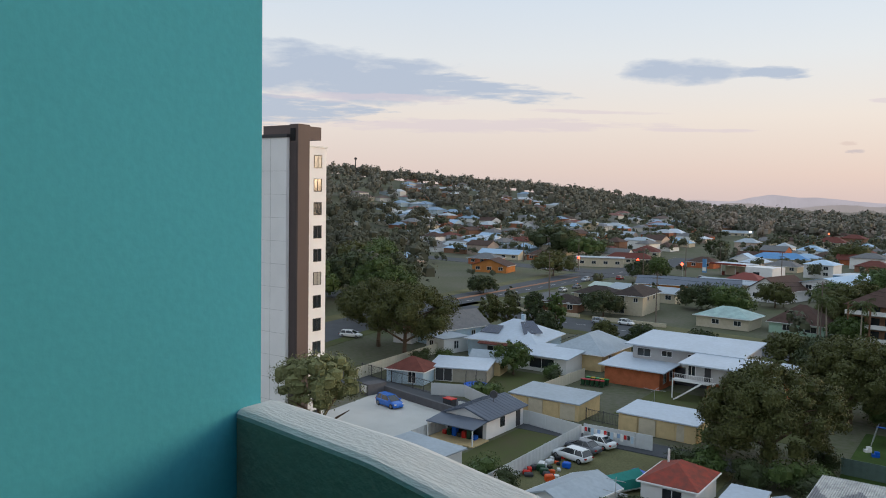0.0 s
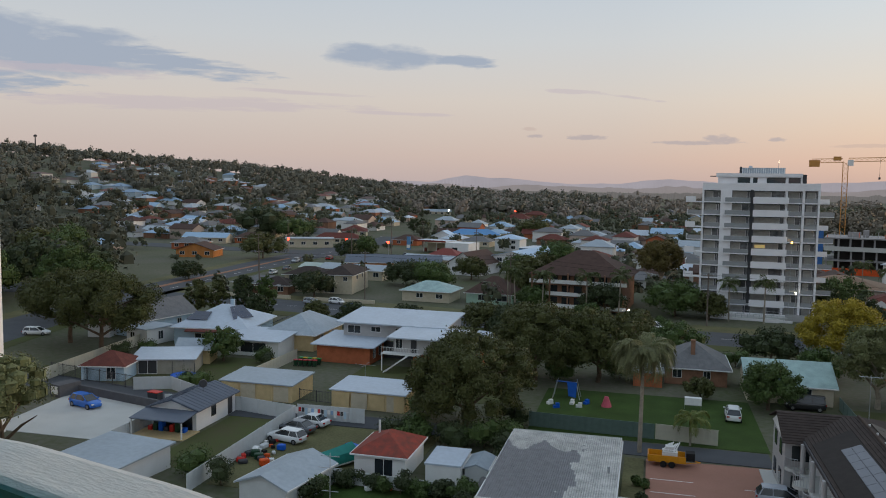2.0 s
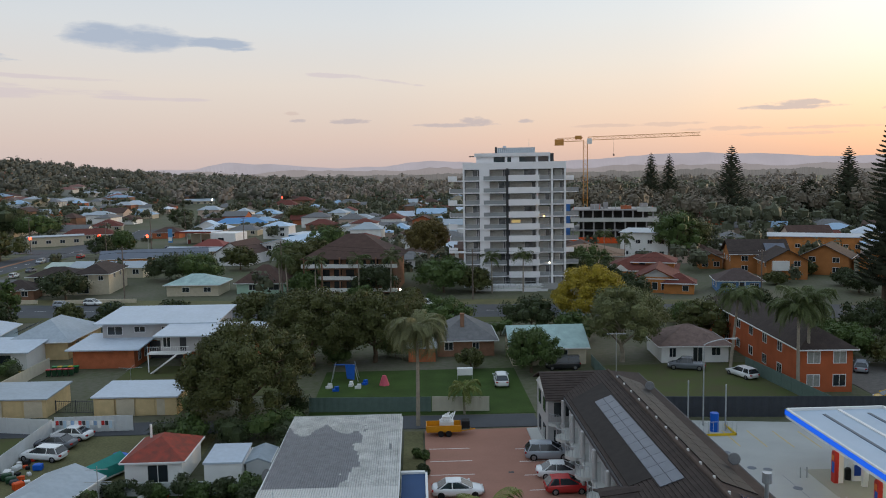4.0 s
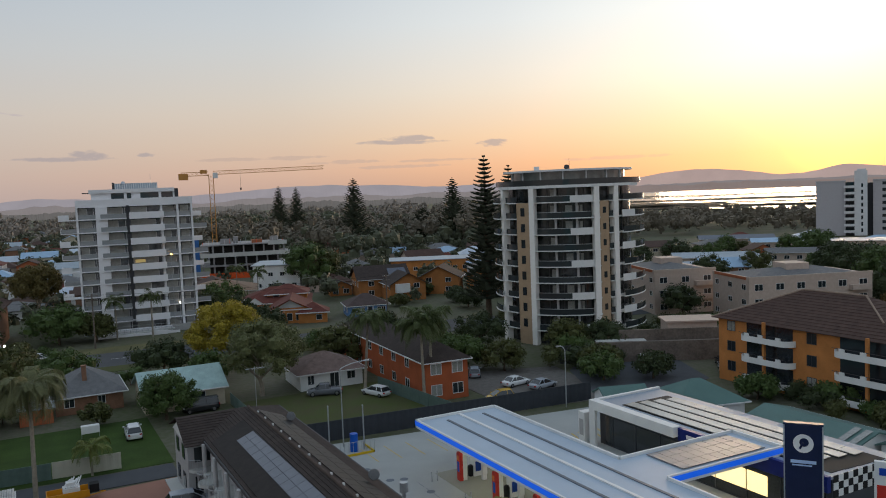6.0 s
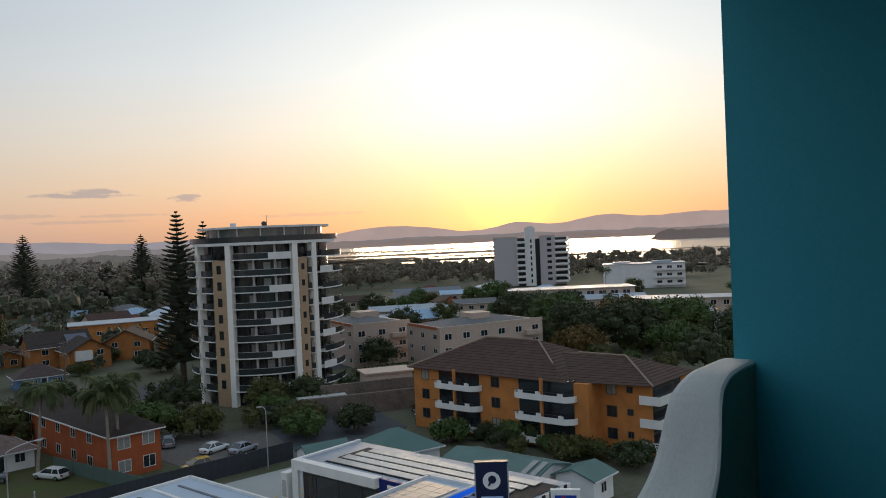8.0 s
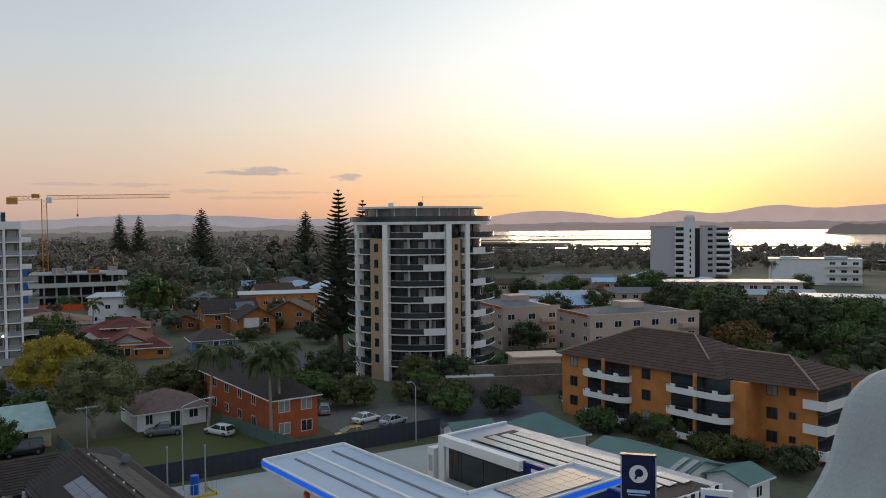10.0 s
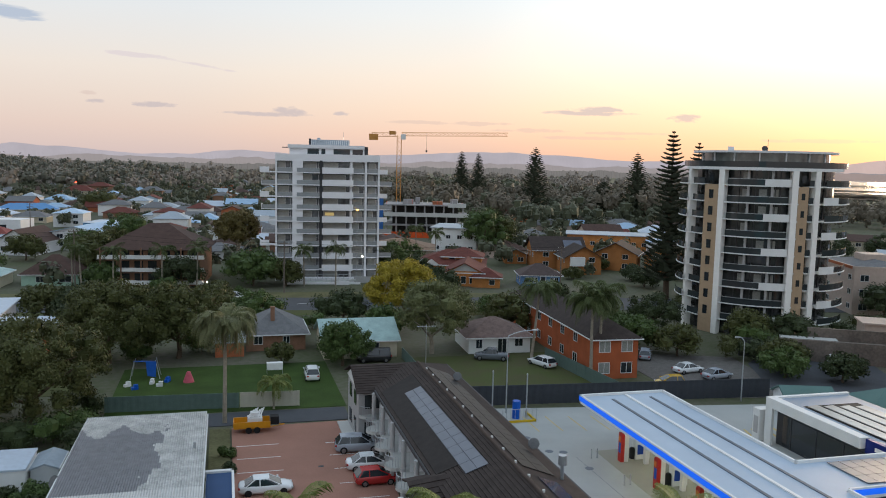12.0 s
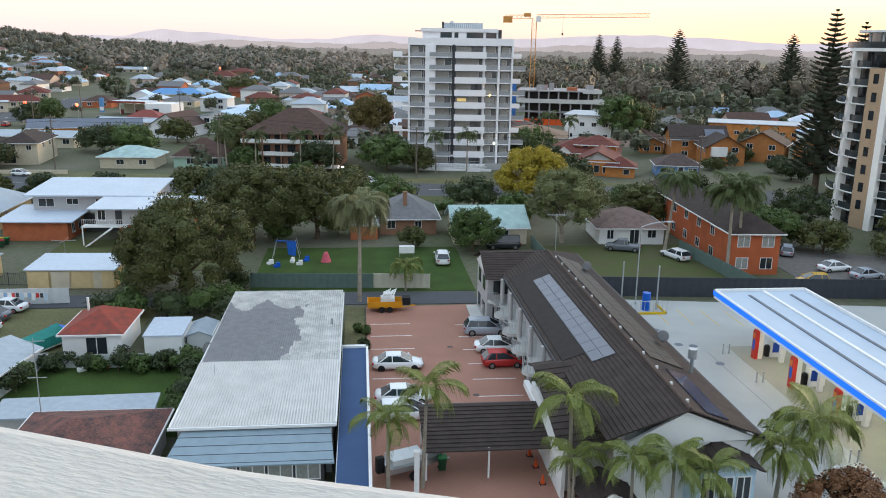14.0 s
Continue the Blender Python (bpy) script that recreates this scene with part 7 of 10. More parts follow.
def orange_flats():
    e = thing("orange_apartment_building", "orange brick walk-up flats with white curved balconies", "apartment building", 96.0, 64.5)
    part("wall", box((-8, 8, -11.5, 18.5, 0, 8.9), (-4.8, 6.5, -18.5, -11.5, 0, 8.85)), ORANGEB, e)
    ez, rz = 8.9, 12.8
    tile_roof(e, BROWNTILE, (-8.7, 19.2, ez), (-8.7, -8.6, ez), (0, 1.2, rz), (0, 10.5, rz), 14)
    tile_roof(e, BROWNTILE, (8.7, -8.6, ez), (8.7, 19.2, ez), (0, 10.5, rz), (0, 1.2, rz), 14)
    tile_roof(e, BROWNTILE, (-8.7, -8.6, ez), (8.7, -8.6, ez), (0, 1.2, rz), (0, 1.2, rz), 14)
    tile_roof(e, BROWNTILE, (8.7, 19.2, ez), (-8.7, 19.2, ez), (0, 10.5, rz), (0, 10.5, rz), 14)
    wz = rz - 1.5
    tile_roof(e, BROWNTILE, (-8.6, -3, ez - 0.01), (-5.8, -19.3, ez - 0.01), (0.8, -12.2, wz), (0.8, -3, wz), 12)
    tile_roof(e, BROWNTILE, (-5.8, -19.3, ez), (7.2, -19.3, ez), (0.8, -12.2, wz), (0.8, -12.2, wz), 12)
    tile_roof(e, BROWNTILE, (7.2, -19.3, ez), (7.2, -3, ez), (0.8, -3, wz), (0.8, -12.2, wz), 12)
    caps = bmesh.new()
    for p, q in (((-5.2, -4.6, ez + 1.6), (0, 1.2, rz)), ((-8.7, 19.2, ez), (0, 10.5, rz)), ((0, 1.2, rz), (0, 10.5, rz)), ((-5.8, -19.3, ez), (0.8, -12.2, wz)), ((0.8, -5, wz), (0.8, -12.2, wz))):
        tube(caps, Vector(p) + Vector((0, 0, 0.08)), Vector(q) + Vector((0, 0, 0.08)), 0.13)
    part("ridge_tiles", caps, mat("pale_ridge_tiles", (0.30, 0.22, 0.17), 0.8, var=0.2), e)
    for lvl in range(3):
        z = 0.6 + 2.85 * lvl + 0.35
        for y0, y1, xx in ((5.5, 14.0, -8), (-9.9, -0.3, -8)):
            part("recess", box((xx - 0.02, xx + 1.2, y0 + 0.5, y1 - 0.5, z + 0.1, z + 2.4)), GLASS, e)
            line = [(xx - 1.45 * math.sin(radians(a)), y0 + 0.1 + 1.45 * (1 - math.cos(radians(a)))) for a in range(0, 91, 15)]
            line += [(u, y0 + y1 - v) for u, v in line[::-1]]
            part("balcony_floor", prism(bmesh.new(), line, z - 0.15, z + 0.05), WHITE, e)
            part("balcony", ribbon(line, 0.12, z - 0.16, z + 0.62), WHITE, e, "curved white balcony front")
            for yy in (y0 + 1.7, (y0 + y1) / 2 + 0.3, y1 - 1.7):
                part("balcony_post", box((xx - 1.5, xx - 1.3, yy - 0.35, yy + 0.35, z - 0.1, z + 1.0)), WHITE, e)
            part("balcony_rail", box((xx - 1.46, xx - 1.42, y0 + 0.4, y1 - 0.4, z + 0.95, z + 1.02)), FRAMED, e)
            part("balcony_pier", box((xx - 1.2, xx - 0.9, (y0 + y1) / 2 - 0.2, (y0 + y1) / 2 + 0.2, z, z + 2.7)), ORANGEB, e)
        for yy in (16.2, 3.2):
            window(e, "W", -yy, z + 1.3, 1.3, 1.3, (8, 0), FRAMED, CURTAIN if (lvl + int(yy)) % 3 == 0 else GLASS)
        window(e, "W", 13.0, z + 1.3, 1.3, 1.3, (4.8, 0), FRAMED, CURTAIN if lvl == 2 else GLASS)
        window(e, "W", 15.6, z + 1.4, 0.7, 0.7, (4.8, 0), FRAMED)
        part("end_balcony", box((-5.4, 4.4, -19.9, -18.5, z - 0.15, z + 0.05), (-5.4, 4.4, -20.0, -19.88, z - 0.15, z + 0.95), (-5.5, -5.38, -19.9, -17.2, z - 0.15, z + 0.95)), WHITE, e)
        part("end_recess", box((-4.4, 3.6, -18.53, -18.5, z + 0.1, z + 2.4)), GLASS, e)


orange_flats()

# ---- beige flats beyond ----
def beige_block(x, y, w, d, h, rz, label):
    e = thing("beige_flats", label, "flats", x, y, 0, rz, "beige flats")
    part("wall", box((-w / 2, w / 2, -d / 2, d / 2, 0, h)), BEIGE, e)
    part("roof", roof_mesh("hip", w - 1.5, d - 1.5, h, 1.3, 0.1, "x" if w > d else "y"), GREYTILE, e)
    part("parapet", box((-w / 2 - 0.05, w / 2 + 0.05, -d / 2 - 0.05, -d / 2 + 0.25, h, h + 0.5), (-w / 2 - 0.05, -w / 2 + 0.25, -d / 2, d / 2, h, h + 0.5)), BEIGE, e)
    part("tile_band", box((-w / 2 - 0.12, -w / 2 - 0.05, -d / 2 + 1, d / 2 - 1, h - 0.1, h + 0.45)), mat("terracotta_band", (0.42, 0.13, 0.06), 0.8), e)
    for lvl in range(int(h / 2.9)):
        z = 1.6 + 2.9 * lvl
        for u in np.linspace(-d / 2 + 2, d / 2 - 2, int(d / 4.2)):
            window(e, "W", u, z, 1.5, 1.0, (w / 2, d / 2), FRAMEW)
        for u in np.linspace(-w / 2 + 2, w / 2 - 2, int(w / 4.2)):
            window(e, "S", u, z, 1.6, 1.2, (w / 2, d / 2), FRAMEW)
        part("balcony", box((w / 2 - 5, w / 2 - 1, -d / 2 - 1.2, -d / 2, z - 1.4, z - 0.4)), BEIGE, e)
    part("stair_head", box((-2, 3, -2, 3, h, h + 2.2)), BEIGE, e)


beige_block(130.5, 138.5, 14, 20, 9.2, -20, "beige rendered walk-up flats with a terracotta band")
beige_block(139.0, 112.0, 26, 15, 9.0, -20, "beige rendered flats with a flat grey roof")
# green-roofed buildings by the station
gl = house("long low building with a green metal roof", 71.6, 54.4, 6.8, 12.6, 2.9, WHITE, GREENROOF, "gable", 0.9, 0.4, "y", 0, [("W", -3, 1.5, 1.6, 1.2)], name="low_building", cat="building")
for v in (-4.4, -5.6):
    part("skylight", slab(bmesh.new(), [(-3.4, v, 3.0), (-3.4, v - 0.7, 3.0), (-0.3, v - 0.7, 3.84), (-0.3, v, 3.84)], 0.04), CURTAIN, gl, "pale skylight sheet")
house("white low wing with a green metal roof", 73.6, 45.2, 4.0, 4.6, 2.8, WHITE, GREENROOF, "gable", 0.8, 0.4, "x", 0, [("S", 0, 1.5, 1.0, 1.0)], name="low_building", cat="building")
house("small cottage with a grey-green hip roof", 71.6, 71.4, 8.6, 7.4, 2.6, OFFWHITE, GREENROOF, "hip", 2.0, 0.5, "x", -15, [("S", 1, 1.4, 1.2, 1.0)], name="cottage", cat="house")
house("little shed with a dark green gable roof", 66.2, 78.6, 5.6, 4.4, 2.1, OFFWHITE, GREENROOF, "gable", 1.0, 0.3, "x", -18, name="shed", cat="shed")
e = thing("retaining_wall", "stepped concrete wall below the curved tower", "wall", 88, 98, 0, -30)
part("block", box((-10, 14, -0.4, 0.4, 0, 3.2), (-4, 14, 2.5, 3.0, 0, 4.6)), mat("stained_sandstone_block", (0.17, 0.14, 0.12), 0.9, var=0.35, scale=0.6, fine=3), e)
part("planter", box((-8, 0, 0.4, 2.5, 2.6, 3.2)), CONCRETE, e)
part("garage_door", box((-14, -10, -0.2, 0.4, 0, 2.8)), FRAMED, e)
part("cabin", box((4, 12, 3.0, 8, 3.0, 5.6), (3.6, 12.4, 2.6, 8.4, 5.6, 5.85)), BEIGE, e)

# ---- the yard, sheds and garages to the west ----
house("pale yellow garage row with a white skillion roof", -48.9, 97.2, 10.2, 6.4, 2.35, PALEYEL, PALEROOF, "skillion", 0.3, 0.25, "x", -1, name="garage_row", cat="garage", group="garage rows")
house("pale yellow garage row with a white skillion roof", -33.4, 96.8, 9.8, 6.0, 2.35, PALEYEL, WHITEROOF, "skillion", 0.3, 0.25, "x", -2, name="garage_row", cat="garage", group="garage rows")
for gx, gy in ((-48.9, 93.95), (-33.4, 93.72)):
    for k in range(4):
        tagged(part("garage_door", box((gx - 4.6 + 2.35 * k, gx - 2.5 + 2.35 * k, gy - 0.06, gy, 0.05, 2.05))if k != 3 else box((gx - 4.6 + 2.35 * k, gx - 2.5 + 2.35 * k, gy - 0.04, gy, 0.05, 2.0)), CREAM if k % 2 else PALEYEL), "cream tilting garage door", "garage door", "garage doors", "structure")


def garden_studio():
    e = thing("garden_studio", "pale weatherboard studio with a dark slate metal roof", "studio", -51.9, 83.2)
    part("wall", box((-2.9, 2.9, -3.4, 5.4, 0, 2.6)), OFFWHITE, e)
    r = bmesh.new()
    slab(r, [(-3.4, -3.8, 2.5), (0, -3.8, 3.6), (0, 5.8, 3.6), (-3.4, 5.8, 2.5)], 0.14)
    slab(r, [(0, -3.8, 3.6), (3.4, -3.8, 2.5), (3.4, 5.8, 2.5), (0, 5.8, 3.6)], 0.14)
    part("roof", r, SLATEROOF, e)
    seams = bmesh.new()
    for y in np.arange(-3.7, 5.8, 0.75):
        for s in (-1, 1):
            tube(seams, (0, y, 3.63), (s * 3.4, y, 2.53), 0.025, 0.025, 4)
    part("roof_seams", seams, SLATEROOF, e)
    g = bmesh.new()
    a = [g.verts.new(p) for p in ((-2.9, -3.4, 2.58), (2.9, -3.4, 2.58), (0, -3.4, 3.45))]
    b = [g.verts.new((v.co.x, v.co.y + 0.2, v.co.z)) for v in a]
    g.faces.new(a), g.faces.new(b)
    part("gable", g, OFFWHITE, e)
    vr = bmesh.new()
    slab(vr, [(-3.4, -6.9, 2.1), (3.3, -6.9, 2.1), (3.3, -3.6, 2.45), (-3.4, -3.6, 2.45)], 0.1)
    part("verandah_roof", vr, SLATEROOF, e)
    for x in (-3.2, 3.1):
        part("verandah_post", box((x - 0.06, x + 0.06, -6.8, -6.68, 0, 2.05)), FRAMEW, e)
    part("deck", box((-3.3, 3.3, -6.9, -3.4, 0, 0.12)), PALEYEL, e)
    part("doorway", box((-2.6, 2.4, -3.46, -3.4, 0.1, 2.2)), GLASS, e)
    window(e, "E", 0.3, 1.5, 0.9, 1.1, (2.9, 0), FRAMED)
    part("door", box((2.9, 2.96, 3.6, 4.6, 0.1, 2.1)), FRAMED, e)
    part("satellite_dish", tube(bmesh.new(), (0.9, 1.4, 4.3), (1.0, 1.2, 4.35), 0.5, 0.42, 14), FRAMED, e)
    part("dish_mast", tube(bmesh.new(), (0.9, 1.4, 3.3), (0.9, 1.4, 4.3), 0.03), FRAMED, e)
    for i in range(7):
        part("stored_box", box((-2.6 + 0.7 * i, -2.1 + 0.7 * i, -4.6, -3.9, 0.12, 0.6 + 0.3 * (i % 3))), (RED, BINGREEN, BLUEBAND, FRAMED)[i % 4], e)


garden_studio()
fence("pale sheet fence round the studio lawn", [(-40.0, 63.5), (-40.3, 87.2), (-48.4, 88.9), (-58, 87.2)], 1.8, FENCEG)
fence("pale sheet fence along the yard", [(-40.3, 88.0), (-31.8, 88.2)], 1.8, FENCEG)
fence("pale sheet fence beside the annex", [(-55.4, 73.6), (-55.6, 88.4)], 1.5, FENCEG)
fence("grey sheet fence at the lane corner", [(-55.5, 91.5), (-62.5, 95.5), (-67, 93.5)], 1.8, FENCEG)
fence("cream sheet fence along the park", [(-81.7, 93.8), (-84.8, 123)], 1.9, FENCEC)
fence("cream fence beside the garages", [(-54.5, 99.5), (-54.2, 118)], 1.7, FENCEC)
bar_fence("black bar fence along the lane", [(-83.5, 97.5), (-67.3, 94.0)], 1.9, FRAMED)
bar_fence("black bar fence beside the garage row", [(-43.5, 95.5), (-38.6, 95.0)], 1.6, FRAMED)
e = thing("retaining_wall", "dark grey low wall round the open car park", "wall", -66, 88.5, 0, -14)
part("block", box((-7, 9.5, -0.2, 0.2, 0, 1.1), (-9, -7, -3, 0.2, 0, 1.6)), mat("charcoal_render", (0.10, 0.10, 0.11), 0.8, var=0.15), e)
part("cabinet", box((-8.6, -7.4, -3.08, -3.0, 0.4, 1.4)), WHITE, e)
car("bright blue station wagon in the open car park", -67.6, 84.8, -15, P_BLUE, "suv", "open car park")
e = thing("skip_bin", "red-lidded grey utility box on the kerb", "utility box", -60.5, 88.9, 0, -10)
part("body", box((-0.8, 0.8, -0.5, 0.5, 0, 1.4)), FENCED, e)
part("lid", box((-0.85, 0.85, -0.55, 0.55, 1.4, 1.5)), RED, e)

car("white old wagon in the worn yard", -37.9, 79.8, 168, P_WHITE, "wagon", "yard cars")
car("dark grey sedan in the worn yard", -38.2, 83.2, 170, P_GREY, "sedan", "yard cars")
car("white sedan by the yard fence", -37.6, 86.0, 166, P_WHITE, "sedan", "yard cars")
JUNK = [RED, CONE, BLACK, BLUEBAND, WHITE, FRAMED, BINGREEN, FENCEG]
rj = np.random.default_rng(11)
for i in range(38):
    x, y = -39.6 + 3.2 * rj.random(), 71.5 + 8 * rj.random()
    if i > 26:
        x, y = -27 + 7 * rj.random(), 68.5 + 3 * rj.random()
    e = thing("yard_clutter", "piece of discarded clutter in the yard", "clutter", x, y, 0.02, 360 * rj.random(), "yard clutter")
    s = 0.2 + 0.3 * rj.random()
    b = box((-s, s, -s * 0.7, s * 0.7, 0, s * (0.8 + rj.random())))
    bmesh.ops.bevel(b, geom=b.edges[:], offset=s * 0.2, segments=1, affect="EDGES")
    part("lump", b, JUNK[i % len(JUNK)], e)
e = thing("clothes_line", "line of coloured washing along the fence", "clothes line", -39.0, 86.4, 0, -4)
part("line", tube(bmesh.new(), (-1, 0, 1.9), (6, 0, 1.9), 0.012, 0.012, 4), WHITE, e)
for i in range(16):
    part("garment", box((-0.9 + 0.42 * i, -0.58 + 0.42 * i, -0.02, 0.02, 1.9 - 0.5 - 0.3 * (i % 3 == 0), 1.9)), (WHITE, P_RED, FRAMED, PALEBLUE, WHITE, BLUEW)[i % 6], e)
rr = house("little white shed with a rusty red hip roof", -24.4, 75.2, 5.2, 6.4, 2.5, WHITE, RUST, "hip", 1.3, 0.3, "y", 0, [("S", 0.4, 1.1, 1.8, 1.7)], name="shed", cat="shed")
part("flue", tube(bmesh.new(), (-1.6, 1.5, 2.8), (-1.6, 1.5, 4.3), 0.12), WHITE, rr)
house("small white metal garden shed", -18.2, 74.6, 3.4, 4.6, 1.95, WHITE, WHITEROOF, "skillion", 0.15, 0.1, name="shed", cat="shed")
house("small pale shed under a flat sheet", -15.2, 75.4, 2.2, 4.0, 1.5, FENCEG, PALEROOF, "gable", 0.4, 0.1, "y", name="shed", cat="shed")
e = thing("tarped_trailer", "green and blue tarpaulin over a parked trailer", "trailer", -29.8, 74.0, 0, 62)
b = bmesh.new()
loft(b, [[(x, -1.1, 0.5), (x, -1.0, 1.4), (x, 0, 1.75 + 0.1 * k), (x, 1.0, 1.4), (x, 1.1, 0.5)] for k, x in enumerate((-2.4, -0.8, 1.0, 2.2))])
part("tarpaulin", b, mat("green_tarp", (0.02, 0.20, 0.17), 0.6, var=0.2), e)
part("blue_end", box((2.2, 2.9, -1.0, 1.0, 0.4, 1.6)), mat("blue_tarp", (0.02, 0.12, 0.50), 0.5), e)
part("tray", box((-2.4, 2.9, -1.0, 1.0, 0.3, 0.5)), WHITE, e)
e = thing("ladder_rack", "pale timber pallet leaning in the yard", "pallet", -27.8, 78.8, 0, 30)
part("slats", box(*[(-1.6, 1.6, 0.25 * k, 0.25 * k + 0.12, 0.5, 0.56) for k in range(5)], (-1.5, -1.4, 0, 1.2, 0.0, 0.5), (1.4, 1.5, 0, 1.2, 0, 0.5)), PALEYEL, e)
house("low shed with a pale grey gable roof", -31.2, 66.0, 5.0, 7.5, 2.2, FENCEG, PALEROOF, "gable", 0.9, 0.3, "y", -10, name="shed", cat="shed")
house("flat carport with a pale grey sheet roof", -49.5, 66.0, 7.6, 7.0, 2.3, OFFWHITE, PALEROOF, "skillion", 0.25, 0.4, "x", -8, name="shed", cat="shed")
house("cottage with a mottled old tiled roof", -18.4, 50.5, 8.6, 9.0, 2.7, GREYW, MOTTLE, "hip", 1.6, 0.5, "x", 0, name="cottage", cat="house")
house("long lean-to with a pale metal roof", -20.5, 56.3, 10.5, 2.2, 2.4, GREYW, PALEROOF, "skillion", 0.3, 0.3, "x", 2, name="lean_to", cat="shed")
fence("white timber fence across the gardens", [(-29.5, 69.8), (-14.0, 69.2)], 1.3, FENCEG)
fence("white side fence of the lawn", [(-29.5, 57), (-29.5, 69.8)], 1.5, FENCEG)

# ---- the big white-roofed house ----
def big_house():
    e = thing("large_brick_house", "large red brick house with white skillion roofs and a balcony", "house", -38.9, 124.8, 0, -2)
    part("brick_wall", box((-11.5, -2.5, -7.5, 2, 0, 2.9), (5.0, 11.5, -8.5, 6, 0, 2.7)), BRICK, e)
    part("upper_wall", box((-9.5, 8.0, -1.5, 8, 2.9, 5.6), (2.0, 11.2, -9, -1.5, 2.7, 5.2)), GREYW, e)
    part("roof", slab(bmesh.new(), [(-10.5, -2.6, 5.7), (8.5, -2.6, 5.7), (8.5, 9, 6.5), (-10.5, 9, 6.5)], 0.2), WHITEROOF, e)
    part("roof", slab(bmesh.new(), [(1.2, -10.0, 5.2), (12.2, -10.0, 5.2), (12.2, -1.8, 5.6), (1.2, -1.8, 5.6)], 0.2), WHITEROOF, e)
    part("roof", slab(bmesh.new(), [(-12.3, -8.3, 2.95), (-1.5, -8.3, 2.95), (-1.5, 1.5, 3.5), (-12.3, 1.5, 3.5)], 0.18), WHITEROOF, e)
    part("roof", slab(bmesh.new(), [(11, -3, 3.4), (15, -3, 3.2), (15, 9, 3.4), (11, 9, 3.6)], 0.18), WHITEROOF, e)
    part("carport_wall", box((14.2, 14.6, -3, 9, 0, 3.2)), BRICK, e)
    part("balcony", box((0.5, 6.5, -10.4, -9, 2.6, 2.8)), WHITE, e)
    rl = bmesh.new()
    for x in np.arange(0.6, 6.5, 0.25):
        tube(rl, (x, -10.35, 2.8), (x, -10.35, 3.7), 0.02, 0.02, 4)
    tube(rl, (0.5, -10.35, 3.7), (6.5, -10.35, 3.7), 0.035, 0.035, 5)
    part("balcony_rail", rl, WHITE, e)
    st = bmesh.new()
    for k in range(13):
        quad_box(st, 4.6 - 0.27 * k, 4.9 - 0.27 * k, -11.4, -10.4, 2.6 - 0.2 * k, 2.66 - 0.2 * k)
    part("stair", st, WHITE, e)
    part("stair_stringer", slab(bmesh.new(), [(5.0, -11.42, 2.8), (5.0, -11.34, 2.8), (1.2, -11.34, 0.2), (1.2, -11.42, 0.2)], 0.2), WHITE, e)
    for u in (0.5, 6.3):
        part("balcony_post", box((u, u + 0.15, -10.35, -10.2, 0, 2.6)), WHITE, e)
    for x, z, w, h in ((-7.6, 4.4, 2.2, 1.2), (-3.8, 4.6, 1.6, 0.8), (0.2, 4.5, 1.2, 0.9)):
        window(e, "S", x, z, w, h, (0, 1.5))
    for x, w in ((2.9, 1.0), (9.0, 1.8)):
        window(e, "S", x, 4.1, w, 1.5, (0, 9))
    window(e, "E", -6.5, 4.0, 1.2, 1.6, (11.2, 0))
    window(e, "E", -3.5, 4.0, 1.2, 1.6, (11.2, 0))
    for y in (-5.5, -3.0):
        window(e, "E", y, 1.6, 1.0, 1.5, (-2.5, 0))
    part("door", box((4.8, 5.7, -9.06, -9.0, 2.8, 4.9)), FRAMED, e)
    part("undercroft", box((-2.4, 5.0, -1.4, -1.3, 0, 2.7)), FRAMED, e)


big_house()
e = thing("rotary_clothesline", "metal rotary clothesline on the lawn", "clothesline", -39.5, 109.5, 0)
b = tube(bmesh.new(), (0, 0, 0), (0, 0, 1.9), 0.04)
for a in range(0, 360, 90):
    tube(b, (0, 0, 1.9), (1.6 * math.cos(radians(a)), 1.6 * math.sin(radians(a)), 2.0), 0.025)
part("frame", b, STEEL, e)
car("silver wagon beside the big house", -31.6, 112.5, 80, P_WHITE, "suv", "big house cars")

# ---- houses to the north-west ----
ha = house("pale blue house with a white hip roof and solar panels", -73.8, 130, 13, 14, 3.4, PALEBLUE, WHITEROOF, "hip", 2.9, 0.6, "x", 8, [("S", -1.5, 1.5, 2.4, 1.2), ("E", 0, 1.7, 1.6, 1.2)], chimney=(1.0, 1.0))
solar_array(ha, (-5.0, -5.4, 4.1), (-1.2, -5.4, 4.1), (-1.2, -3.0, 5.2), (-4.2, -3.0, 5.2), 4, 2, SOLAR)
solar_array(ha, (3.4, -5.0, 4.3), (6.0, -2.0, 4.3), (3.2, 0.2, 6.1), (1.6, -2.0, 6.0), 4, 2, SOLAR)
part("porch_roof", slab(bmesh.new(), [(-4, -8.6, 2.7), (4, -8.6, 2.7), (4, -7.0, 3.2), (-4, -7.0, 3.2)], 0.1), REDTILE, ha)
house("white weatherboard house with a weathered grey roof", -91, 133, 8, 14, 3.2, PALEBLUE, GREYTILE, "gable", 2.6, 0.5, "y", -14, [("S", 0, 1.6, 1.2, 1.2), ("E", -3, 1.6, 1.0, 1.2), ("E", 3, 1.6, 1.0, 1.2)])
house("white flat-roofed house addition", -84.5, 123, 5, 6, 2.7, WHITE, PALEROOF, "flat", 0, 0.3, "x", -14, [("S", -1, 1.4, 1.0, 1.4), ("E", 0, 1.5, 1.0, 1.4)], name="house_wing", cat="house")
hb = house("yellow house with pale grey roof and dark solar panels", -58.5, 130.5, 9, 13, 3.2, PALEYEL, PALEROOF, "hip", 2.4, 0.6, "y", 0, [("E", -3, 1.6, 1.2, 1.2), ("E", 2, 1.6, 1.2, 1.2)])
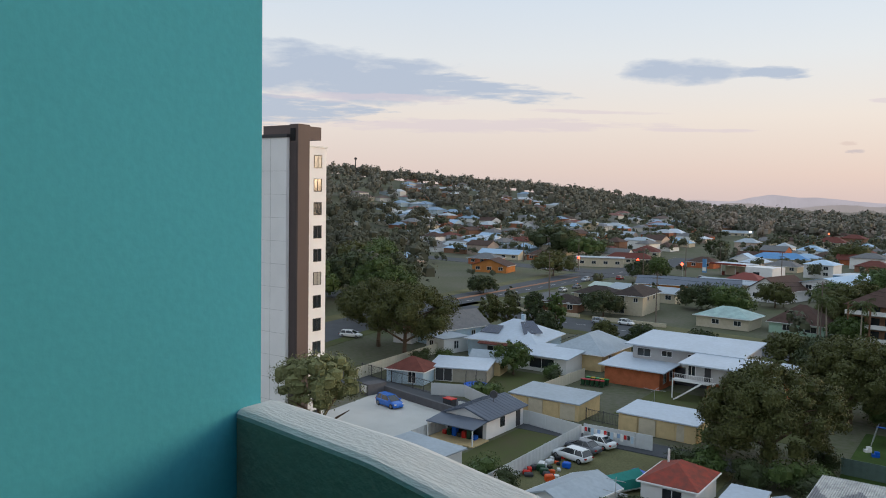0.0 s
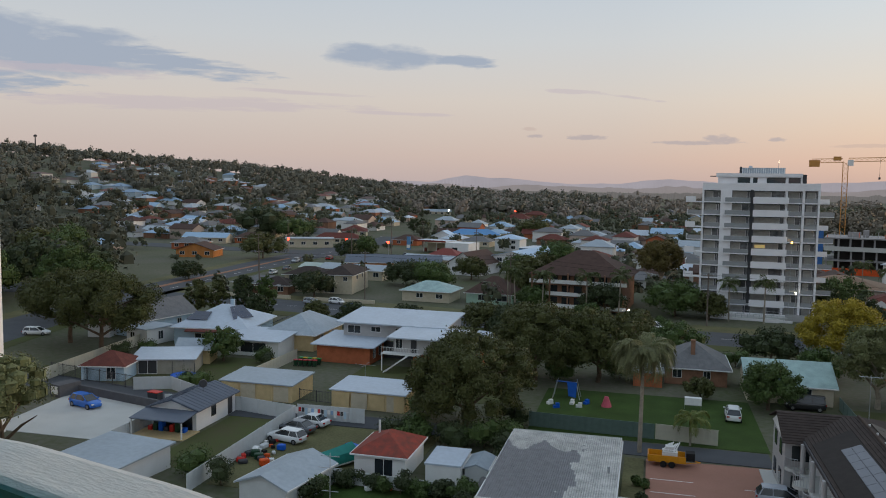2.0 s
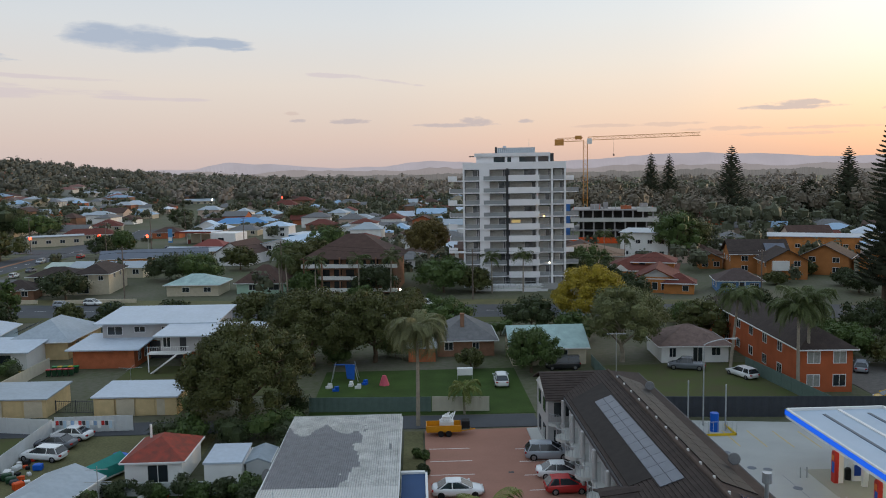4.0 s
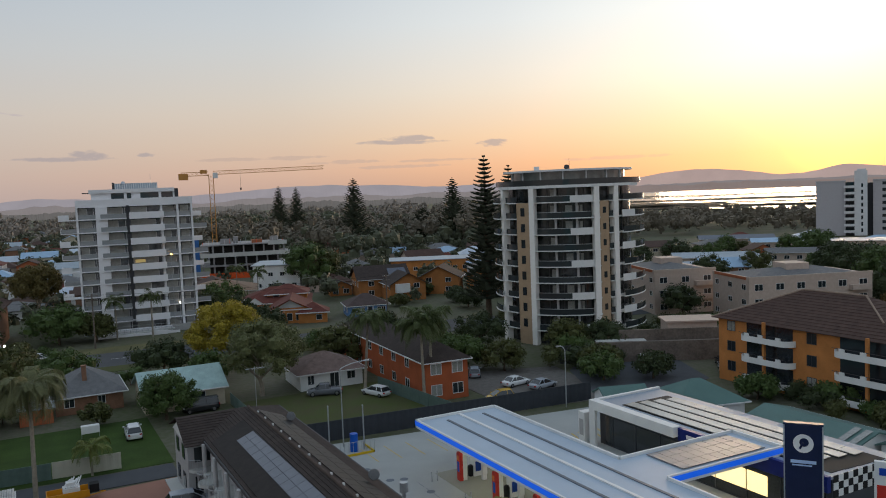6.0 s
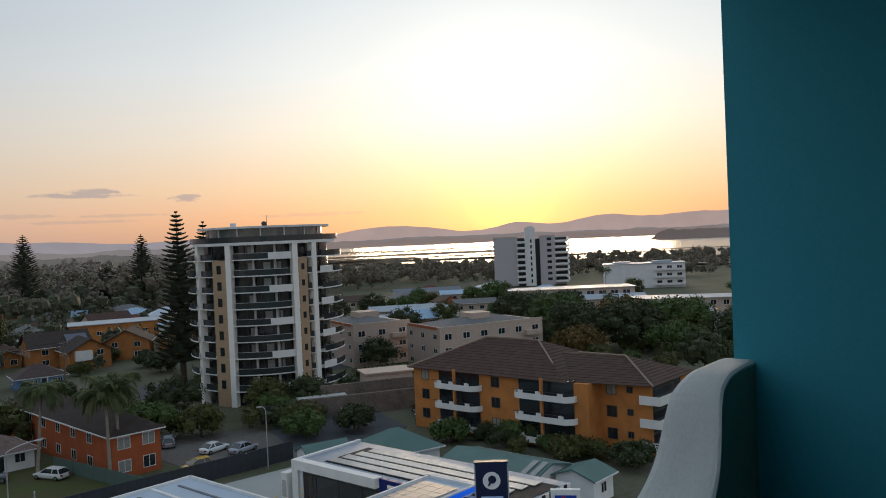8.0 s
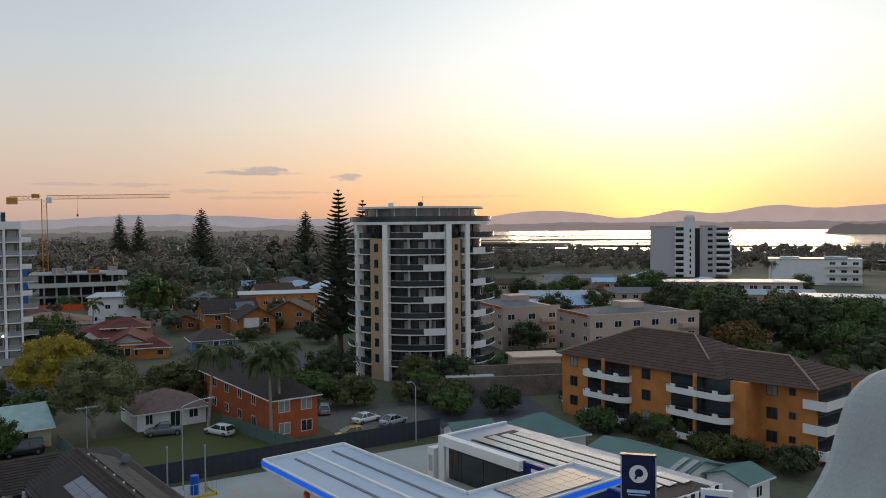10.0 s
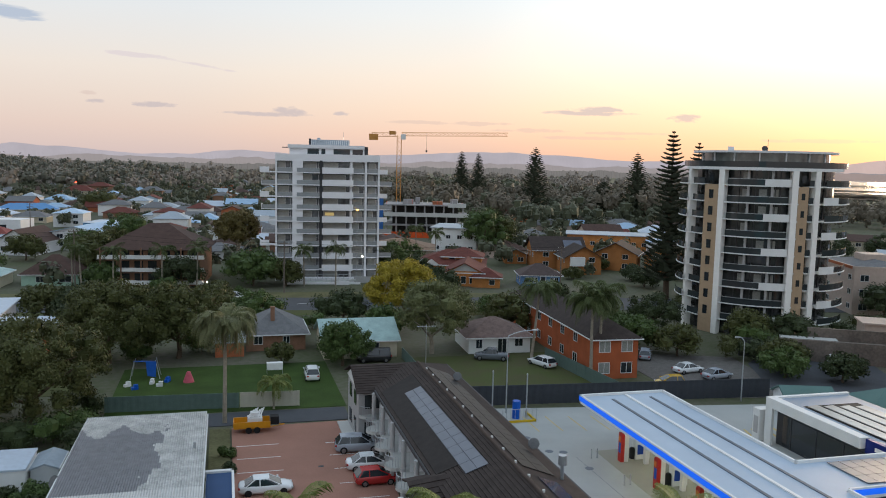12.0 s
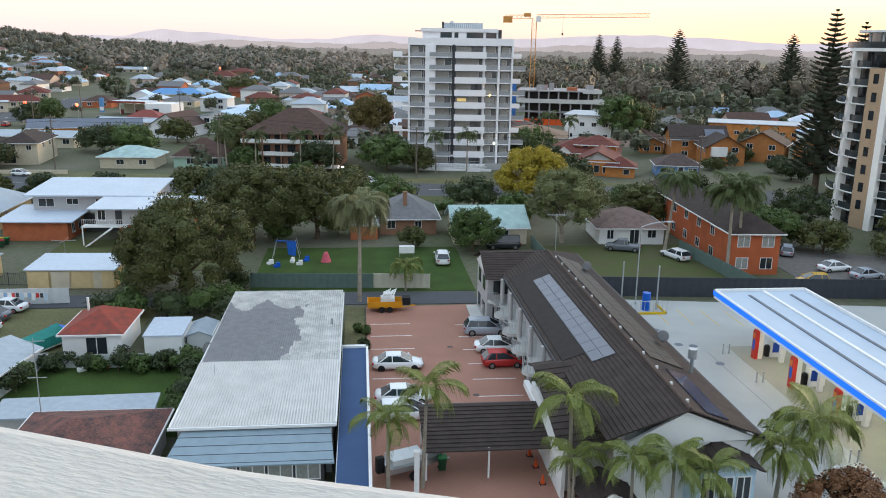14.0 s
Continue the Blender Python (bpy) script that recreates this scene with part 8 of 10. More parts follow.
hc = house("white verandah house with low metal roof", -62.0, 121.5, 9, 7, 2.7, WHITE, WHITEROOF, "skillion", 0.7, 0.6, "x", 0, [("S", 0, 1.4, 4.5, 1.6)])
solar_array(hb, (-4.9, -3.5, 3.6), (-4.9, 2.2, 3.6), (-2.6, 1.4, 4.7), (-2.6, -3.0, 4.7), 5, 2, SOLAR)
house("cream sleepout with a tiled roof", -68.6, 112.0, 5.2, 4.6, 2.5, PALEYEL, PALEROOF, "gable", 1.2, 0.3, "x", 15, [("S", 0.8, 1.1, 0.9, 1.9), ("S", -1.2, 1.5, 0.8, 0.9)], name="sleepout", cat="shed")
house("grey garage with a white skillion roof", -69.5, 105.5, 9, 6.2, 2.3, mat("stone_grey_boards", (0.34, 0.32, 0.27), 0.7), WHITEROOF, "skillion", 0.5, 0.3, "x", 20, [("S", -2.2, 1.1, 2.6, 1.9, FRAMED)], name="garage", cat="garage")
house("light blue shed with a mottled red tiled roof", -74.8, 99.5, 6.2, 5.8, 2.3, PALEBLUE, REDTILE, "hip", 1.5, 0.3, "x", 12, [("S", 1.2, 1.1, 1.2, 1.6)], name="shed", cat="shed")
house("small white shed with a red gable roof", -96, 126, 4, 5, 2.4, OFFWHITE, REDTILE, "gable", 1.0, 0.3, "y", 10, name="shed", cat="shed")
e = thing("trampoline", "blue-rimmed trampoline with a net on the grass", "trampoline", -63.8, 100.6)
part("mat", tube(bmesh.new(), (0, 0, 0.7), (0, 0, 0.74), 1.5, 1.5, 24), BLACK, e)
part("rim", tube(tube(bmesh.new(), (0, 0, 0.66), (0, 0, 0.78), 1.8, 1.8, 24), (0, 0, 0.62), (0, 0, 0.66), 1.7, 1.8, 24), BLUEBAND, e)
ps = bmesh.new()
for a in range(0, 360, 60):
    tube(ps, (1.75 * math.cos(radians(a)), 1.75 * math.sin(radians(a)), 0), (1.75 * math.cos(radians(a)), 1.75 * math.sin(radians(a)), 2.5), 0.03, 0.03, 5)
part("net_posts", ps, FRAMED, e)
car("police-style chequered wagon among the trees", -107.5, 122.0, 15, P_WHITE, "wagon", "street cars")
car("white car on the side street", -70.6, 175.4, -10, P_WHITE, "hatch", "street cars")
car("blue car on the side street", -64.0, 167.6, 150, P_BLUE, "hatch", "street cars")
car("silver car on the side street", -76.0, 173.0, -8, P_SILVER, "hatch", "street cars")

# ---- across the street ----
house("cream cottage with a pale green roof", -51.5, 190, 12, 9, 2.9, CREAM, PALEGREEN, "hip", 1.8, 0.6, "x", -4, [("S", -1.5, 1.5, 1.6, 1.0), ("S", 3.5, 1.5, 1.6, 1.0)])
house("mint green cottage with a brown hip roof", -36, 192, 11.5, 10, 2.9, MINT, BROWNTILE, "hip", 3.4, 0.5, "x", -4, [("S", -2, 1.5, 1.6, 1.2), ("S", 3, 1.5, 2.4, 1.2)])
pf = house("pinkish two-storey flats with a dark hip roof", -77.4, 198.6, 8, 15, 5.2, CREAM, DARKTILE, "hip", 1.8, 0.6, "y", 4, [("S", -2.0, 3.9, 2.6, 1.6), ("S", -2.0, 1.3, 2.6, 1.8), ("S", 2.2, 3.9, 1.0, 1.0), ("E", -3, 4.0, 1.2, 1.0), ("E", 2, 4.0, 1.2, 1.0)], name="flats", cat="flats")
part("balcony", box((-4.0, 0.2, -8.8, -7.5, 2.5, 2.7), (-4.0, 0.2, -8.85, -8.75, 2.7, 3.6)), CREAM, pf)
house("pinkish two-storey house with a dark hip roof and balcony", -86.2, 195.5, 11, 8, 4.8, CREAM, DARKTILE, "hip", 1.6, 0.6, "x", 4, [("S", -3, 3.7, 2.4, 1.2), ("S", 2, 3.7, 1.6, 1.2)], name="flats", cat="flats")
house("low brown brick house with a dark hip roof", -92.0, 188, 8, 8, 2.7, BROWNB, DARKTILE, "hip", 1.7, 0.6, "x", 10, auto_wins(8, 8, "S"))
for x0, x1, y0 in ((-106, -84, 178.8), (-80, -62, 177.6)):
    tagged(part("garden_wall", box((x0, x1, y0, y0 + 0.3, 0, 0.9)), CREAM), "low cream rendered garden wall along the street", "wall")
house("brown brick bungalow with a low tiled roof", -96, 190, 14, 9, 2.8, BROWNB, GREYTILE, "hip", 1.4, 0.6, "x", -8, [("S", -3, 1.5, 2, 1.1), ("S", 3, 1.5, 2, 1.1)])
RUSTRED = mat("dull_red_metal", (0.20, 0.045, 0.035), 0.6, var=0.2)
SKYROOF = mat("pale_blue_roof", (0.42, 0.55, 0.70), 0.5)
DEEPBLUE = mat("mid_blue_metal_roof", (0.10, 0.26, 0.50), 0.5, var=0.12)
# the blocks between the flats and the junction
for lab, x, y, w, d, h, wm, rm, kind, rise, ax, rz in (
        ("long low hall with a dark solar-clad roof", -79.5, 247, 30, 11, 3.5, ORANGEB, SLATEROOF, "gable", 1.9, "x", 14),
        ("long low hall with a pale metal roof", -84.5, 226, 21, 8, 3.0, CREAM, PALEROOF, "gable", 1.2, "x", -8),
        ("low shed with a pale green metal roof", -98, 229, 9, 7, 2.8, CREAM, mat("pale_green_metal", (0.40, 0.47, 0.43), 0.5), "gable", 1.0, "x", -8),
        ("long low building with a grey metal roof", -71.5, 267, 21, 8, 3.0, CREAM, PALEROOF, "gable", 1.0, "x", -12),
        ("low building with a dull red metal roof", -69.6, 277, 12, 9, 3.4, CREAM, RUSTRED, "hip", 2.2, "x", -8),
        ("white-gabled hall with a dark brown roof", -54.2, 252.5, 11.5, 17, 3.6, OFFWHITE, BROWNTILE, "gable", 3.6, "y", -14),
        ("white hall with a pale blue roof", -39.5, 269, 13, 27, 5.6, OFFWHITE, SKYROOF, "gable", 1.5, "y", -14),
        ("long low building with a mid-blue metal roof", -86, 399, 25, 11, 3.4, CREAM, DEEPBLUE, "hip", 2.4, "x", 10),
        ("white gabled shop beside the blue roof", -98, 384, 11, 9, 3.0, OFFWHITE, SKYROOF, "gable", 2.6, "y", 0),
        ("white two-storey house with a pale blue roof", -57.8, 342, 11, 10, 5.6, OFFWHITE, SKYROOF, "hip", 1.6, "x", -8),
        ("low building with a white flat roof and blue edge", -40.5, 313, 13, 14, 4.0, DEEPBLUE, WHITEROOF, "flat", 0, "x", -16),
        ("orange brick house with a brown gable roof and solar panels", -164, 270, 14, 11, 2.9, ORANGEB, BROWNTILE, "gable", 2.4, "y", 12),
        ("low cream corner shop with a flat roof", -144.5, 327, 20, 9, 3.8, CREAM, PALEROOF, "flat", 0, "x", 22),
        ("long low house with a red tiled roof", -141, 352, 22, 9, 2.8, CREAM, REDTILE, "hip", 2.2, "x", 14),
        ("low house with a red tiled roof", -153, 404, 14, 9, 2.8, CREAM, REDTILE, "hip", 2.0, "x", 14),
        ("cream house with a blue-grey gable roof", -174, 502, 13, 10, 3.2, CREAM, BLUEROOF, "gable", 3.0, "x", -8),
        ("cream two-storey house with a red hip roof", -88.5, 552, 18, 12, 5.4, CREAM, REDTILE, "hip", 3.2, "x", -3),
        ("long two-storey motel with a grey roof", -172.5, 621, 37, 10, 6.5, CREAM, PALEROOF, "gable", 1.6, "x", 12),
        ("long pale-roofed market with lit windows", -232, 582, 48, 16, 4.2, FRAMED, WHITEROOF, "flat", 0, "x", 18),
        ("brick house with a grey hip roof", -186, 300, 13, 10, 2.9, BRICK, GREYTILE, "hip", 2.0, "x", 8),
        ("house with a pale blue metal roof", -196, 330, 20, 10, 2.9, CREAM, BLUEROOF, "gable", 1.8, "x", 10),
        ("low house with a brown tiled roof", -180, 340, 13, 9, 2.8, BRICK, BROWNTILE, "hip", 2.0, "x", 20),
        ("low house with a brown tiled roof", -108, 356, 12, 9, 2.8, BRICK, BROWNTILE, "hip", 2.0, "x", -6),
        ("low cream house with a grey roof", -76, 362, 13, 9, 2.8, CREAM, GREYTILE, "hip", 1.9, "x", -6)):
    house(lab, x, y, w, d, h, wm, rm, kind, rise, 0.5, ax, rz, auto_wins(w, d, "S", min(h - 1.3, 1.9), 4.2, 1.7, 1.2) + (auto_wins(w, d, "S", h - 1.4, 4.2, 1.7, 1.2) if h > 5 else []), name="building", cat="building")


def fuel_stop():
    e = thing("fuel_stop", "small fuel station with a red-edged white canopy and white shop", "fuel station", -84, 323, 0, -14)
    part("canopy", box((-10, 5, -5, 5, 4.6, 5.0)), WHITEROOF, e)
    part("fascia", box((-10.1, 5.1, -5.15, -5, 4.5, 5.2)), RUSTRED, e, "red canopy edge")
    for u in (-8, -2, 3.5):
        part("post", box((u - 0.15, u + 0.15, -0.15, 0.15, 0, 4.6)), WHITE, e)
        part("pump", box((u + 0.6, u + 1.2, -0.5, 0.5, 0, 1.6)), RUSTRED, e)
    part("shop", box((5.4, 16, -6, 4, 0, 4.6)), OFFWHITE, e)
    part("shop_window", box((8.5, 11, -6.06, -6, 1.2, 2.8)), GLASS, e)
    part("back_shop", box((-8, 5.2, 3.0, 8, 0, 3.6)), CREAM, e)
    part("price_sign", box((-15.2, -13.4, -2.1, -1.8, 0.5, 6.0)), DEEPBLUE, e, "tall blue price sign")
    part("sign_panel", box((-15.1, -13.5, -2.16, -2.1, 1.2, 2.6)), WHITE, e)


fuel_stop()


def pyramid_flats():
    e = thing("brown_flats", "three-storey flats with a steep brown hip roof and white balconies", "flats", -14.5, 193, 0, -6)
    w, d = 21, 17
    part("wall", box((-w / 2, w / 2, -d / 2, d / 2, 0, 8.6)), BROWNB, e)
    part("roof", roof_mesh("hip", w, d, 8.6, 4.6, 1.0, "x"), BROWNTILE, e)
    for k in range(3):
        z = 0.7 + 2.75 * k
        part("balcony_band", box((-w / 2 - 0.6, -3.2, -d / 2 - 1.3, -d / 2 - 1.1, z - 0.1, z + 0.75), (-3.2, w / 2 + 0.6, -d / 2 - 1.7, -d / 2 - 1.5, z - 0.1, z + 0.75)), WHITE, e)
        part("balcony_floor", box((-w / 2 - 0.6, w / 2 + 0.6, -d / 2 - 1.5, -d / 2, z - 0.15, z)), CONCRETE, e)
        for u in np.linspace(-8.5, 8.5, 7):
            part("balcony_door", box((u - 0.9, u + 0.9, -d / 2 - 0.05, -d / 2, z + 0.05, z + 2.1)), GLASS, e)
    for u in np.linspace(-10.4, 10.4, 6):
        part("pier", box((u - 0.15, u + 0.15, -d / 2 - 1.6, -d / 2 - 1.3, 0, 8.5)), BROWNB, e)


pyramid_flats()

# red-roofed villa, blue cottage and orange townhouses
def moved(bm, x, y, z=0.0):
    bmesh.ops.translate(bm, verts=bm.verts[:], vec=(x, y, z))
    return bm


def villa():
    e = thing("villa", "orange brick villa with several red tiled roofs and white gables", "house", 55.5, 196, 0, -20)
    for x, y, w, d, h, kind, rise, axis in ((0, 0, 17, 15, 3.6, "hip", 2.9, "x"), (3.2, -0.5, 9.5, 9, 5.4, "hip", 1.7, "x"), (4.6, -13.0, 8.4, 13, 3.5, "gable", 2.0, "y"), (9.6, -17.6, 6.4, 6.0, 2.7, "hip", 1.6, "x")):
        part("wall", moved(wall_mesh(kind, w, d, h, rise, axis), x, y), ORANGEB, e)
        part("roof", moved(roof_mesh(kind, w, d, h, rise, 0.6, axis), x, y), REDTILE, e)
        part("gutter", moved(box((-w / 2 - 0.7, w / 2 + 0.7, -d / 2 - 0.75, -d / 2 - 0.6, h - 0.45, h - 0.25)), x, y), FRAMEW, e)
    part("gable", slab(bmesh.new(), [(1.6, -19.56, 3.6), (7.6, -19.56, 3.6), (4.7, -19.56, 5.2), (4.5, -19.56, 5.2)], 0.06), WHITE, e, "white boarded gable")
    for u in (-6.5, -4.2):
        part("gable", slab(bmesh.new(), [(u - 1.8, -8.2, 3.4), (u + 1.8, -8.2, 3.4), (u + 0.1, -8.2, 4.7), (u - 0.1, -8.2, 4.7)], 0.08), WHITE, e, "white boarded gable")
    for u, y, z, w, h in ((2.4, -19.54, 1.5, 1.1, 1.6), (4.4, -19.54, 1.5, 1.1, 1.6), (6.4, -19.54, 1.5, 1.1, 1.6), (11.0, -20.62, 1.3, 1.2, 1.1), (-6, -7.55, 1.5, 1.3, 1.2), (-2.5, -7.55, 1.5, 1.3, 1.2), (0.6, -5.05, 4.7, 1.4, 0.8)):
        wn = part("window", box((u - w / 2 - 0.07, u + w / 2 + 0.07, y - 0.05, y, z - h / 2 - 0.07, z + h / 2 + 0.07)), FRAMEW, e)
        part("pane", box((u - w / 2, u + w / 2, y - 0.07, y - 0.05, z - h / 2, z + h / 2)), GLASS, wn)


villa()
cot = house("mid-blue boarded cottage with a dark grey hip roof", 72.0, 177.6, 9.4, 8, 2.9, mat("mid_blue_boards", (0.13, 0.26, 0.50), 0.7, var=0.14), mat("weathered_brown_tile", (0.085, 0.062, 0.058), 0.85, var=0.3, scale=1.0, fine=12, bump=0.4), "hip", 2.1, 0.5, "x", -12.5, [("S", -3.2, 1.5, 0.7, 1.1), ("S", -2.2, 1.5, 0.7, 1.1), ("S", -1.2, 1.5, 0.7, 1.1), ("S", 2.6, 1.5, 0.8, 1.1), ("S", 3.6, 1.5, 0.8, 1.1)] + auto_wins(9.4, 8, "W"))
part("porch_door", box((0.0, 0.9, -4.08, -4.0, 0.2, 2.2)), FRAMED, cot)
part("porch_frame", box((-0.25, -0.1, -4.5, -4.35, 0, 2.6), (1.0, 1.15, -4.5, -4.35, 0, 2.6), (-0.25, 1.15, -4.5, -4.35, 2.4, 2.6)), WHITE, cot, "white porch frame")
part("porch_step", box((-0.3, 1.2, -5.0, -4.0, 0, 0.18)), CONCRETE, cot)
OCHRE = mat("dull_orange_brick", (0.40, 0.165, 0.055), 0.85, var=0.22, scale=0.6, fine=14, bump=0.4)
for x, y, w, d, h, rise, ax, rz in ((91.0, 196.5, 9.5, 10, 4.7, 2.7, "y", -10), (89.5, 209, 14, 12, 5.4, 3.0, "x", -12), (105.5, 202, 11, 10, 4.9, 2.8, "y", -36), (118, 197, 12, 10, 4.6, 2.8, "y", -32), (80.5, 217.5, 6, 6, 2.8, 1.5, "y", -12)):
    t = house("orange brick townhouse with a steep dark tiled roof", x, y, w, d, h, OCHRE, DARKTILE, "gable", rise, 0.7, ax, rz, [("S", u * w, z, 1.5, 1.2) for u in (-0.26, 0.24) for z in ((1.4, 3.9) if h > 3 else (1.3,))] + auto_wins(w, d, "W", 3.6 if h > 3 else 1.5), group="townhouses", name="townhouse")
    if y == 196.5:
        part("white_screen", box((-3.6, 0.2, -6.2, -5.0, 2.3, 4.6)), WHITE, t, "white boarded upper bay")
    if y == 209:
        part("solar_panel", slab(bmesh.new(), [(1.5, -5.6, 6.0), (6.6, -5.6, 6.0), (6.6, -2.4, 7.55), (1.5, -2.4, 7.55)], 0.08), SOLAR, t, "blue solar panels")
house("long orange brick block with a pale flat roof", 122, 242, 26, 14, 6, ORANGEB, PALEROOF, "flat", 0, 0.5, "x", -24, auto_wins(26, 14, "SW", 3.4), name="block", cat="building")
house("long low block with a pale blue roof", 138, 226, 18, 12, 5, OFFWHITE, BLUEROOF, "flat", 0, 0.5, "x", -24, auto_wins(18, 12, "SW", 3.0), name="block", cat="building")
house("white two-storey house with stacked balconies", 72, 247, 14, 18, 8, WHITE, PALEROOF, "flat", 0, 0.6, "y", -24, auto_wins(14, 18, "SW", 2.0) + auto_wins(14, 18, "SW", 5.4), name="house", cat="house")
house("wide low house with a pale tan roof", 50, 232, 20, 16, 3.4, BEIGE, mat("tan_tile", (0.30, 0.20, 0.14), 0.8), "hip", 2.4, 0.6, "x", -15, auto_wins(20, 16, "SW"))


# ---- the building site and crane ----
def building_site():
    e = thing("building_shell", "half-built concrete frame building", "building site", 75.5, 303, 0, -14)
    raw = mat("raw_grey_concrete", (0.30, 0.29, 0.29), 0.9, var=0.2, scale=0.4)
    for k, (z, x1) in enumerate(((4.2, 16.5), (8.0, 16.0), (11.8, 14.5))):
        part("slab", box((-16, x1, -10, 10, z, z + 0.4)), raw, e)
        for x in np.linspace(-15.2, x1 - 0.8, 9):
            part("column", box((x - 0.28, x + 0.28, -9.4, -8.8, z - 3.9 + (0.1 if k else -0.3), z)), raw, e)
    part("edge_beam", box((-16, 16, -10.3, -10, 7.7, 9.2)), CONCRETE, e, "pale upstand beam round the first floor")
    part("edge_beam", box((8, 14.8, -10.2, -10, 11.4, 12.9)), CONCRETE, e)
    # near-black block puts the shade of the open floors into colour
    part("inner_wall", box((-13, 12, -5, 8, 0, 11.6)), mat("unlit_inside", (0.05, 0.048, 0.046), 0.9), e, "dark block standing in for the unlit inside")
    for i in range(16):
        part("prop", tube(bmesh.new(), (-15 + 1.9 * i, -9 + (i % 4), 12.1), (-15 + 1.9 * i, -9 + (i % 4), 13.2 + (i % 3) * 0.5), 0.09), CONE if i % 5 == 0 else STEEL, e)
    for x0, x1, y, h in ((-9, -5, -6, 1.8), (-4.4, -2.6, -3, 2.4), (2, 6, -7, 1.2), (9, 12, -4, 2.0)):
        part("formwork", box((x0, x1, y, y + 2.4, 12.2, 12.2 + h)), mat("orange_formwork", (0.35, 0.12, 0.06), 0.7) if x0 == 2 else raw, e)
    part("scaffold_net", box((-19.5, -16.3, -9, -8.7, 2, 15)), mat("blue_scaffold_net", (0.04, 0.13, 0.36), 0.7), e, "blue scaffold netting")
    part("hoarding", box((-17, 17, -13, -12.9, 0, 2.2)), CONE, e, "orange site hoarding")


building_site()


def crane():
    e = thing("tower_crane", "orange lattice tower crane over the building site", "crane", 67.4, 318, 0, -8)
    O = mat("crane_orange", (0.55, 0.26, 0.07), 0.5, bump=0)
    zt = 38.4

    def lattice(p, q, w, step):
        bm = bmesh.new()
        p, q = Vector(p), Vector(q)
        d = q - p
        up = Vector((0, 0, 1)) if abs(d.normalized().z) < 0.5 else Vector((1, 0, 0))
        s1 = d.cross(up).normalized() * w / 2
        s2 = d.cross(s1).normalized() * w / 2
        cs = [s1 + s2, s1 - s2, -s1 - s2, -s1 + s2]
        for c in cs:
            tube(bm, p + c, q + c, 0.075, 0.075, 4)
        n = max(2, int(d.length / step))
        for i in range(n):
            for j in range(4):
                a, b = p + d * (i / n) + cs[j], p + d * ((i + 1) / n) + cs[(j + 1) % 4]
                tube(bm, a, b, 0.045, 0.045, 4)
        return bm

    part("mast", lattice((0, 0, 0), (0, 0, zt), 1.7, 1.7), O, e)
    part("jib", lattice((1, 0, zt + 0.6), (44, 0, zt + 1.6), 1.3, 1.6), O, e)
    part("counter_jib", lattice((-1, 0, zt + 0.4), (-11, 0, zt + 0.2), 1.4, 1.6), O, e)
    part("counterweight", box((-12, -8.5, -0.9, 0.9, zt - 1.9, zt + 0.5)), O, e)
    part("cab", box((0.6, 2.4, -1.9, -0.7, zt - 1.5, zt + 0.6)), WHITE, e)
    part("hoist", box((-4, -1.5, -0.8, 0.8, zt + 0.4, zt + 1.8)), O, e)
    part("hook_cable", tube(bmesh.new(), (11, 0, zt + 1.5), (11, 0, zt - 5.5), 0.04, 0.04, 4), BLACK, e)
    part("hook", box((10.7, 11.3, -0.3, 0.3, zt - 6.3, zt - 5.5)), FRAMED, e)


crane()


# ---- grey tower by the lake and white blocks ----
def lake_tower():
    e = thing("grey_lakeside_tower", "grey stepped apartment tower near the lake", "tower", 356, 246, 0, -55)
    G = mat("grey_render", (0.46, 0.44, 0.46), 0.8, var=0.08)
    part("wall", box((-19.6, -7.0, -8, 8, 0, 25.4)), G, e)
    part("wall", box((4.6, 12.5, -7, 8, 0, 25.6), (12.5, 18.2, -4.5, 8, 0, 25.3)), G, e)
    part("stair_tower", box((-3.2, 2.2, -9.4, 6, 0, 30.4), (-2.2, 1.6, -8.4, 2, 30.4, 31.2)), OFFWHITE, e, "pale stair tower rising above the roofs")
    # plain dark infill where the blocks leave a gap
    part("link", box((-7.0, -3.2, -6.5, 6, 0, 25.2), (2.2, 4.6, -4, 6, 0, 24.6)), FRAMED, e, "dark set-back infill in the gaps between the blocks")
    part("parapet", box((-19.8, -6.8, -8.2, -7.9, 25.4, 26.0), (4.4, 12.7, -7.2, -6.9, 25.6, 26.1)), G, e)
    for k in range(8):
        z = 1.6 + 3 * k
        for x0, x1, y in ((-7.6, -3.0, -8.6), (12.3, 19.2, -6.4)):
            part("balcony", box((x0, x1, y - 1.1, y + 2.2, z - 0.2, z), (x0, x1, y - 1.2, y - 1.05, z - 0.2, z + 0.95)), OFFWHITE, e)
            part("balcony_cheek", slab(bmesh.new(), [(x1 - 0.2, y - 1.2, z + 1.0), (x1 + 0.6, y - 1.2, z + 1.0), (x1 + 0.6, y + 1.5, z + 2.6), (x1 - 0.2, y + 1.5, z + 2.6)], 0.5), OFFWHITE, e)
            part("window_band", box((x0 + 0.4, x1 - 0.6, y + 1.5, y + 1.6, z, z + 2.2)), GLASS, e)
        window(e, "S", 9.5, z + 1.6, 2.2, 1.3, (0, 7), FRAMED)
        part("stair_slot", box((-0.4, 0.4, -9.44, -9.4, z, z + 1.8)), GLASS, e)


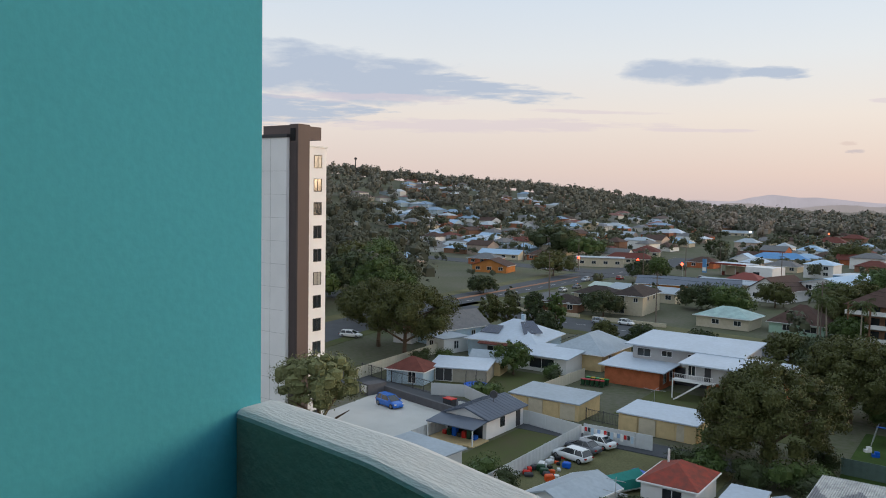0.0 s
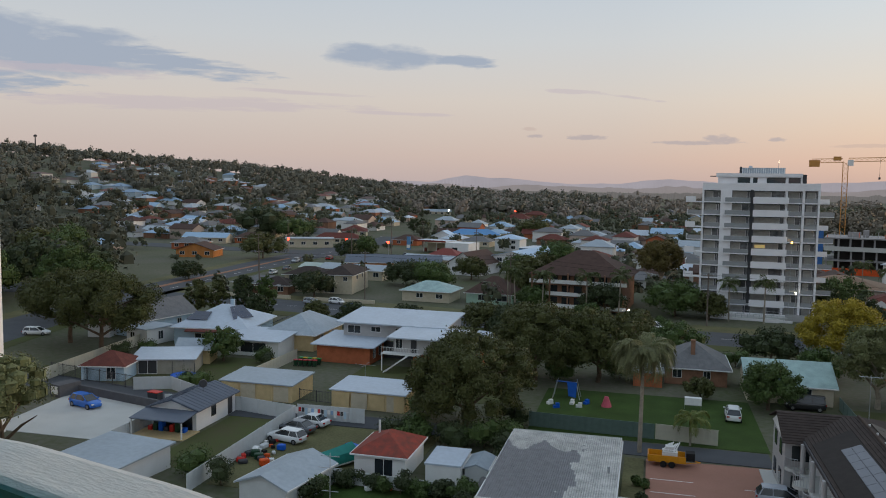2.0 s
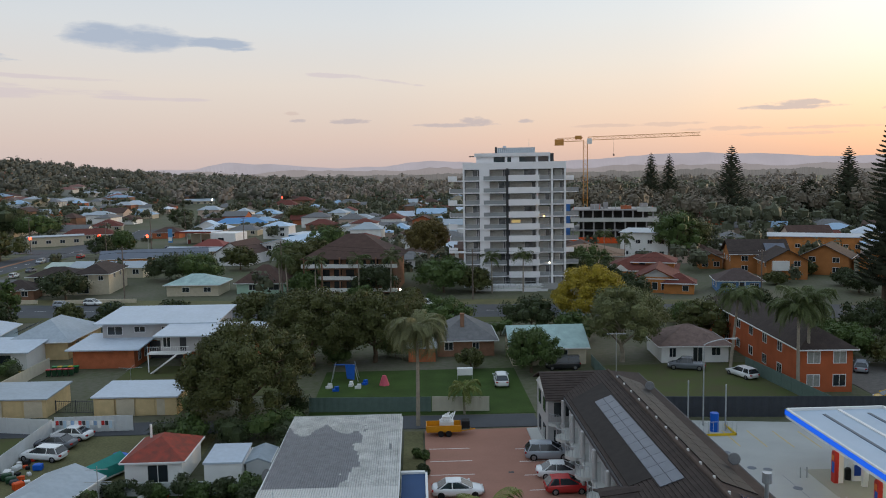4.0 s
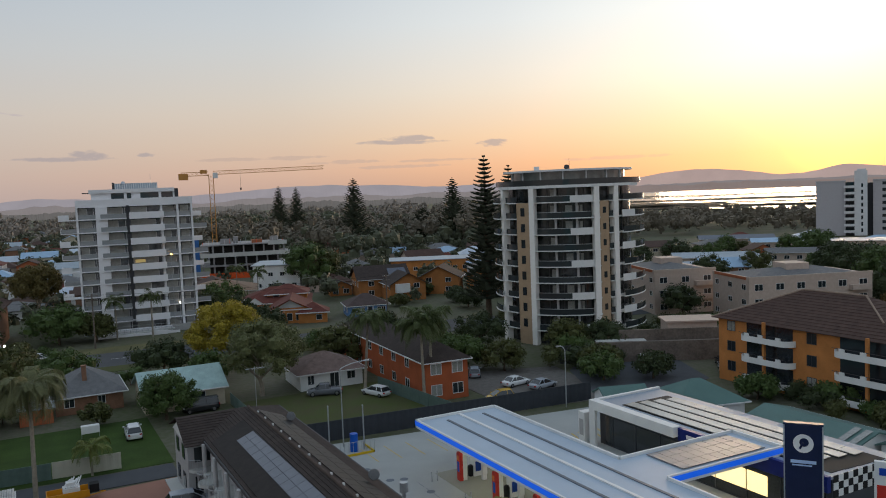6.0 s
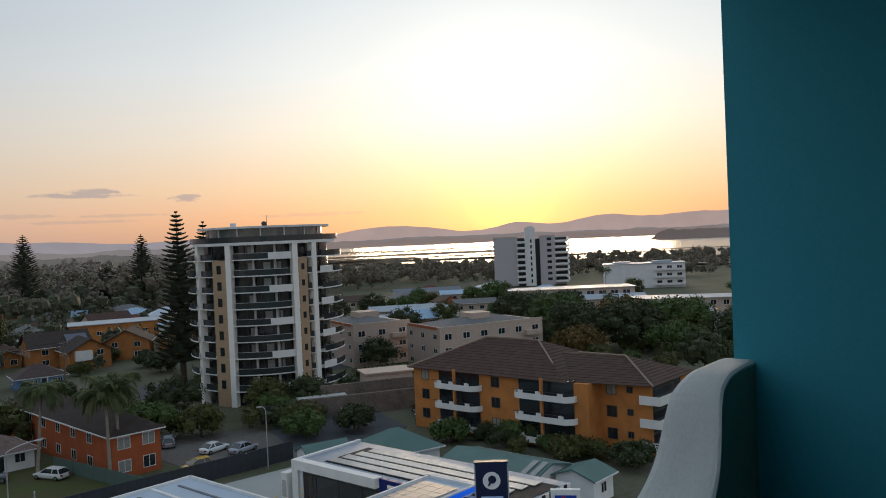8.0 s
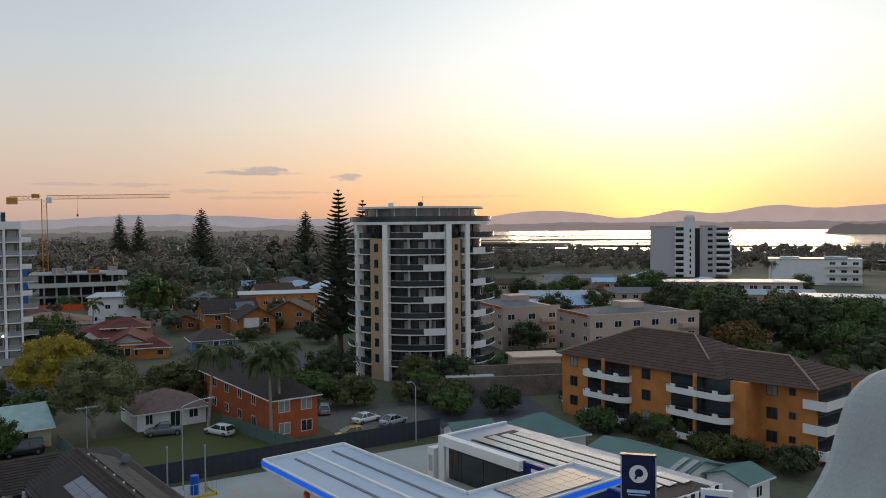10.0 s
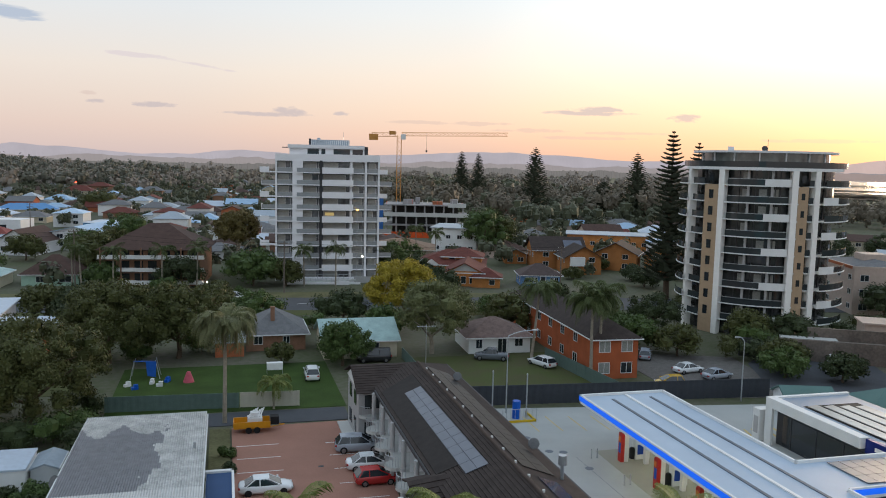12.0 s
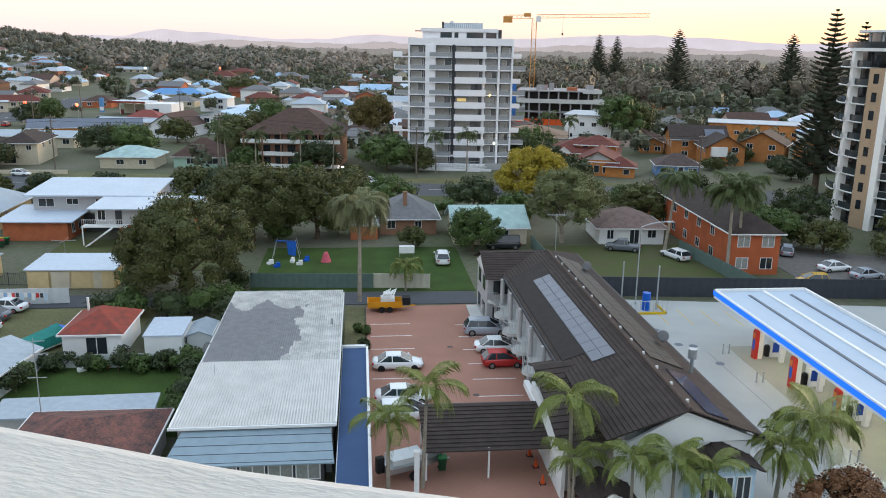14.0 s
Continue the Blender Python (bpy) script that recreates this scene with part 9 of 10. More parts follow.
lake_tower()
wb = house("white three-storey block by the lake", 350, 178, 37, 16, 11.2, OFFWHITE, PALEROOF, "flat", 0, 0.4, "x", -62, [("S", u, z, 2.2, 1.4) for u in (7, 11.5, 16) for z in (2.6, 6.0, 9.4)], name="block", cat="building")
part("roof_plant", box((-14, -6, -3, 3, 11.4, 12.1)), PALEROOF, wb)
part("roof_plant", box((4, 13, -5, 1, 11.4, 12.4)), PALEROOF, wb)
for z in (1.2, 4.6, 8.0):
    part("balcony", box((4.5, 18.4, -9.4, -8, z, z + 0.2), (4.5, 18.4, -9.5, -9.35, z, z + 1.0)), OFFWHITE, wb)
house("long low motel block with a grey flat roof", 262, 164, 46, 14, 6.5, BEIGE, PALEROOF, "flat", 0, 0.8, "x", -50, [("S", u, z, 2.6, 1.4) for u in np.linspace(-20, 20, 10) for z in (1.8, 4.8)], name="block", cat="building")
m2 = house("two-storey motel with lit doorways", 240, 108, 36, 12, 6, BEIGE, PALEROOF, "flat", 0, 0.8, "x", -60, [("S", u, z, 1.6, 1.4) for u in np.linspace(-15, 15, 9) for z in (1.6, 4.6)], name="block", cat="building")
for u in np.linspace(-14, 14, 6):
    part("door_lamp", box((u - 0.12, u + 0.12, -6.12, -6.0, 2.6, 2.8)), glow_mat("warm_lamp", (1.0, 0.6, 0.2), 8), m2)
for yw, r, w, rm, lab in ((-43.2, 250, 24, PALEROOF, "long low motel wing with a pale roof"), (-46.4, 284, 26, PALEROOF, "long low motel wing with a pale roof"), (-47.8, 372, 30, SLATEROOF, "low lakeside building with a slate-grey roof"), (-50.6, 350, 22, BLUEROOF, "low lakeside building with a blue-grey roof"), (-52.0, 300, 24, GREYTILE, "low lakeside building with a grey roof"), (-60.5, 300, 26, PALEROOF, "long low motel wing with a pale roof"), (-64.5, 250, 24, PALEROOF, "long low motel wing with a pale roof")):
    bx, by = polar(yw, r)
    house(lab, bx, by, w, 9, 3.4, BEIGE, rm, "gable", 1.2, 0.8, "x", yw + 8, [("S", u, 1.6, 1.6, 1.2) for u in np.linspace(-w / 2 + 2, w / 2 - 2, 6)], name="block", cat="building")
house("white gabled house by the trees", 205, 96, 8, 9, 4.4, WHITE, GREYTILE, "gable", 2.8, 0.4, "y", -40, auto_wins(8, 9, "S", 2.0))
house("white house with a grey hip roof behind a rail", 196, 74, 11, 10, 4.0, OFFWHITE, GREYTILE, "gable", 3.0, 0.5, "x", -40, auto_wins(11, 10, "SW", 2.0))


# ---- small things round the lawn ----
def plastic_chair(x, y, rz):
    e = thing("garden_chair", "white plastic garden chair on the lawn", "chair", x, y, 0.02, rz, "garden chairs")
    part("seat", box((-0.24, 0.24, -0.24, 0.24, 0.40, 0.44)), WHITE, e)
    part("backrest", slab(bmesh.new(), [(-0.24, 0.22, 0.44), (0.24, 0.22, 0.44), (0.22, 0.34, 0.88), (-0.22, 0.34, 0.88)], 0.04), WHITE, e)
    for sx in (-0.2, 0.2):
        for sy in (-0.2, 0.2):
            part("leg", tube(bmesh.new(), (sx * 1.15, sy * 1.15, 0), (sx, sy, 0.41), 0.025, 0.03, 6), WHITE, e)
        part("armrest", box((sx * 1.3 - 0.03, sx * 1.3 + 0.03, -0.2, 0.26, 0.62, 0.66)), WHITE, e)


e = thing("garden_table", "oval white plastic garden table on the lawn", "table", -27.4, 60.6, 0.02, 20)
part("tabletop", prism(bmesh.new(), [(0.95 * math.cos(radians(a)), 0.55 * math.sin(radians(a))) for a in range(0, 360, 18)], 0.69, 0.73), WHITE, e)
for sx in (-0.6, 0.6):
    for sy in (-0.3, 0.3):
        part("leg", tube(bmesh.new(), (sx * 1.1, sy * 1.1, 0), (sx, sy, 0.7), 0.03, 0.04, 6), WHITE, e)
plastic_chair(-26.3, 60.2, -80)
plastic_chair(-26.6, 61.3, -50)
e = thing("tv_aerial", "tall thin television aerial beside the old tiled roof", "aerial", -22.6, 55.2, 0)
part("mast", tube(bmesh.new(), (0, 0, 0), (0, 0, 8.2), 0.05, 0.03, 6), STEEL, e)
for z, w in ((5.2, 0.7), (7.0, 1.0), (7.9, 0.8)):
    part("crossbar", tube(bmesh.new(), (-w, 0.1, z), (w, -0.1, z + 0.1), 0.03, 0.03, 5), STEEL, e)
e = thing("satellite_dish", "dark grey satellite dish on the shed wall", "satellite dish", -12.55, 64.5, 3.2)
part("dish", tube(bmesh.new(), (0, 0, 0.35), (-0.12, -0.16, 0.42), 0.2, 0.55, 16), GREYTILE, e)
part("arm", tube(bmesh.new(), (0.15, 0.0, -0.1), (0, 0, 0.35), 0.03, 0.03, 6), STEEL, e)
for i, (x, y, h, r) in enumerate(((-13.6, 57.5, 3.0, 1.3), (-13.4, 59.5, 3.2, 1.4), (-13.5, 61.6, 2.8, 1.3), (-13.2, 64.0, 3.0, 1.3), (-13.4, 66.4, 2.8, 1.4), (-26.5, 68.8, 1.5, 0.9), (-23.0, 68.9, 1.4, 0.8), (-21.2, 68.6, 2.4, 1.0), (-19.2, 68.7, 1.6, 0.9), (-17.4, 68.8, 1.8, 1.0), (-15.6, 68.5, 2.2, 1.1), (-28.2, 64.5, 2.6, 1.2), (-28.0, 66.4, 2.2, 1.0), (-26.5, 83.6, 2.6, 2.0), (-24.0, 84.6, 3.0, 2.2), (-20.0, 83.5, 2.8, 2.4), (-16.5, 83.8, 3.0, 2.2), (-14.0, 82.0, 2.8, 1.8), (-14.6, 86.0, 2.6, 2.0), (-13.5, 78.5, 2.4, 1.4), (-25.5, 93.0, 3.0, 2.4), (-14.5, 93.6, 2.6, 2.0), (-12.0, 117.0, 3.0, 2.6), (-18.0, 121.0, 3.0, 2.6), (-3.5, 120.5, 2.8, 2.4))):
    make_bush("dense dark shrub along the fence" if r < 1.5 else "dark undergrowth below the big fig", x, y, h, r, (LEAF_GREEN, LEAF_DARK)[i % 2], 170 + i, 900, 0.15, group="dark shrubs")

# ---- round the foot of the curved tower ----
for i, (x, y, a) in enumerate(((90.5, 84.0, 50), (92.6, 86.2, 52), (94.6, 88.6, 50))):
    car("car parked in the side street by the orange flats", x, y, a, (P_WHITE, P_SILVER, P_BLACK)[i], ("sedan", "hatch", "wagon")[i], "side street cars")
e = thing("green_skip", "green-lidded grey waste skip by the stone wall", "skip", 86.5, 95.5, 0.04, -30)
part("body", box((-0.9, 0.9, -0.6, 0.6, 0.1, 1.1)), FENCED, e)
part("lid", slab(bmesh.new(), [(-0.95, -0.65, 1.1), (0.95, -0.65, 1.1), (0.95, 0.65, 1.4), (-0.95, 0.65, 1.4)], 0.06), BINLID_G, e)
for i, (x, y, h, r) in enumerate(((76, 101, 4.2, 2.4), (79, 104.5, 5.0, 2.8), (73, 104, 3.6, 2.2), (84, 100, 2.2, 1.5), (89.0, 97.2, 1.8, 1.3), (92.0, 99.0, 1.8, 1.3), (95.5, 101.5, 2.0, 1.5), (99.5, 104.0, 2.2, 1.8), (103, 100.5, 2.6, 2.0), (101, 110, 3.0, 2.4), (107, 108, 3.2, 2.6), (112, 118, 3.4, 2.6), (109, 113, 3.0, 2.2), (116, 112, 3.2, 2.6), (83.0, 61.0, 2.2, 1.6), (85.5, 64.0, 2.4, 1.8), (86.0, 58.0, 2.2, 1.6), (86.5, 51.5, 2.4, 1.8), (87.0, 69.0, 2.4, 1.8), (86.0, 75.0, 2.2, 1.6))):
    make_bush("red-leaved shrub by the stone wall" if i in (5, 6) else "leafy shrub between the flats", x, y, h, r, LEAF_BROWN if i in (5, 6) else (LEAF_DARK, LEAF_GREEN, LEAF_OLIVE)[i % 3], 240 + i, 1000, 0.18, group="shrubs by the flats")

# ---- town beyond ----
rt = np.random.default_rng(5)
WALLS = [CREAM, WHITE, BRICK, OFFWHITE, BEIGE, BROWNB, PALEBLUE, BROWNB, BEIGE]
ROOFS = [(REDTILE, "red tiled"), (BROWNTILE, "brown tiled"), (GREYTILE, "grey tiled"), (PALEROOF, "pale metal"), (BLUEROOF, "blue metal"), (WHITEROOF, "white metal"), (GREYTILE, "grey tiled"), (BROWNTILE, "brown tiled")]
WNAME = {CREAM: "cream", WHITE: "white", BRICK: "red brick", OFFWHITE: "off-white", BEIGE: "beige", BROWNB: "brown brick", PALEBLUE: "pale blue"}


def far_house(x, y, rz, big=False):
    wm = WALLS[rt.integers(len(WALLS))]
    rm, rn = ROOFS[rt.integers(len(ROOFS))]
    w, d = 9 + 6 * rt.random(), 8 + 4 * rt.random()
    h = 2.9 if rt.random() < 0.75 else 5.4
    z = land(x, y)
    kind = "hip" if rt.random() < 0.7 else "gable"
    e = house(f"{WNAME[wm]} suburban house with a {rn} {kind} roof", x, y, w, d, h, wm, rm, kind, 1.6 + 0.9 * rt.random(), 0.5, "x" if w > d else "y", rz, auto_wins(w, d, "S", h - 1.4, 4.0, 1.6, 1.1) if y < 300 else (), group="suburban houses", gutter=False)
    e.location.z = z - 0.1
    if z > 2:
        part("footing", box((-w / 2, w / 2, -d / 2, d / 2, -3, 0)), wm, e)
    return e


def footprints():
    """Middle and half sizes, turned, of every building that stands already."""
    out = []
    for ob in list(bpy.data.objects):
        if ob.parent or not ob.children or not any(w in ob.name for w in ("house", "villa", "fuel", "flat", "tower", "block", "building", "motel", "shop", "cottage", "garage", "studio", "shed", "unit")):
            continue
        lo, hi = np.full(2, 1e9), np.full(2, -1e9)
        for ch in ob.children:
            if ch.type == "MESH":
                bb = np.array([v[:] for v in ch.bound_box])[:, :2] + np.array(ch.location[:2])
                lo, hi = np.minimum(lo, bb.min(0)), np.maximum(hi, bb.max(0))
        a = ob.rotation_euler.z
        m = (lo + hi) / 2
        out.append((ob.location.x + m[0] * math.cos(a) - m[1] * math.sin(a), ob.location.y + m[0] * math.sin(a) + m[1] * math.cos(a), float(max(hi - lo)) / 2))
    return np.array(out)


def street(x, y):
    mid = float(np.interp(x, [-260, -90, -40, 20, 75, 140], [180, 171, 163, 158, 150, 137]))
    return abs(y - mid) < 15 or (y > 105 and abs(x - float(np.interp(y, [108, 180, 278, 330, 520, 716], [-114, -126, -129, -127, -143, -151]))) < 15) or (-340 < x < -30 and 280 < y + 0.09 * (x + 40) < 320)


taken = footprints()


def free(x, y, gap):
    return not street(x, y) and (np.hypot(taken[:, 0] - x, taken[:, 1] - y) > taken[:, 2] + gap).all()


house_spots = []
y = 186.0
while y < 760:
    x = -0.80 * y
    while x < 0.55 * y:
        px, py = x + rt.normal() * 1.2, y + rt.normal() * 1.5 - 0.06 * x
        x += 15.0 + 4 * rt.random() + max(0, y - 430) * 0.03
        if not free(px, py, 5.5) or (px > 330 and py < 420) or (-205 < px < -25 and py < 372) or (60 < px < 84 and py < 205):
            continue
        if rt.random() < (0.08 if px < 0.1 * py and py < 420 else (0.3 if py < 520 else 0.62) if px < 0.1 * py else 0.55 if py < 340 else 0.85):
            continue
        house_spots.append((px, py))
    y += 16.5 + max(0, y - 330) * 0.03
house_spots.sort(key=lambda p: math.hypot(*p))
for x, y in house_spots[:225]:
    far_house(x, y, -6 + (0 if rt.random() < 0.7 else 90))


def patchwork(name, colors, rough):
    """One paint a piece, out of a handful."""
    m = bpy.data.materials.new(name)
    m.use_nodes = True
    nt = m.node_tree
    g, r = nt.nodes.new("ShaderNodeNewGeometry"), nt.nodes.new("ShaderNodeValToRGB")
    r.color_ramp.interpolation = "CONSTANT"
    while len(r.color_ramp.elements) < len(colors):
        r.color_ramp.elements.new(0.5)
    for i, (el, c) in enumerate(zip(r.color_ramp.elements, colors)):
        el.position, el.color = i / len(colors), (*c, 1)
    b = nt.nodes["Principled BSDF"]
    nt.links.new(g.outputs["Random Per Island"], r.inputs[0])
    nt.links.new(r.outputs[0], b.inputs["Base Color"])
    b.inputs["Roughness"].default_value = rough
    return m


# the farthest houses, too small to tell apart: walls and hipped roofs
walls, roofs = ([], [], []), ([], [], [])
for x, y in house_spots[225:] + [polar(*h) for h in HILL_HOUSES]:
    z, a = land(x, y), radians(-6 + 90 * (rt.random() < 0.3) + 8 * rt.normal())
    w, d, h, rise = 5 + 3 * rt.random(), 4 + 2 * rt.random(), 2.9 if rt.random() < 0.7 else 5.2, 1.6 + 0.8 * rt.random()
    at = lambda u, v, q: (x + u * math.cos(a) - v * math.sin(a), y + u * math.sin(a) + v * math.cos(a), z + q)
    k = len(walls[0])
    walls[0].extend([at(u, v, q) for q in (-3, h) for u, v in ((-w, -d), (w, -d), (w, d), (-w, d))])
    walls[2].extend([(k + i, k + (i + 1) % 4, k + 4 + (i + 1) % 4, k + 4 + i) for i in range(4)])
    k = len(roofs[0])
    g = 0.5
    roofs[0].extend([at(u * (w + g), v * (d + g), h - 0.05) for u, v in ((-1, -1), (1, -1), (1, 1), (-1, 1))] + [at(-w + d * 0.9, 0, h + rise), at(w - d * 0.9, 0, h + rise)])
    roofs[2].extend([(k, k + 1, k + 5, k + 4), (k + 2, k + 3, k + 4, k + 5), (k + 1, k + 2, k + 5), (k + 3, k, k + 4), (k + 3, k + 2, k + 1, k)])
tagged(part("far_house_walls", walls, patchwork("far_wall_paints", [(0.48, 0.43, 0.33), (0.56, 0.55, 0.52), (0.28, 0.11, 0.06), (0.5, 0.48, 0.45), (0.42, 0.50, 0.56), (0.30, 0.16, 0.10)], 0.8)), "pale and brick walls of the far suburban houses", "houses", kind="stuff")
tagged(part("far_house_roofs", roofs, patchwork("far_roof_paints", [(0.17, 0.055, 0.04), (0.10, 0.055, 0.042), (0.14, 0.14, 0.15), (0.33, 0.36, 0.40), (0.20, 0.29, 0.40), (0.42, 0.45, 0.48), (0.10, 0.07, 0.06), (0.07, 0.07, 0.075)], 0.6)), "red, grey and pale roofs of the far suburban houses", "roofs", kind="stuff")
for x, y in ((150, 260), (166, 280), (190, 250), (175, 215), (208, 228), (225, 262), (160, 190), (188, 176), (215, 190), (238, 205), (252, 240), (280, 215), (300, 200), (292, 262), (150, 320), (200, 320), (240, 300)):
    far_house(x, y, -35 + 10 * rt.random())

# long shops and the hall by the junction

# ---- trees near and middling ----
make_tree("broad dark olive fig tree with a dense crown", -19.9, 89.8, 11.4, 8.2, LEAF_OLIVE, BARK, 28000, 0.17, 44, 1, 0.04)
make_tree("tall olive tree with a dense crown", -15.5, 116, 11.5, 7.6, LEAF_OLIVE, BARK, 15000, 0.22, 32, 2, 0.04)
make_tree("tall olive tree behind the lawn", -6.5, 117.5, 11, 6.8, LEAF_OLIVE, BARK, 13000, 0.22, 30, 3, 0.04)
make_tree("dark spreading tree beside the big house", -22, 138, 8.0, 5.4, LEAF_DARK, BARK, 7000, 0.25, 22, 4, 0.08)
make_tree("golden yellow flowering tree by the street", 30.6, 138, 11.4, 6.4, LEAF_GOLD, BARK, 14000, 0.22, 46, 5, 0.10)
make_tree("tall grey-green gum in the back garden", 29.6, 114, 11.5, 5.9, leaf_mat("soft_green_leaves", (0.125, 0.135, 0.055)), PALEBARK, 12000, 0.18, 26, 6, 0.16)
make_tree("round green tree in front of the cottage", 15.6, 109.2, 6.4, 3.9, LEAF_GREEN, BARK, 7000, 0.17, 22, 7, 0.05)
make_tree("dark clipped tree beside the golden tree", 38.5, 165, 9, 4.6, LEAF_DARK, BARK, 5500, 0.25, 20, 8, 0.05)
make_tree("leafy tree by the flats", 55, 128, 8, 5, LEAF_DARK, BARK, 5500, 0.24, 20, 9, 0.05)
make_tree("tall gum beside the park fence", -86, 112, 13.4, 8.6, LEAF_OLIVE, BARK, 16000, 0.24, 34, 10, 0.25)
make_tree("tall gum beside the park fence", -97, 118, 13.0, 7.6, LEAF_OLIVE, BARK, 13000, 0.24, 30, 13, 0.22)
make_tree("tall green tree by the white tower", -113, 138, 15, 8, LEAF_GREEN, BARK, 13000, 0.28, 32, 11, 0.1)
make_tree("sparse green tree by the open car park", -60.8, 64.0, 11.4, 5.2, leaf_mat("light_green_leaves", (0.15, 0.16, 0.07)), BARK, 3600, 0.16, 26, 12, 0.4)
make_tree("tall golden-olive gum with a pale trunk", 3.0, 206, 15.5, 6.0, leaf_mat("golden_olive_leaves", (0.12, 0.095, 0.03)), PALEBARK, 9000, 0.28, 26, 14, 0.4)
for i, (x, y, h, r) in enumerate(((-9, 181, 7, 5), (6, 182.5, 8, 6.5), (13, 181.5, 6, 4), (43.5, 164, 6.6, 4.4), (-26, 185, 5.5, 4), (-28, 200, 11, 6), (-65, 213, 7, 6), (-57, 210, 7.6, 6.5), (-51, 233, 7, 5), (-80, 184, 6.6, 5), (-36, 234, 8.6, 6), (-34, 262, 7, 5), (-106.6, 276, 7.6, 4.4), (-103, 286, 8.6, 4.6), (-138, 270, 10.3, 8), (-128, 205, 5.5, 4.4), (-98.7, 182, 3.6, 2.6), (-60, 434, 10, 9), (-123, 427, 10, 6), (60, 146, 3.6, 3.4), (65, 132, 5, 4), (71, 122, 7, 5), (62, 118, 5, 4), (79, 108, 6.5, 4), (85.5, 106.5, 6, 4.5), (74, 92, 4.5, 3.4), (77, 96, 4.5, 3.2), (80.5, 88.5, 4, 3), (88, 64, 3.4, 2.8), (85, 54, 3, 2.6), (86, 46, 3.2, 2.8), (83, 72, 3.2, 2.6), (-64, 148, 5, 2.6), (-54, 143, 6, 3.2), (-64.5, 113, 5.6, 3.0), (-87, 150, 8, 2.2), (-82, 152, 9, 2.2), (-78, 154, 9, 2.2), (-92, 150, 8, 2.4), (-194, 380, 16, 15), (-172, 372, 11, 10), (-165, 190, 15, 9), (-140, 175, 13, 8), (-30, 270, 10, 7), (30, 235, 11, 7), (96, 170, 4.5, 4), (77, 236, 14.5, 8.0), (83, 241, 13, 7), (105, 160, 5, 4), (-24.5, 83, 2.5, 2.0), (7.4, 112, 3, 2), (-75, 145, 6, 3), (5, 140, 6, 4.5), (-2, 146, 6.5, 4.5), (20, 138, 6, 4.4), (48, 140, 4, 3.6), (46, 126, 7, 4.4), (56, 142, 4, 3.6), (25, 128, 5, 3.6), (-30, 150, 6, 4.4), (-45, 148, 5, 3.6), (62, 112, 5.5, 4), (66, 106, 5, 3.6), (70, 140, 3.6, 3.4), (-12, 172.5, 3.5, 2.6), (90, 140, 4.4, 3.6), (98, 148, 4.4, 4), (112, 152, 4.6, 4), (-33, 214, 7, 5), (36, 196, 7, 5), (44, 205, 8, 6), (84, 184, 3.0, 2.6), (98, 180, 4, 3), (112, 180, 4.6, 3.6), (98, 198, 4, 2.6), (130, 205, 9, 6), (140, 180, 9, 7))):
    make_tree("leafy dark green suburban tree" if r > 3.4 else "small dense dark green tree", x, y, h, r, (LEAF_DARK, LEAF_GREEN, LEAF_OLIVE)[i % 3], BARK, int(900 + 300 * r), 0.32 if y > 140 else 0.24, 14, 30 + i, 0.04, group="suburban trees")
for i, (x, y, h, r) in enumerate(((-147, 168, 14, 8), (-152, 186, 15, 9), (-160, 160, 15, 9), (-146, 148, 13, 8), (-139, 136, 12, 7), (-168, 205, 15, 9), (170, 90, 12, 9), (182, 84, 12, 9), (160, 100, 12, 8), (172, 112, 13, 8), (186, 100, 11, 8), (196, 88, 9, 6), (178, 122, 12, 8), (150, 92, 8, 6), (192, 60, 9, 7), (205, 66, 9, 7), (178, 66, 10, 7), (164, 76, 8, 6), (206, 150, 10, 7), (250, 190, 10, 8), (222, 140, 9, 7))):
    make_tree("large dark tree between the flats", x, y, h, r, leaf_mat("autumn_olive_leaves", (0.11, 0.07, 0.02)) if i in (10, 13) else (LEAF_DARK, LEAF_GREEN)[i % 2], BARK, 3600, 0.38, 20, 90 + i, 0.04, group="large trees")
# trees and shrubs on the open plots between the towers and the lake
pl = np.random.default_rng(33)
placed = 0
for _ in range(900):
    yw, r = -33 - 45 * pl.random(), 118 + 230 * pl.random()
    x, y = polar(yw, r)
    h = 3.0 + 6.0 * pl.random() ** 1.4
    if not free(x, y, h * 0.4 + 0.6) or (x < 92 and y < 84) or (56 < x < 100 and 78 < y < 112) or placed >= 105:
        continue
    placed += 1
    make_tree("leafy garden tree between the flats", x, y, h, h * 0.55, (LEAF_DARK, LEAF_OLIVE, LEAF_GREEN)[placed % 3], BARK, 1300, 0.28, 9, 300 + placed, 0.04, group="garden trees")
# middle-distance street trees, one mass
mt = np.random.default_rng(21)
msp = []
hs = np.array(house_spots)
for _ in range(3300):
    x, y = -380 + 640 * mt.random(), 182 + 560 * mt.random()
    if abs(x) > 0.8 * y or not free(x, y, 2.0):
        continue
    near = np.hypot(hs[:, 0] - x, hs[:, 1] - y).min()
    if near < 7.6 or (-205 < x < -25 and y < 372 and mt.random() < 0.8):
        continue
    h = 3.4 + 5.4 * mt.random() ** 1.4
    if x > 0.15 * y and y > 300:
        h *= 1.6
    if -205 < x < -25 and y < 372:
        h *= 0.7
    msp.append((x, y, h, h * 0.55))
woods("street_trees", "dark street and garden trees among the far houses", msp, leaf_mat("town_tree_leaves", (0.075, 0.082, 0.048), 0.5), 64, 6, 0.56)
woods("park_woods", "belt of dark trees behind the towers", wood_spots(7, 230, -33, -8, 370, 600, 8, 17), WOOD_LEAF, 300, 8, 0.8)
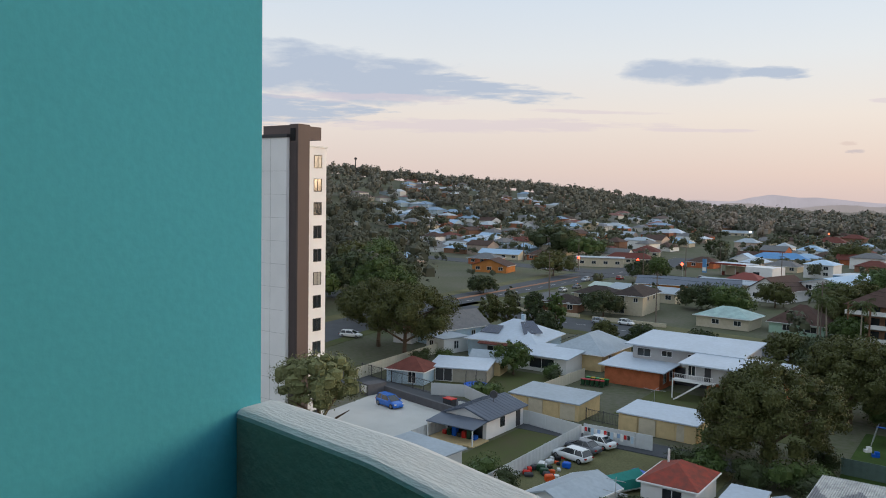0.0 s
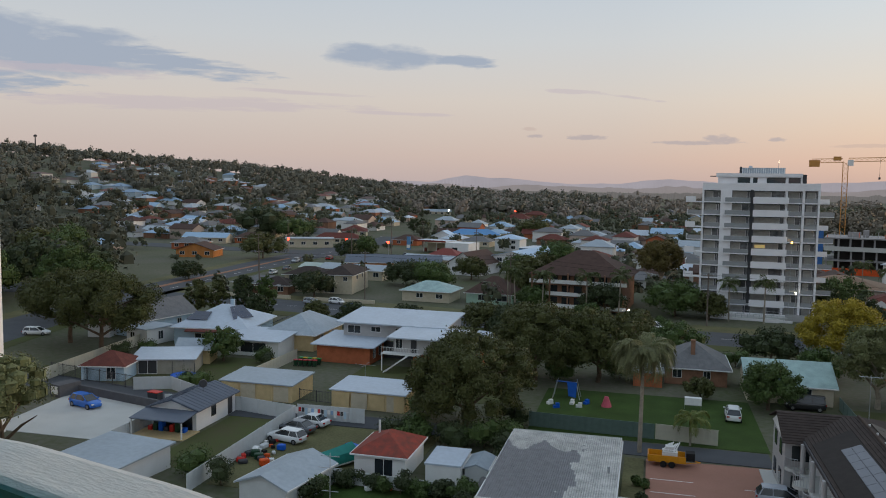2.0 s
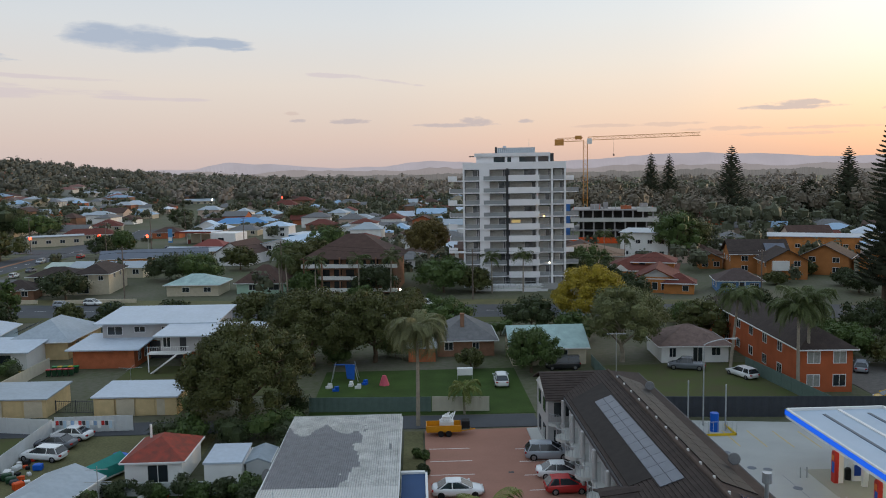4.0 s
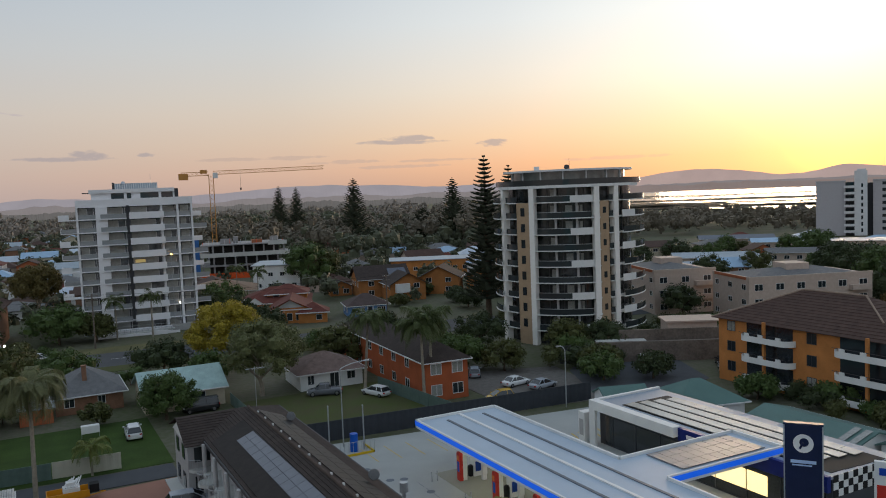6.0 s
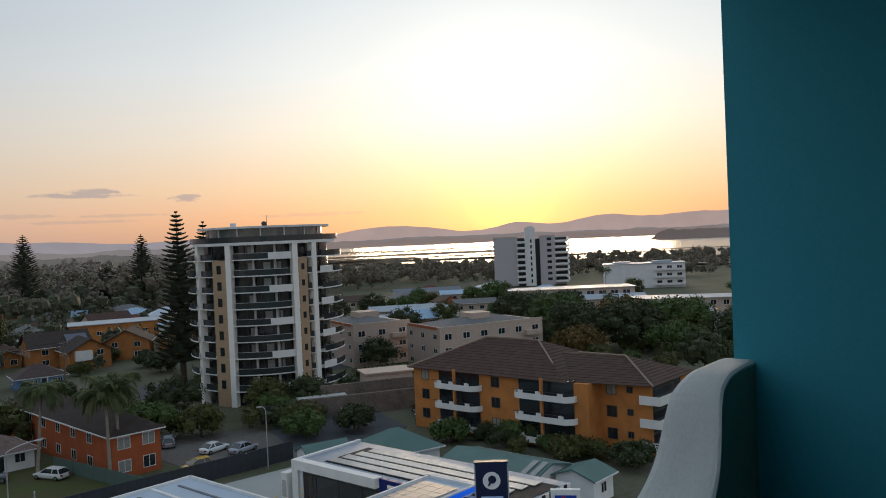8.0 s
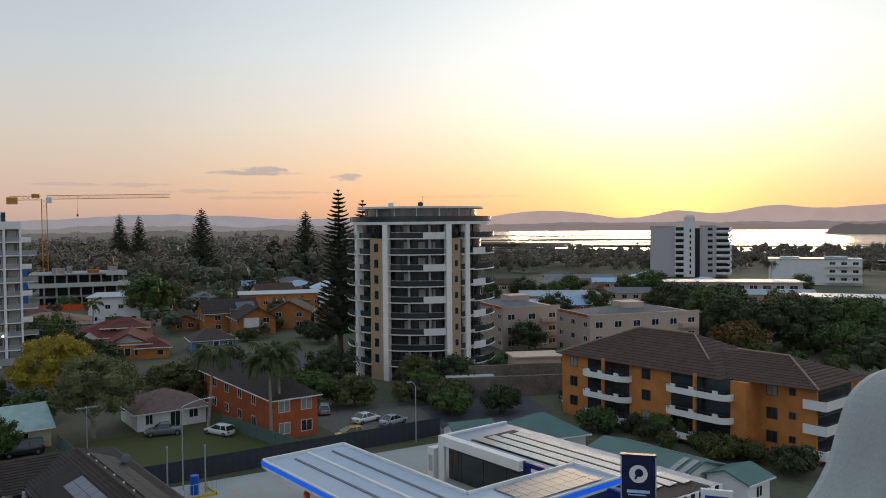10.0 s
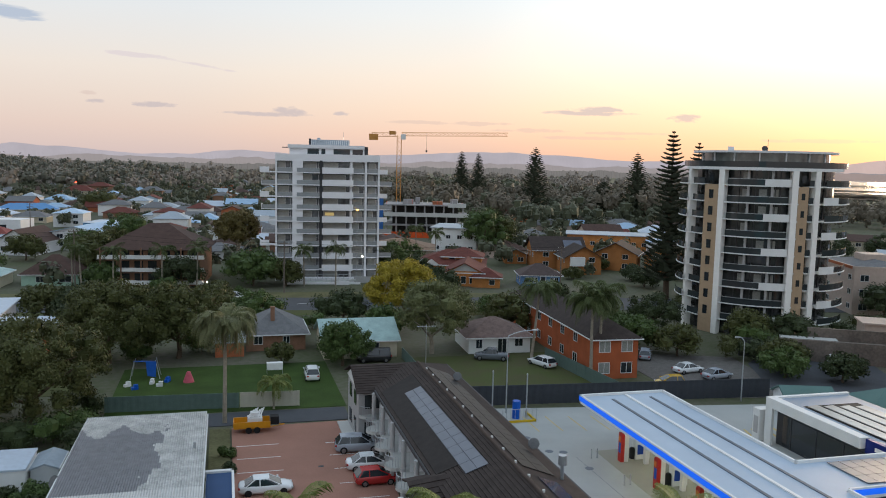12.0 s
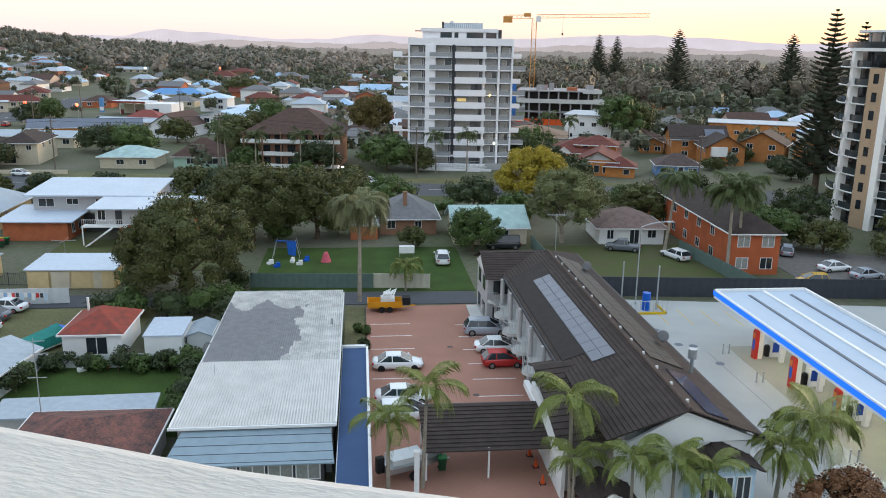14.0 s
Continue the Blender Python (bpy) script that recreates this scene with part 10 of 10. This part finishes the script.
woods("west_woods", "dark trees beyond the white tower", wood_spots(9, 260, 36, 62, 220, 640, 9, 15), leaf_mat("west_wood_leaves", (0.066, 0.068, 0.044), 0.3), 130, 9, 0.6)
# tall pines
for i, (yaw, r, h, s) in enumerate(((-30.9, 178, 36, 5.4), (-32.6, 190, 34, 4.6), (-21.6, 420, 37, 8.5), (-28.6, 400, 35, 8), (-16.4, 480, 35, 7), (-17.6, 480, 34, 6.5), (-26.4, 430, 20, 9))):
    x, y = polar(yaw, r)
    make_pine("tall dark norfolk pine with tiered branches", x, y, h, s, 50 + i, "norfolk pines")

# ---- palms ----
make_palm("tall palm with a drooping dull crown", -0.2, 87.2, 11.0, 3.5, PALM_DRY, 34, 1, 0.22, 1.35)
make_palm("small palm beside the cream fence", 5.2, 91.2, 3.0, 1.9, PALM_LEAF, 14, 2, 0.12)
make_palm("tall slender palm beside the white house", 42.5, 106.5, 11.0, 3.0, PALM_DARK, 22, 3, 0.2, 1.2)
make_palm("tall palm before the red flats", 46.8, 95.8, 11.0, 3.3, PALM_DARK, 24, 4, 0.2, 1.1)
make_palm("tall palm before the red flats", 48.6, 97.0, 11.4, 3.2, PALM_DARK, 22, 5, 0.2, 1.1)
make_palm("feathery palm by the car park", 3.9, 47.6, 7.0, 2.4, PALM_LEAF, 11, 6, 0.13, 0.9)
make_palm("feathery palm by the car park", 1.6, 46.6, 5.6, 2.2, PALM_LEAF, 11, 7, 0.13, 0.9)
make_palm("feathery palm by the motel", 13.1, 45.0, 7.6, 2.6, PALM_LEAF, 11, 8, 0.13, 0.9)
make_palm("young feathery palm by the motel entrance", 15.6, 40.8, 5.4, 2.1, PALM_LEAF, 11, 9, 0.11, 0.9)
make_palm("young feathery palm by the motel entrance", 17.8, 40.2, 5.6, 2.1, PALM_LEAF, 11, 10, 0.11, 0.9)
make_palm("young feathery palm by the motel entrance", 19.6, 39.6, 5.0, 2.0, PALM_LEAF, 11, 11, 0.11, 0.9)
make_palm("young feathery palm by the motel entrance", 12.6, 42.6, 4.4, 2.0, PALM_LEAF, 11, 12, 0.11, 0.9)
make_palm("broad palm beside the forecourt", 27.6, 44.0, 6.0, 2.5, PALM_LEAF, 15, 13, 0.14, 0.9, wide=0.7)
make_palm("broad palm beside the forecourt", 25.4, 42.6, 4.8, 2.2, PALM_LEAF, 14, 14, 0.14, 0.9, wide=0.7)
for i, (x, y, h) in enumerate(((17.0, 180.5, 8), (24.0, 180.0, 8.5), (-28.5, 177, 9), (-22.5, 177, 8.5), (-6.0, 178, 9), (-13.0, 178.5, 8.5), (54, 228, 9), (58, 222, 8), (200, 112, 9), (184, 92, 8), (300, 170, 11), (-31, 181.5, 9.5))):
    make_palm("palm on the street front", x, y, h, 2.6, PALM_DARK, 14, 20 + i, 0.16, 1.0, "street palms")
make_tree("russet bushy tree by the forecourt", 28.6, 40.0, 4.6, 2.7, LEAF_BROWN, BARK, 6000, 0.12, 22, 15, 0.1)
for i, (x, y, h, r) in enumerate(((-41.6, 67.5, 3.0, 2.2), (-38.0, 66.0, 2.6, 1.6), (-60.8, 99, 1.6, 2.2), (-56.5, 112, 2.2, 1.4), (-58.5, 114, 2.4, 1.5), (-14, 66.5, 2.2, 1.3), (-13.6, 62.5, 2.4, 1.4), (-24, 69, 1.5, 0.9), (-20, 68.4, 1.6, 1.0), (-27, 69, 1.6, 1.0), (-14, 58, 2.6, 1.3), (0, 72, 1.2, 0.8), (0, 77, 1.0, 0.7), (-80, 109, 3.0, 2.0), (-78, 113, 2.6, 1.8), (9.8, 130, 2.6, 2.2), (14, 134, 2.8, 2.0), (-4, 170.5, 2.2, 1.8), (3, 171, 1.8, 1.4), (22, 150, 2, 1.6), (100, 100, 2.2, 1.8), (97, 103, 2.2, 2.2))):
    make_bush("leafy green garden shrub", x, y, h, r, (LEAF_GREEN, LEAF_DARK)[i % 2], 70 + i, 1100, 0.12, group="garden shrubs")

# ---- poles and wires ----
POLES = [(-96, 186, 11), (-66, 182, 12), (-30, 178.5, 13), (12, 172, 11), (70, 160, 11), (-120, 232, 12), (-100, 262, 13), (-98, 300, 13), (-142, 300, 13), (-98, 345, 12), (-180, 322, 12), (-62, 291, 12)]
for x, y, h in POLES:
    power_pole(x, y, h, rz=rt.random() * 40)
for (x0, y0, h0), (x1, y1, h1) in zip(POLES[:4], POLES[1:5]):
    for dz in (0.25, 1.1):
        w = bmesh.new()
        pv = None
        for i in range(13):
            s = i / 12
            p = (x0 + (x1 - x0) * s, y0 + (y1 - y0) * s, h0 - dz + (h1 - h0) * s - 1.2 * 4 * s * (1 - s) * 0.5)
            if pv:
                tube(w, pv, p, 0.022, 0.022, 3)
            pv = p
        tagged(part("power_line", w, BLACK), "thin black power line between poles", "cable", "power lines")
e = thing("tv_aerial", "tall bare television aerial on the motel roof", "aerial", 20.4, 81.0, 7.2)
part("mast", tube(bmesh.new(), (0, 0, -0.3), (0, 0, 4.2), 0.04, 0.03, 6), STEEL, e)
b = tube(bmesh.new(), (-1.0, 0, 4.0), (1.0, 0, 4.0), 0.03, 0.03, 5)
for x in np.linspace(-0.9, 0.9, 7):
    tube(b, (x, -0.5, 4.0), (x, 0.5, 4.0), 0.015, 0.015, 4)
part("antenna", b, STEEL, e)
for yaw, r, h in ((41.2, 930, 22), (43.6, 960, 18)):
    x, y = polar(yaw, r)
    e = thing("radio_mast", "thin radio mast on the wooded hill", "mast", x, y, land(x, y), 0, "radio masts")
    part("mast", tube(bmesh.new(), (0, 0, 0), (0, 0, h), 0.9, 0.5, 6), FRAMED, e)
    part("antenna_ring", tube(bmesh.new(), (0, 0, h - 2.5), (0, 0, h - 0.5), 1.6, 1.6, 8), FRAMED, e)
# lit lamps of the dusk
for x, y, z, c, s in ((-3.9, 181, 1.2, (1, 0.9, 0.7), 18), (-2.0, 179.5, 1.5, (1, 0.9, 0.7), 18), (31.0, 186, 6.0, (1, 0.85, 0.6), 14), (29.5, 184.5, 17.0, (1, 0.5, 0.1), 10), (-98, 296, 5.5, (1, 0.05, 0.02), 8), (-118, 303, 5.5, (1, 0.05, 0.02), 8), (-140, 296, 5.5, (1, 0.1, 0.02), 8), (-92, 560, 10, (1, 0.05, 0.02), 20), (-150, 600, 8, (1, 0.9, 0.7), 10), (-175, 620, 4, (0.6, 0.6, 1.0), 6)):
    e = thing("small_lamp", "small lit lamp glowing in the dusk", "lamp", x, y, z, 0, "lit lamps")
    k = 0.16 if y < 250 else 0.45
    part("bulb", tube(bmesh.new(), (0, 0, -k), (0, 0, k), k, k, 8), glow_mat("lamp_%d_%d_%d" % tuple(int(9 * v) for v in c), c, s), e)
    part("stand", tube(bmesh.new(), (0, k * 1.3, -z), (0, k * 1.3, k), 0.05, 0.05, 5), STEEL, e)

# ---- traffic standing on the main road, and its lines ----
for i, (x, y, a, k) in enumerate(((-112, 226, 92, "hatch"), (-113, 238, 92, "sedan"), (-121, 262, -88, "suv"), (-114, 276, 92, "wagon"), (-124, 322, -88, "sedan"), (-117, 352, 92, "hatch"), (-90, 297, 4, "suv"), (-74, 295, 4, "sedan"), (-160, 301, 184, "sedan"), (-106, 186, 95, "hatch"))):
    car("car standing in traffic on the main road", x, y, a, (P_WHITE, P_GREY, P_SILVER, P_RED, P_BLACK)[i % 5], k, "road traffic")
for k in range(26):
    y = 186 + 9 * k
    x = float(np.interp(y, [108, 180, 278, 330, 520], [-110, -121.5, -125, -126, -157]))
    tagged(part("lane_line", box((x - 0.08, x + 0.08, y, y + 3.5, 0.04, 0.052)), FRAMEW), "white dashed lane line on the road", "marking", "lane lines", "structure")
for k in range(30):
    x = -84 + 5.2 * k
    y = float(np.interp(x, [-90, -40, 20, 75], [170.5, 163, 158, 150.5]))
    tagged(part("lane_line", box((x - 1.2, x + 1.2, y - 0.06, y + 0.06, 0.035, 0.047)), FRAMEW), "white dashed lane line on the street", "marking", "lane lines", "structure")
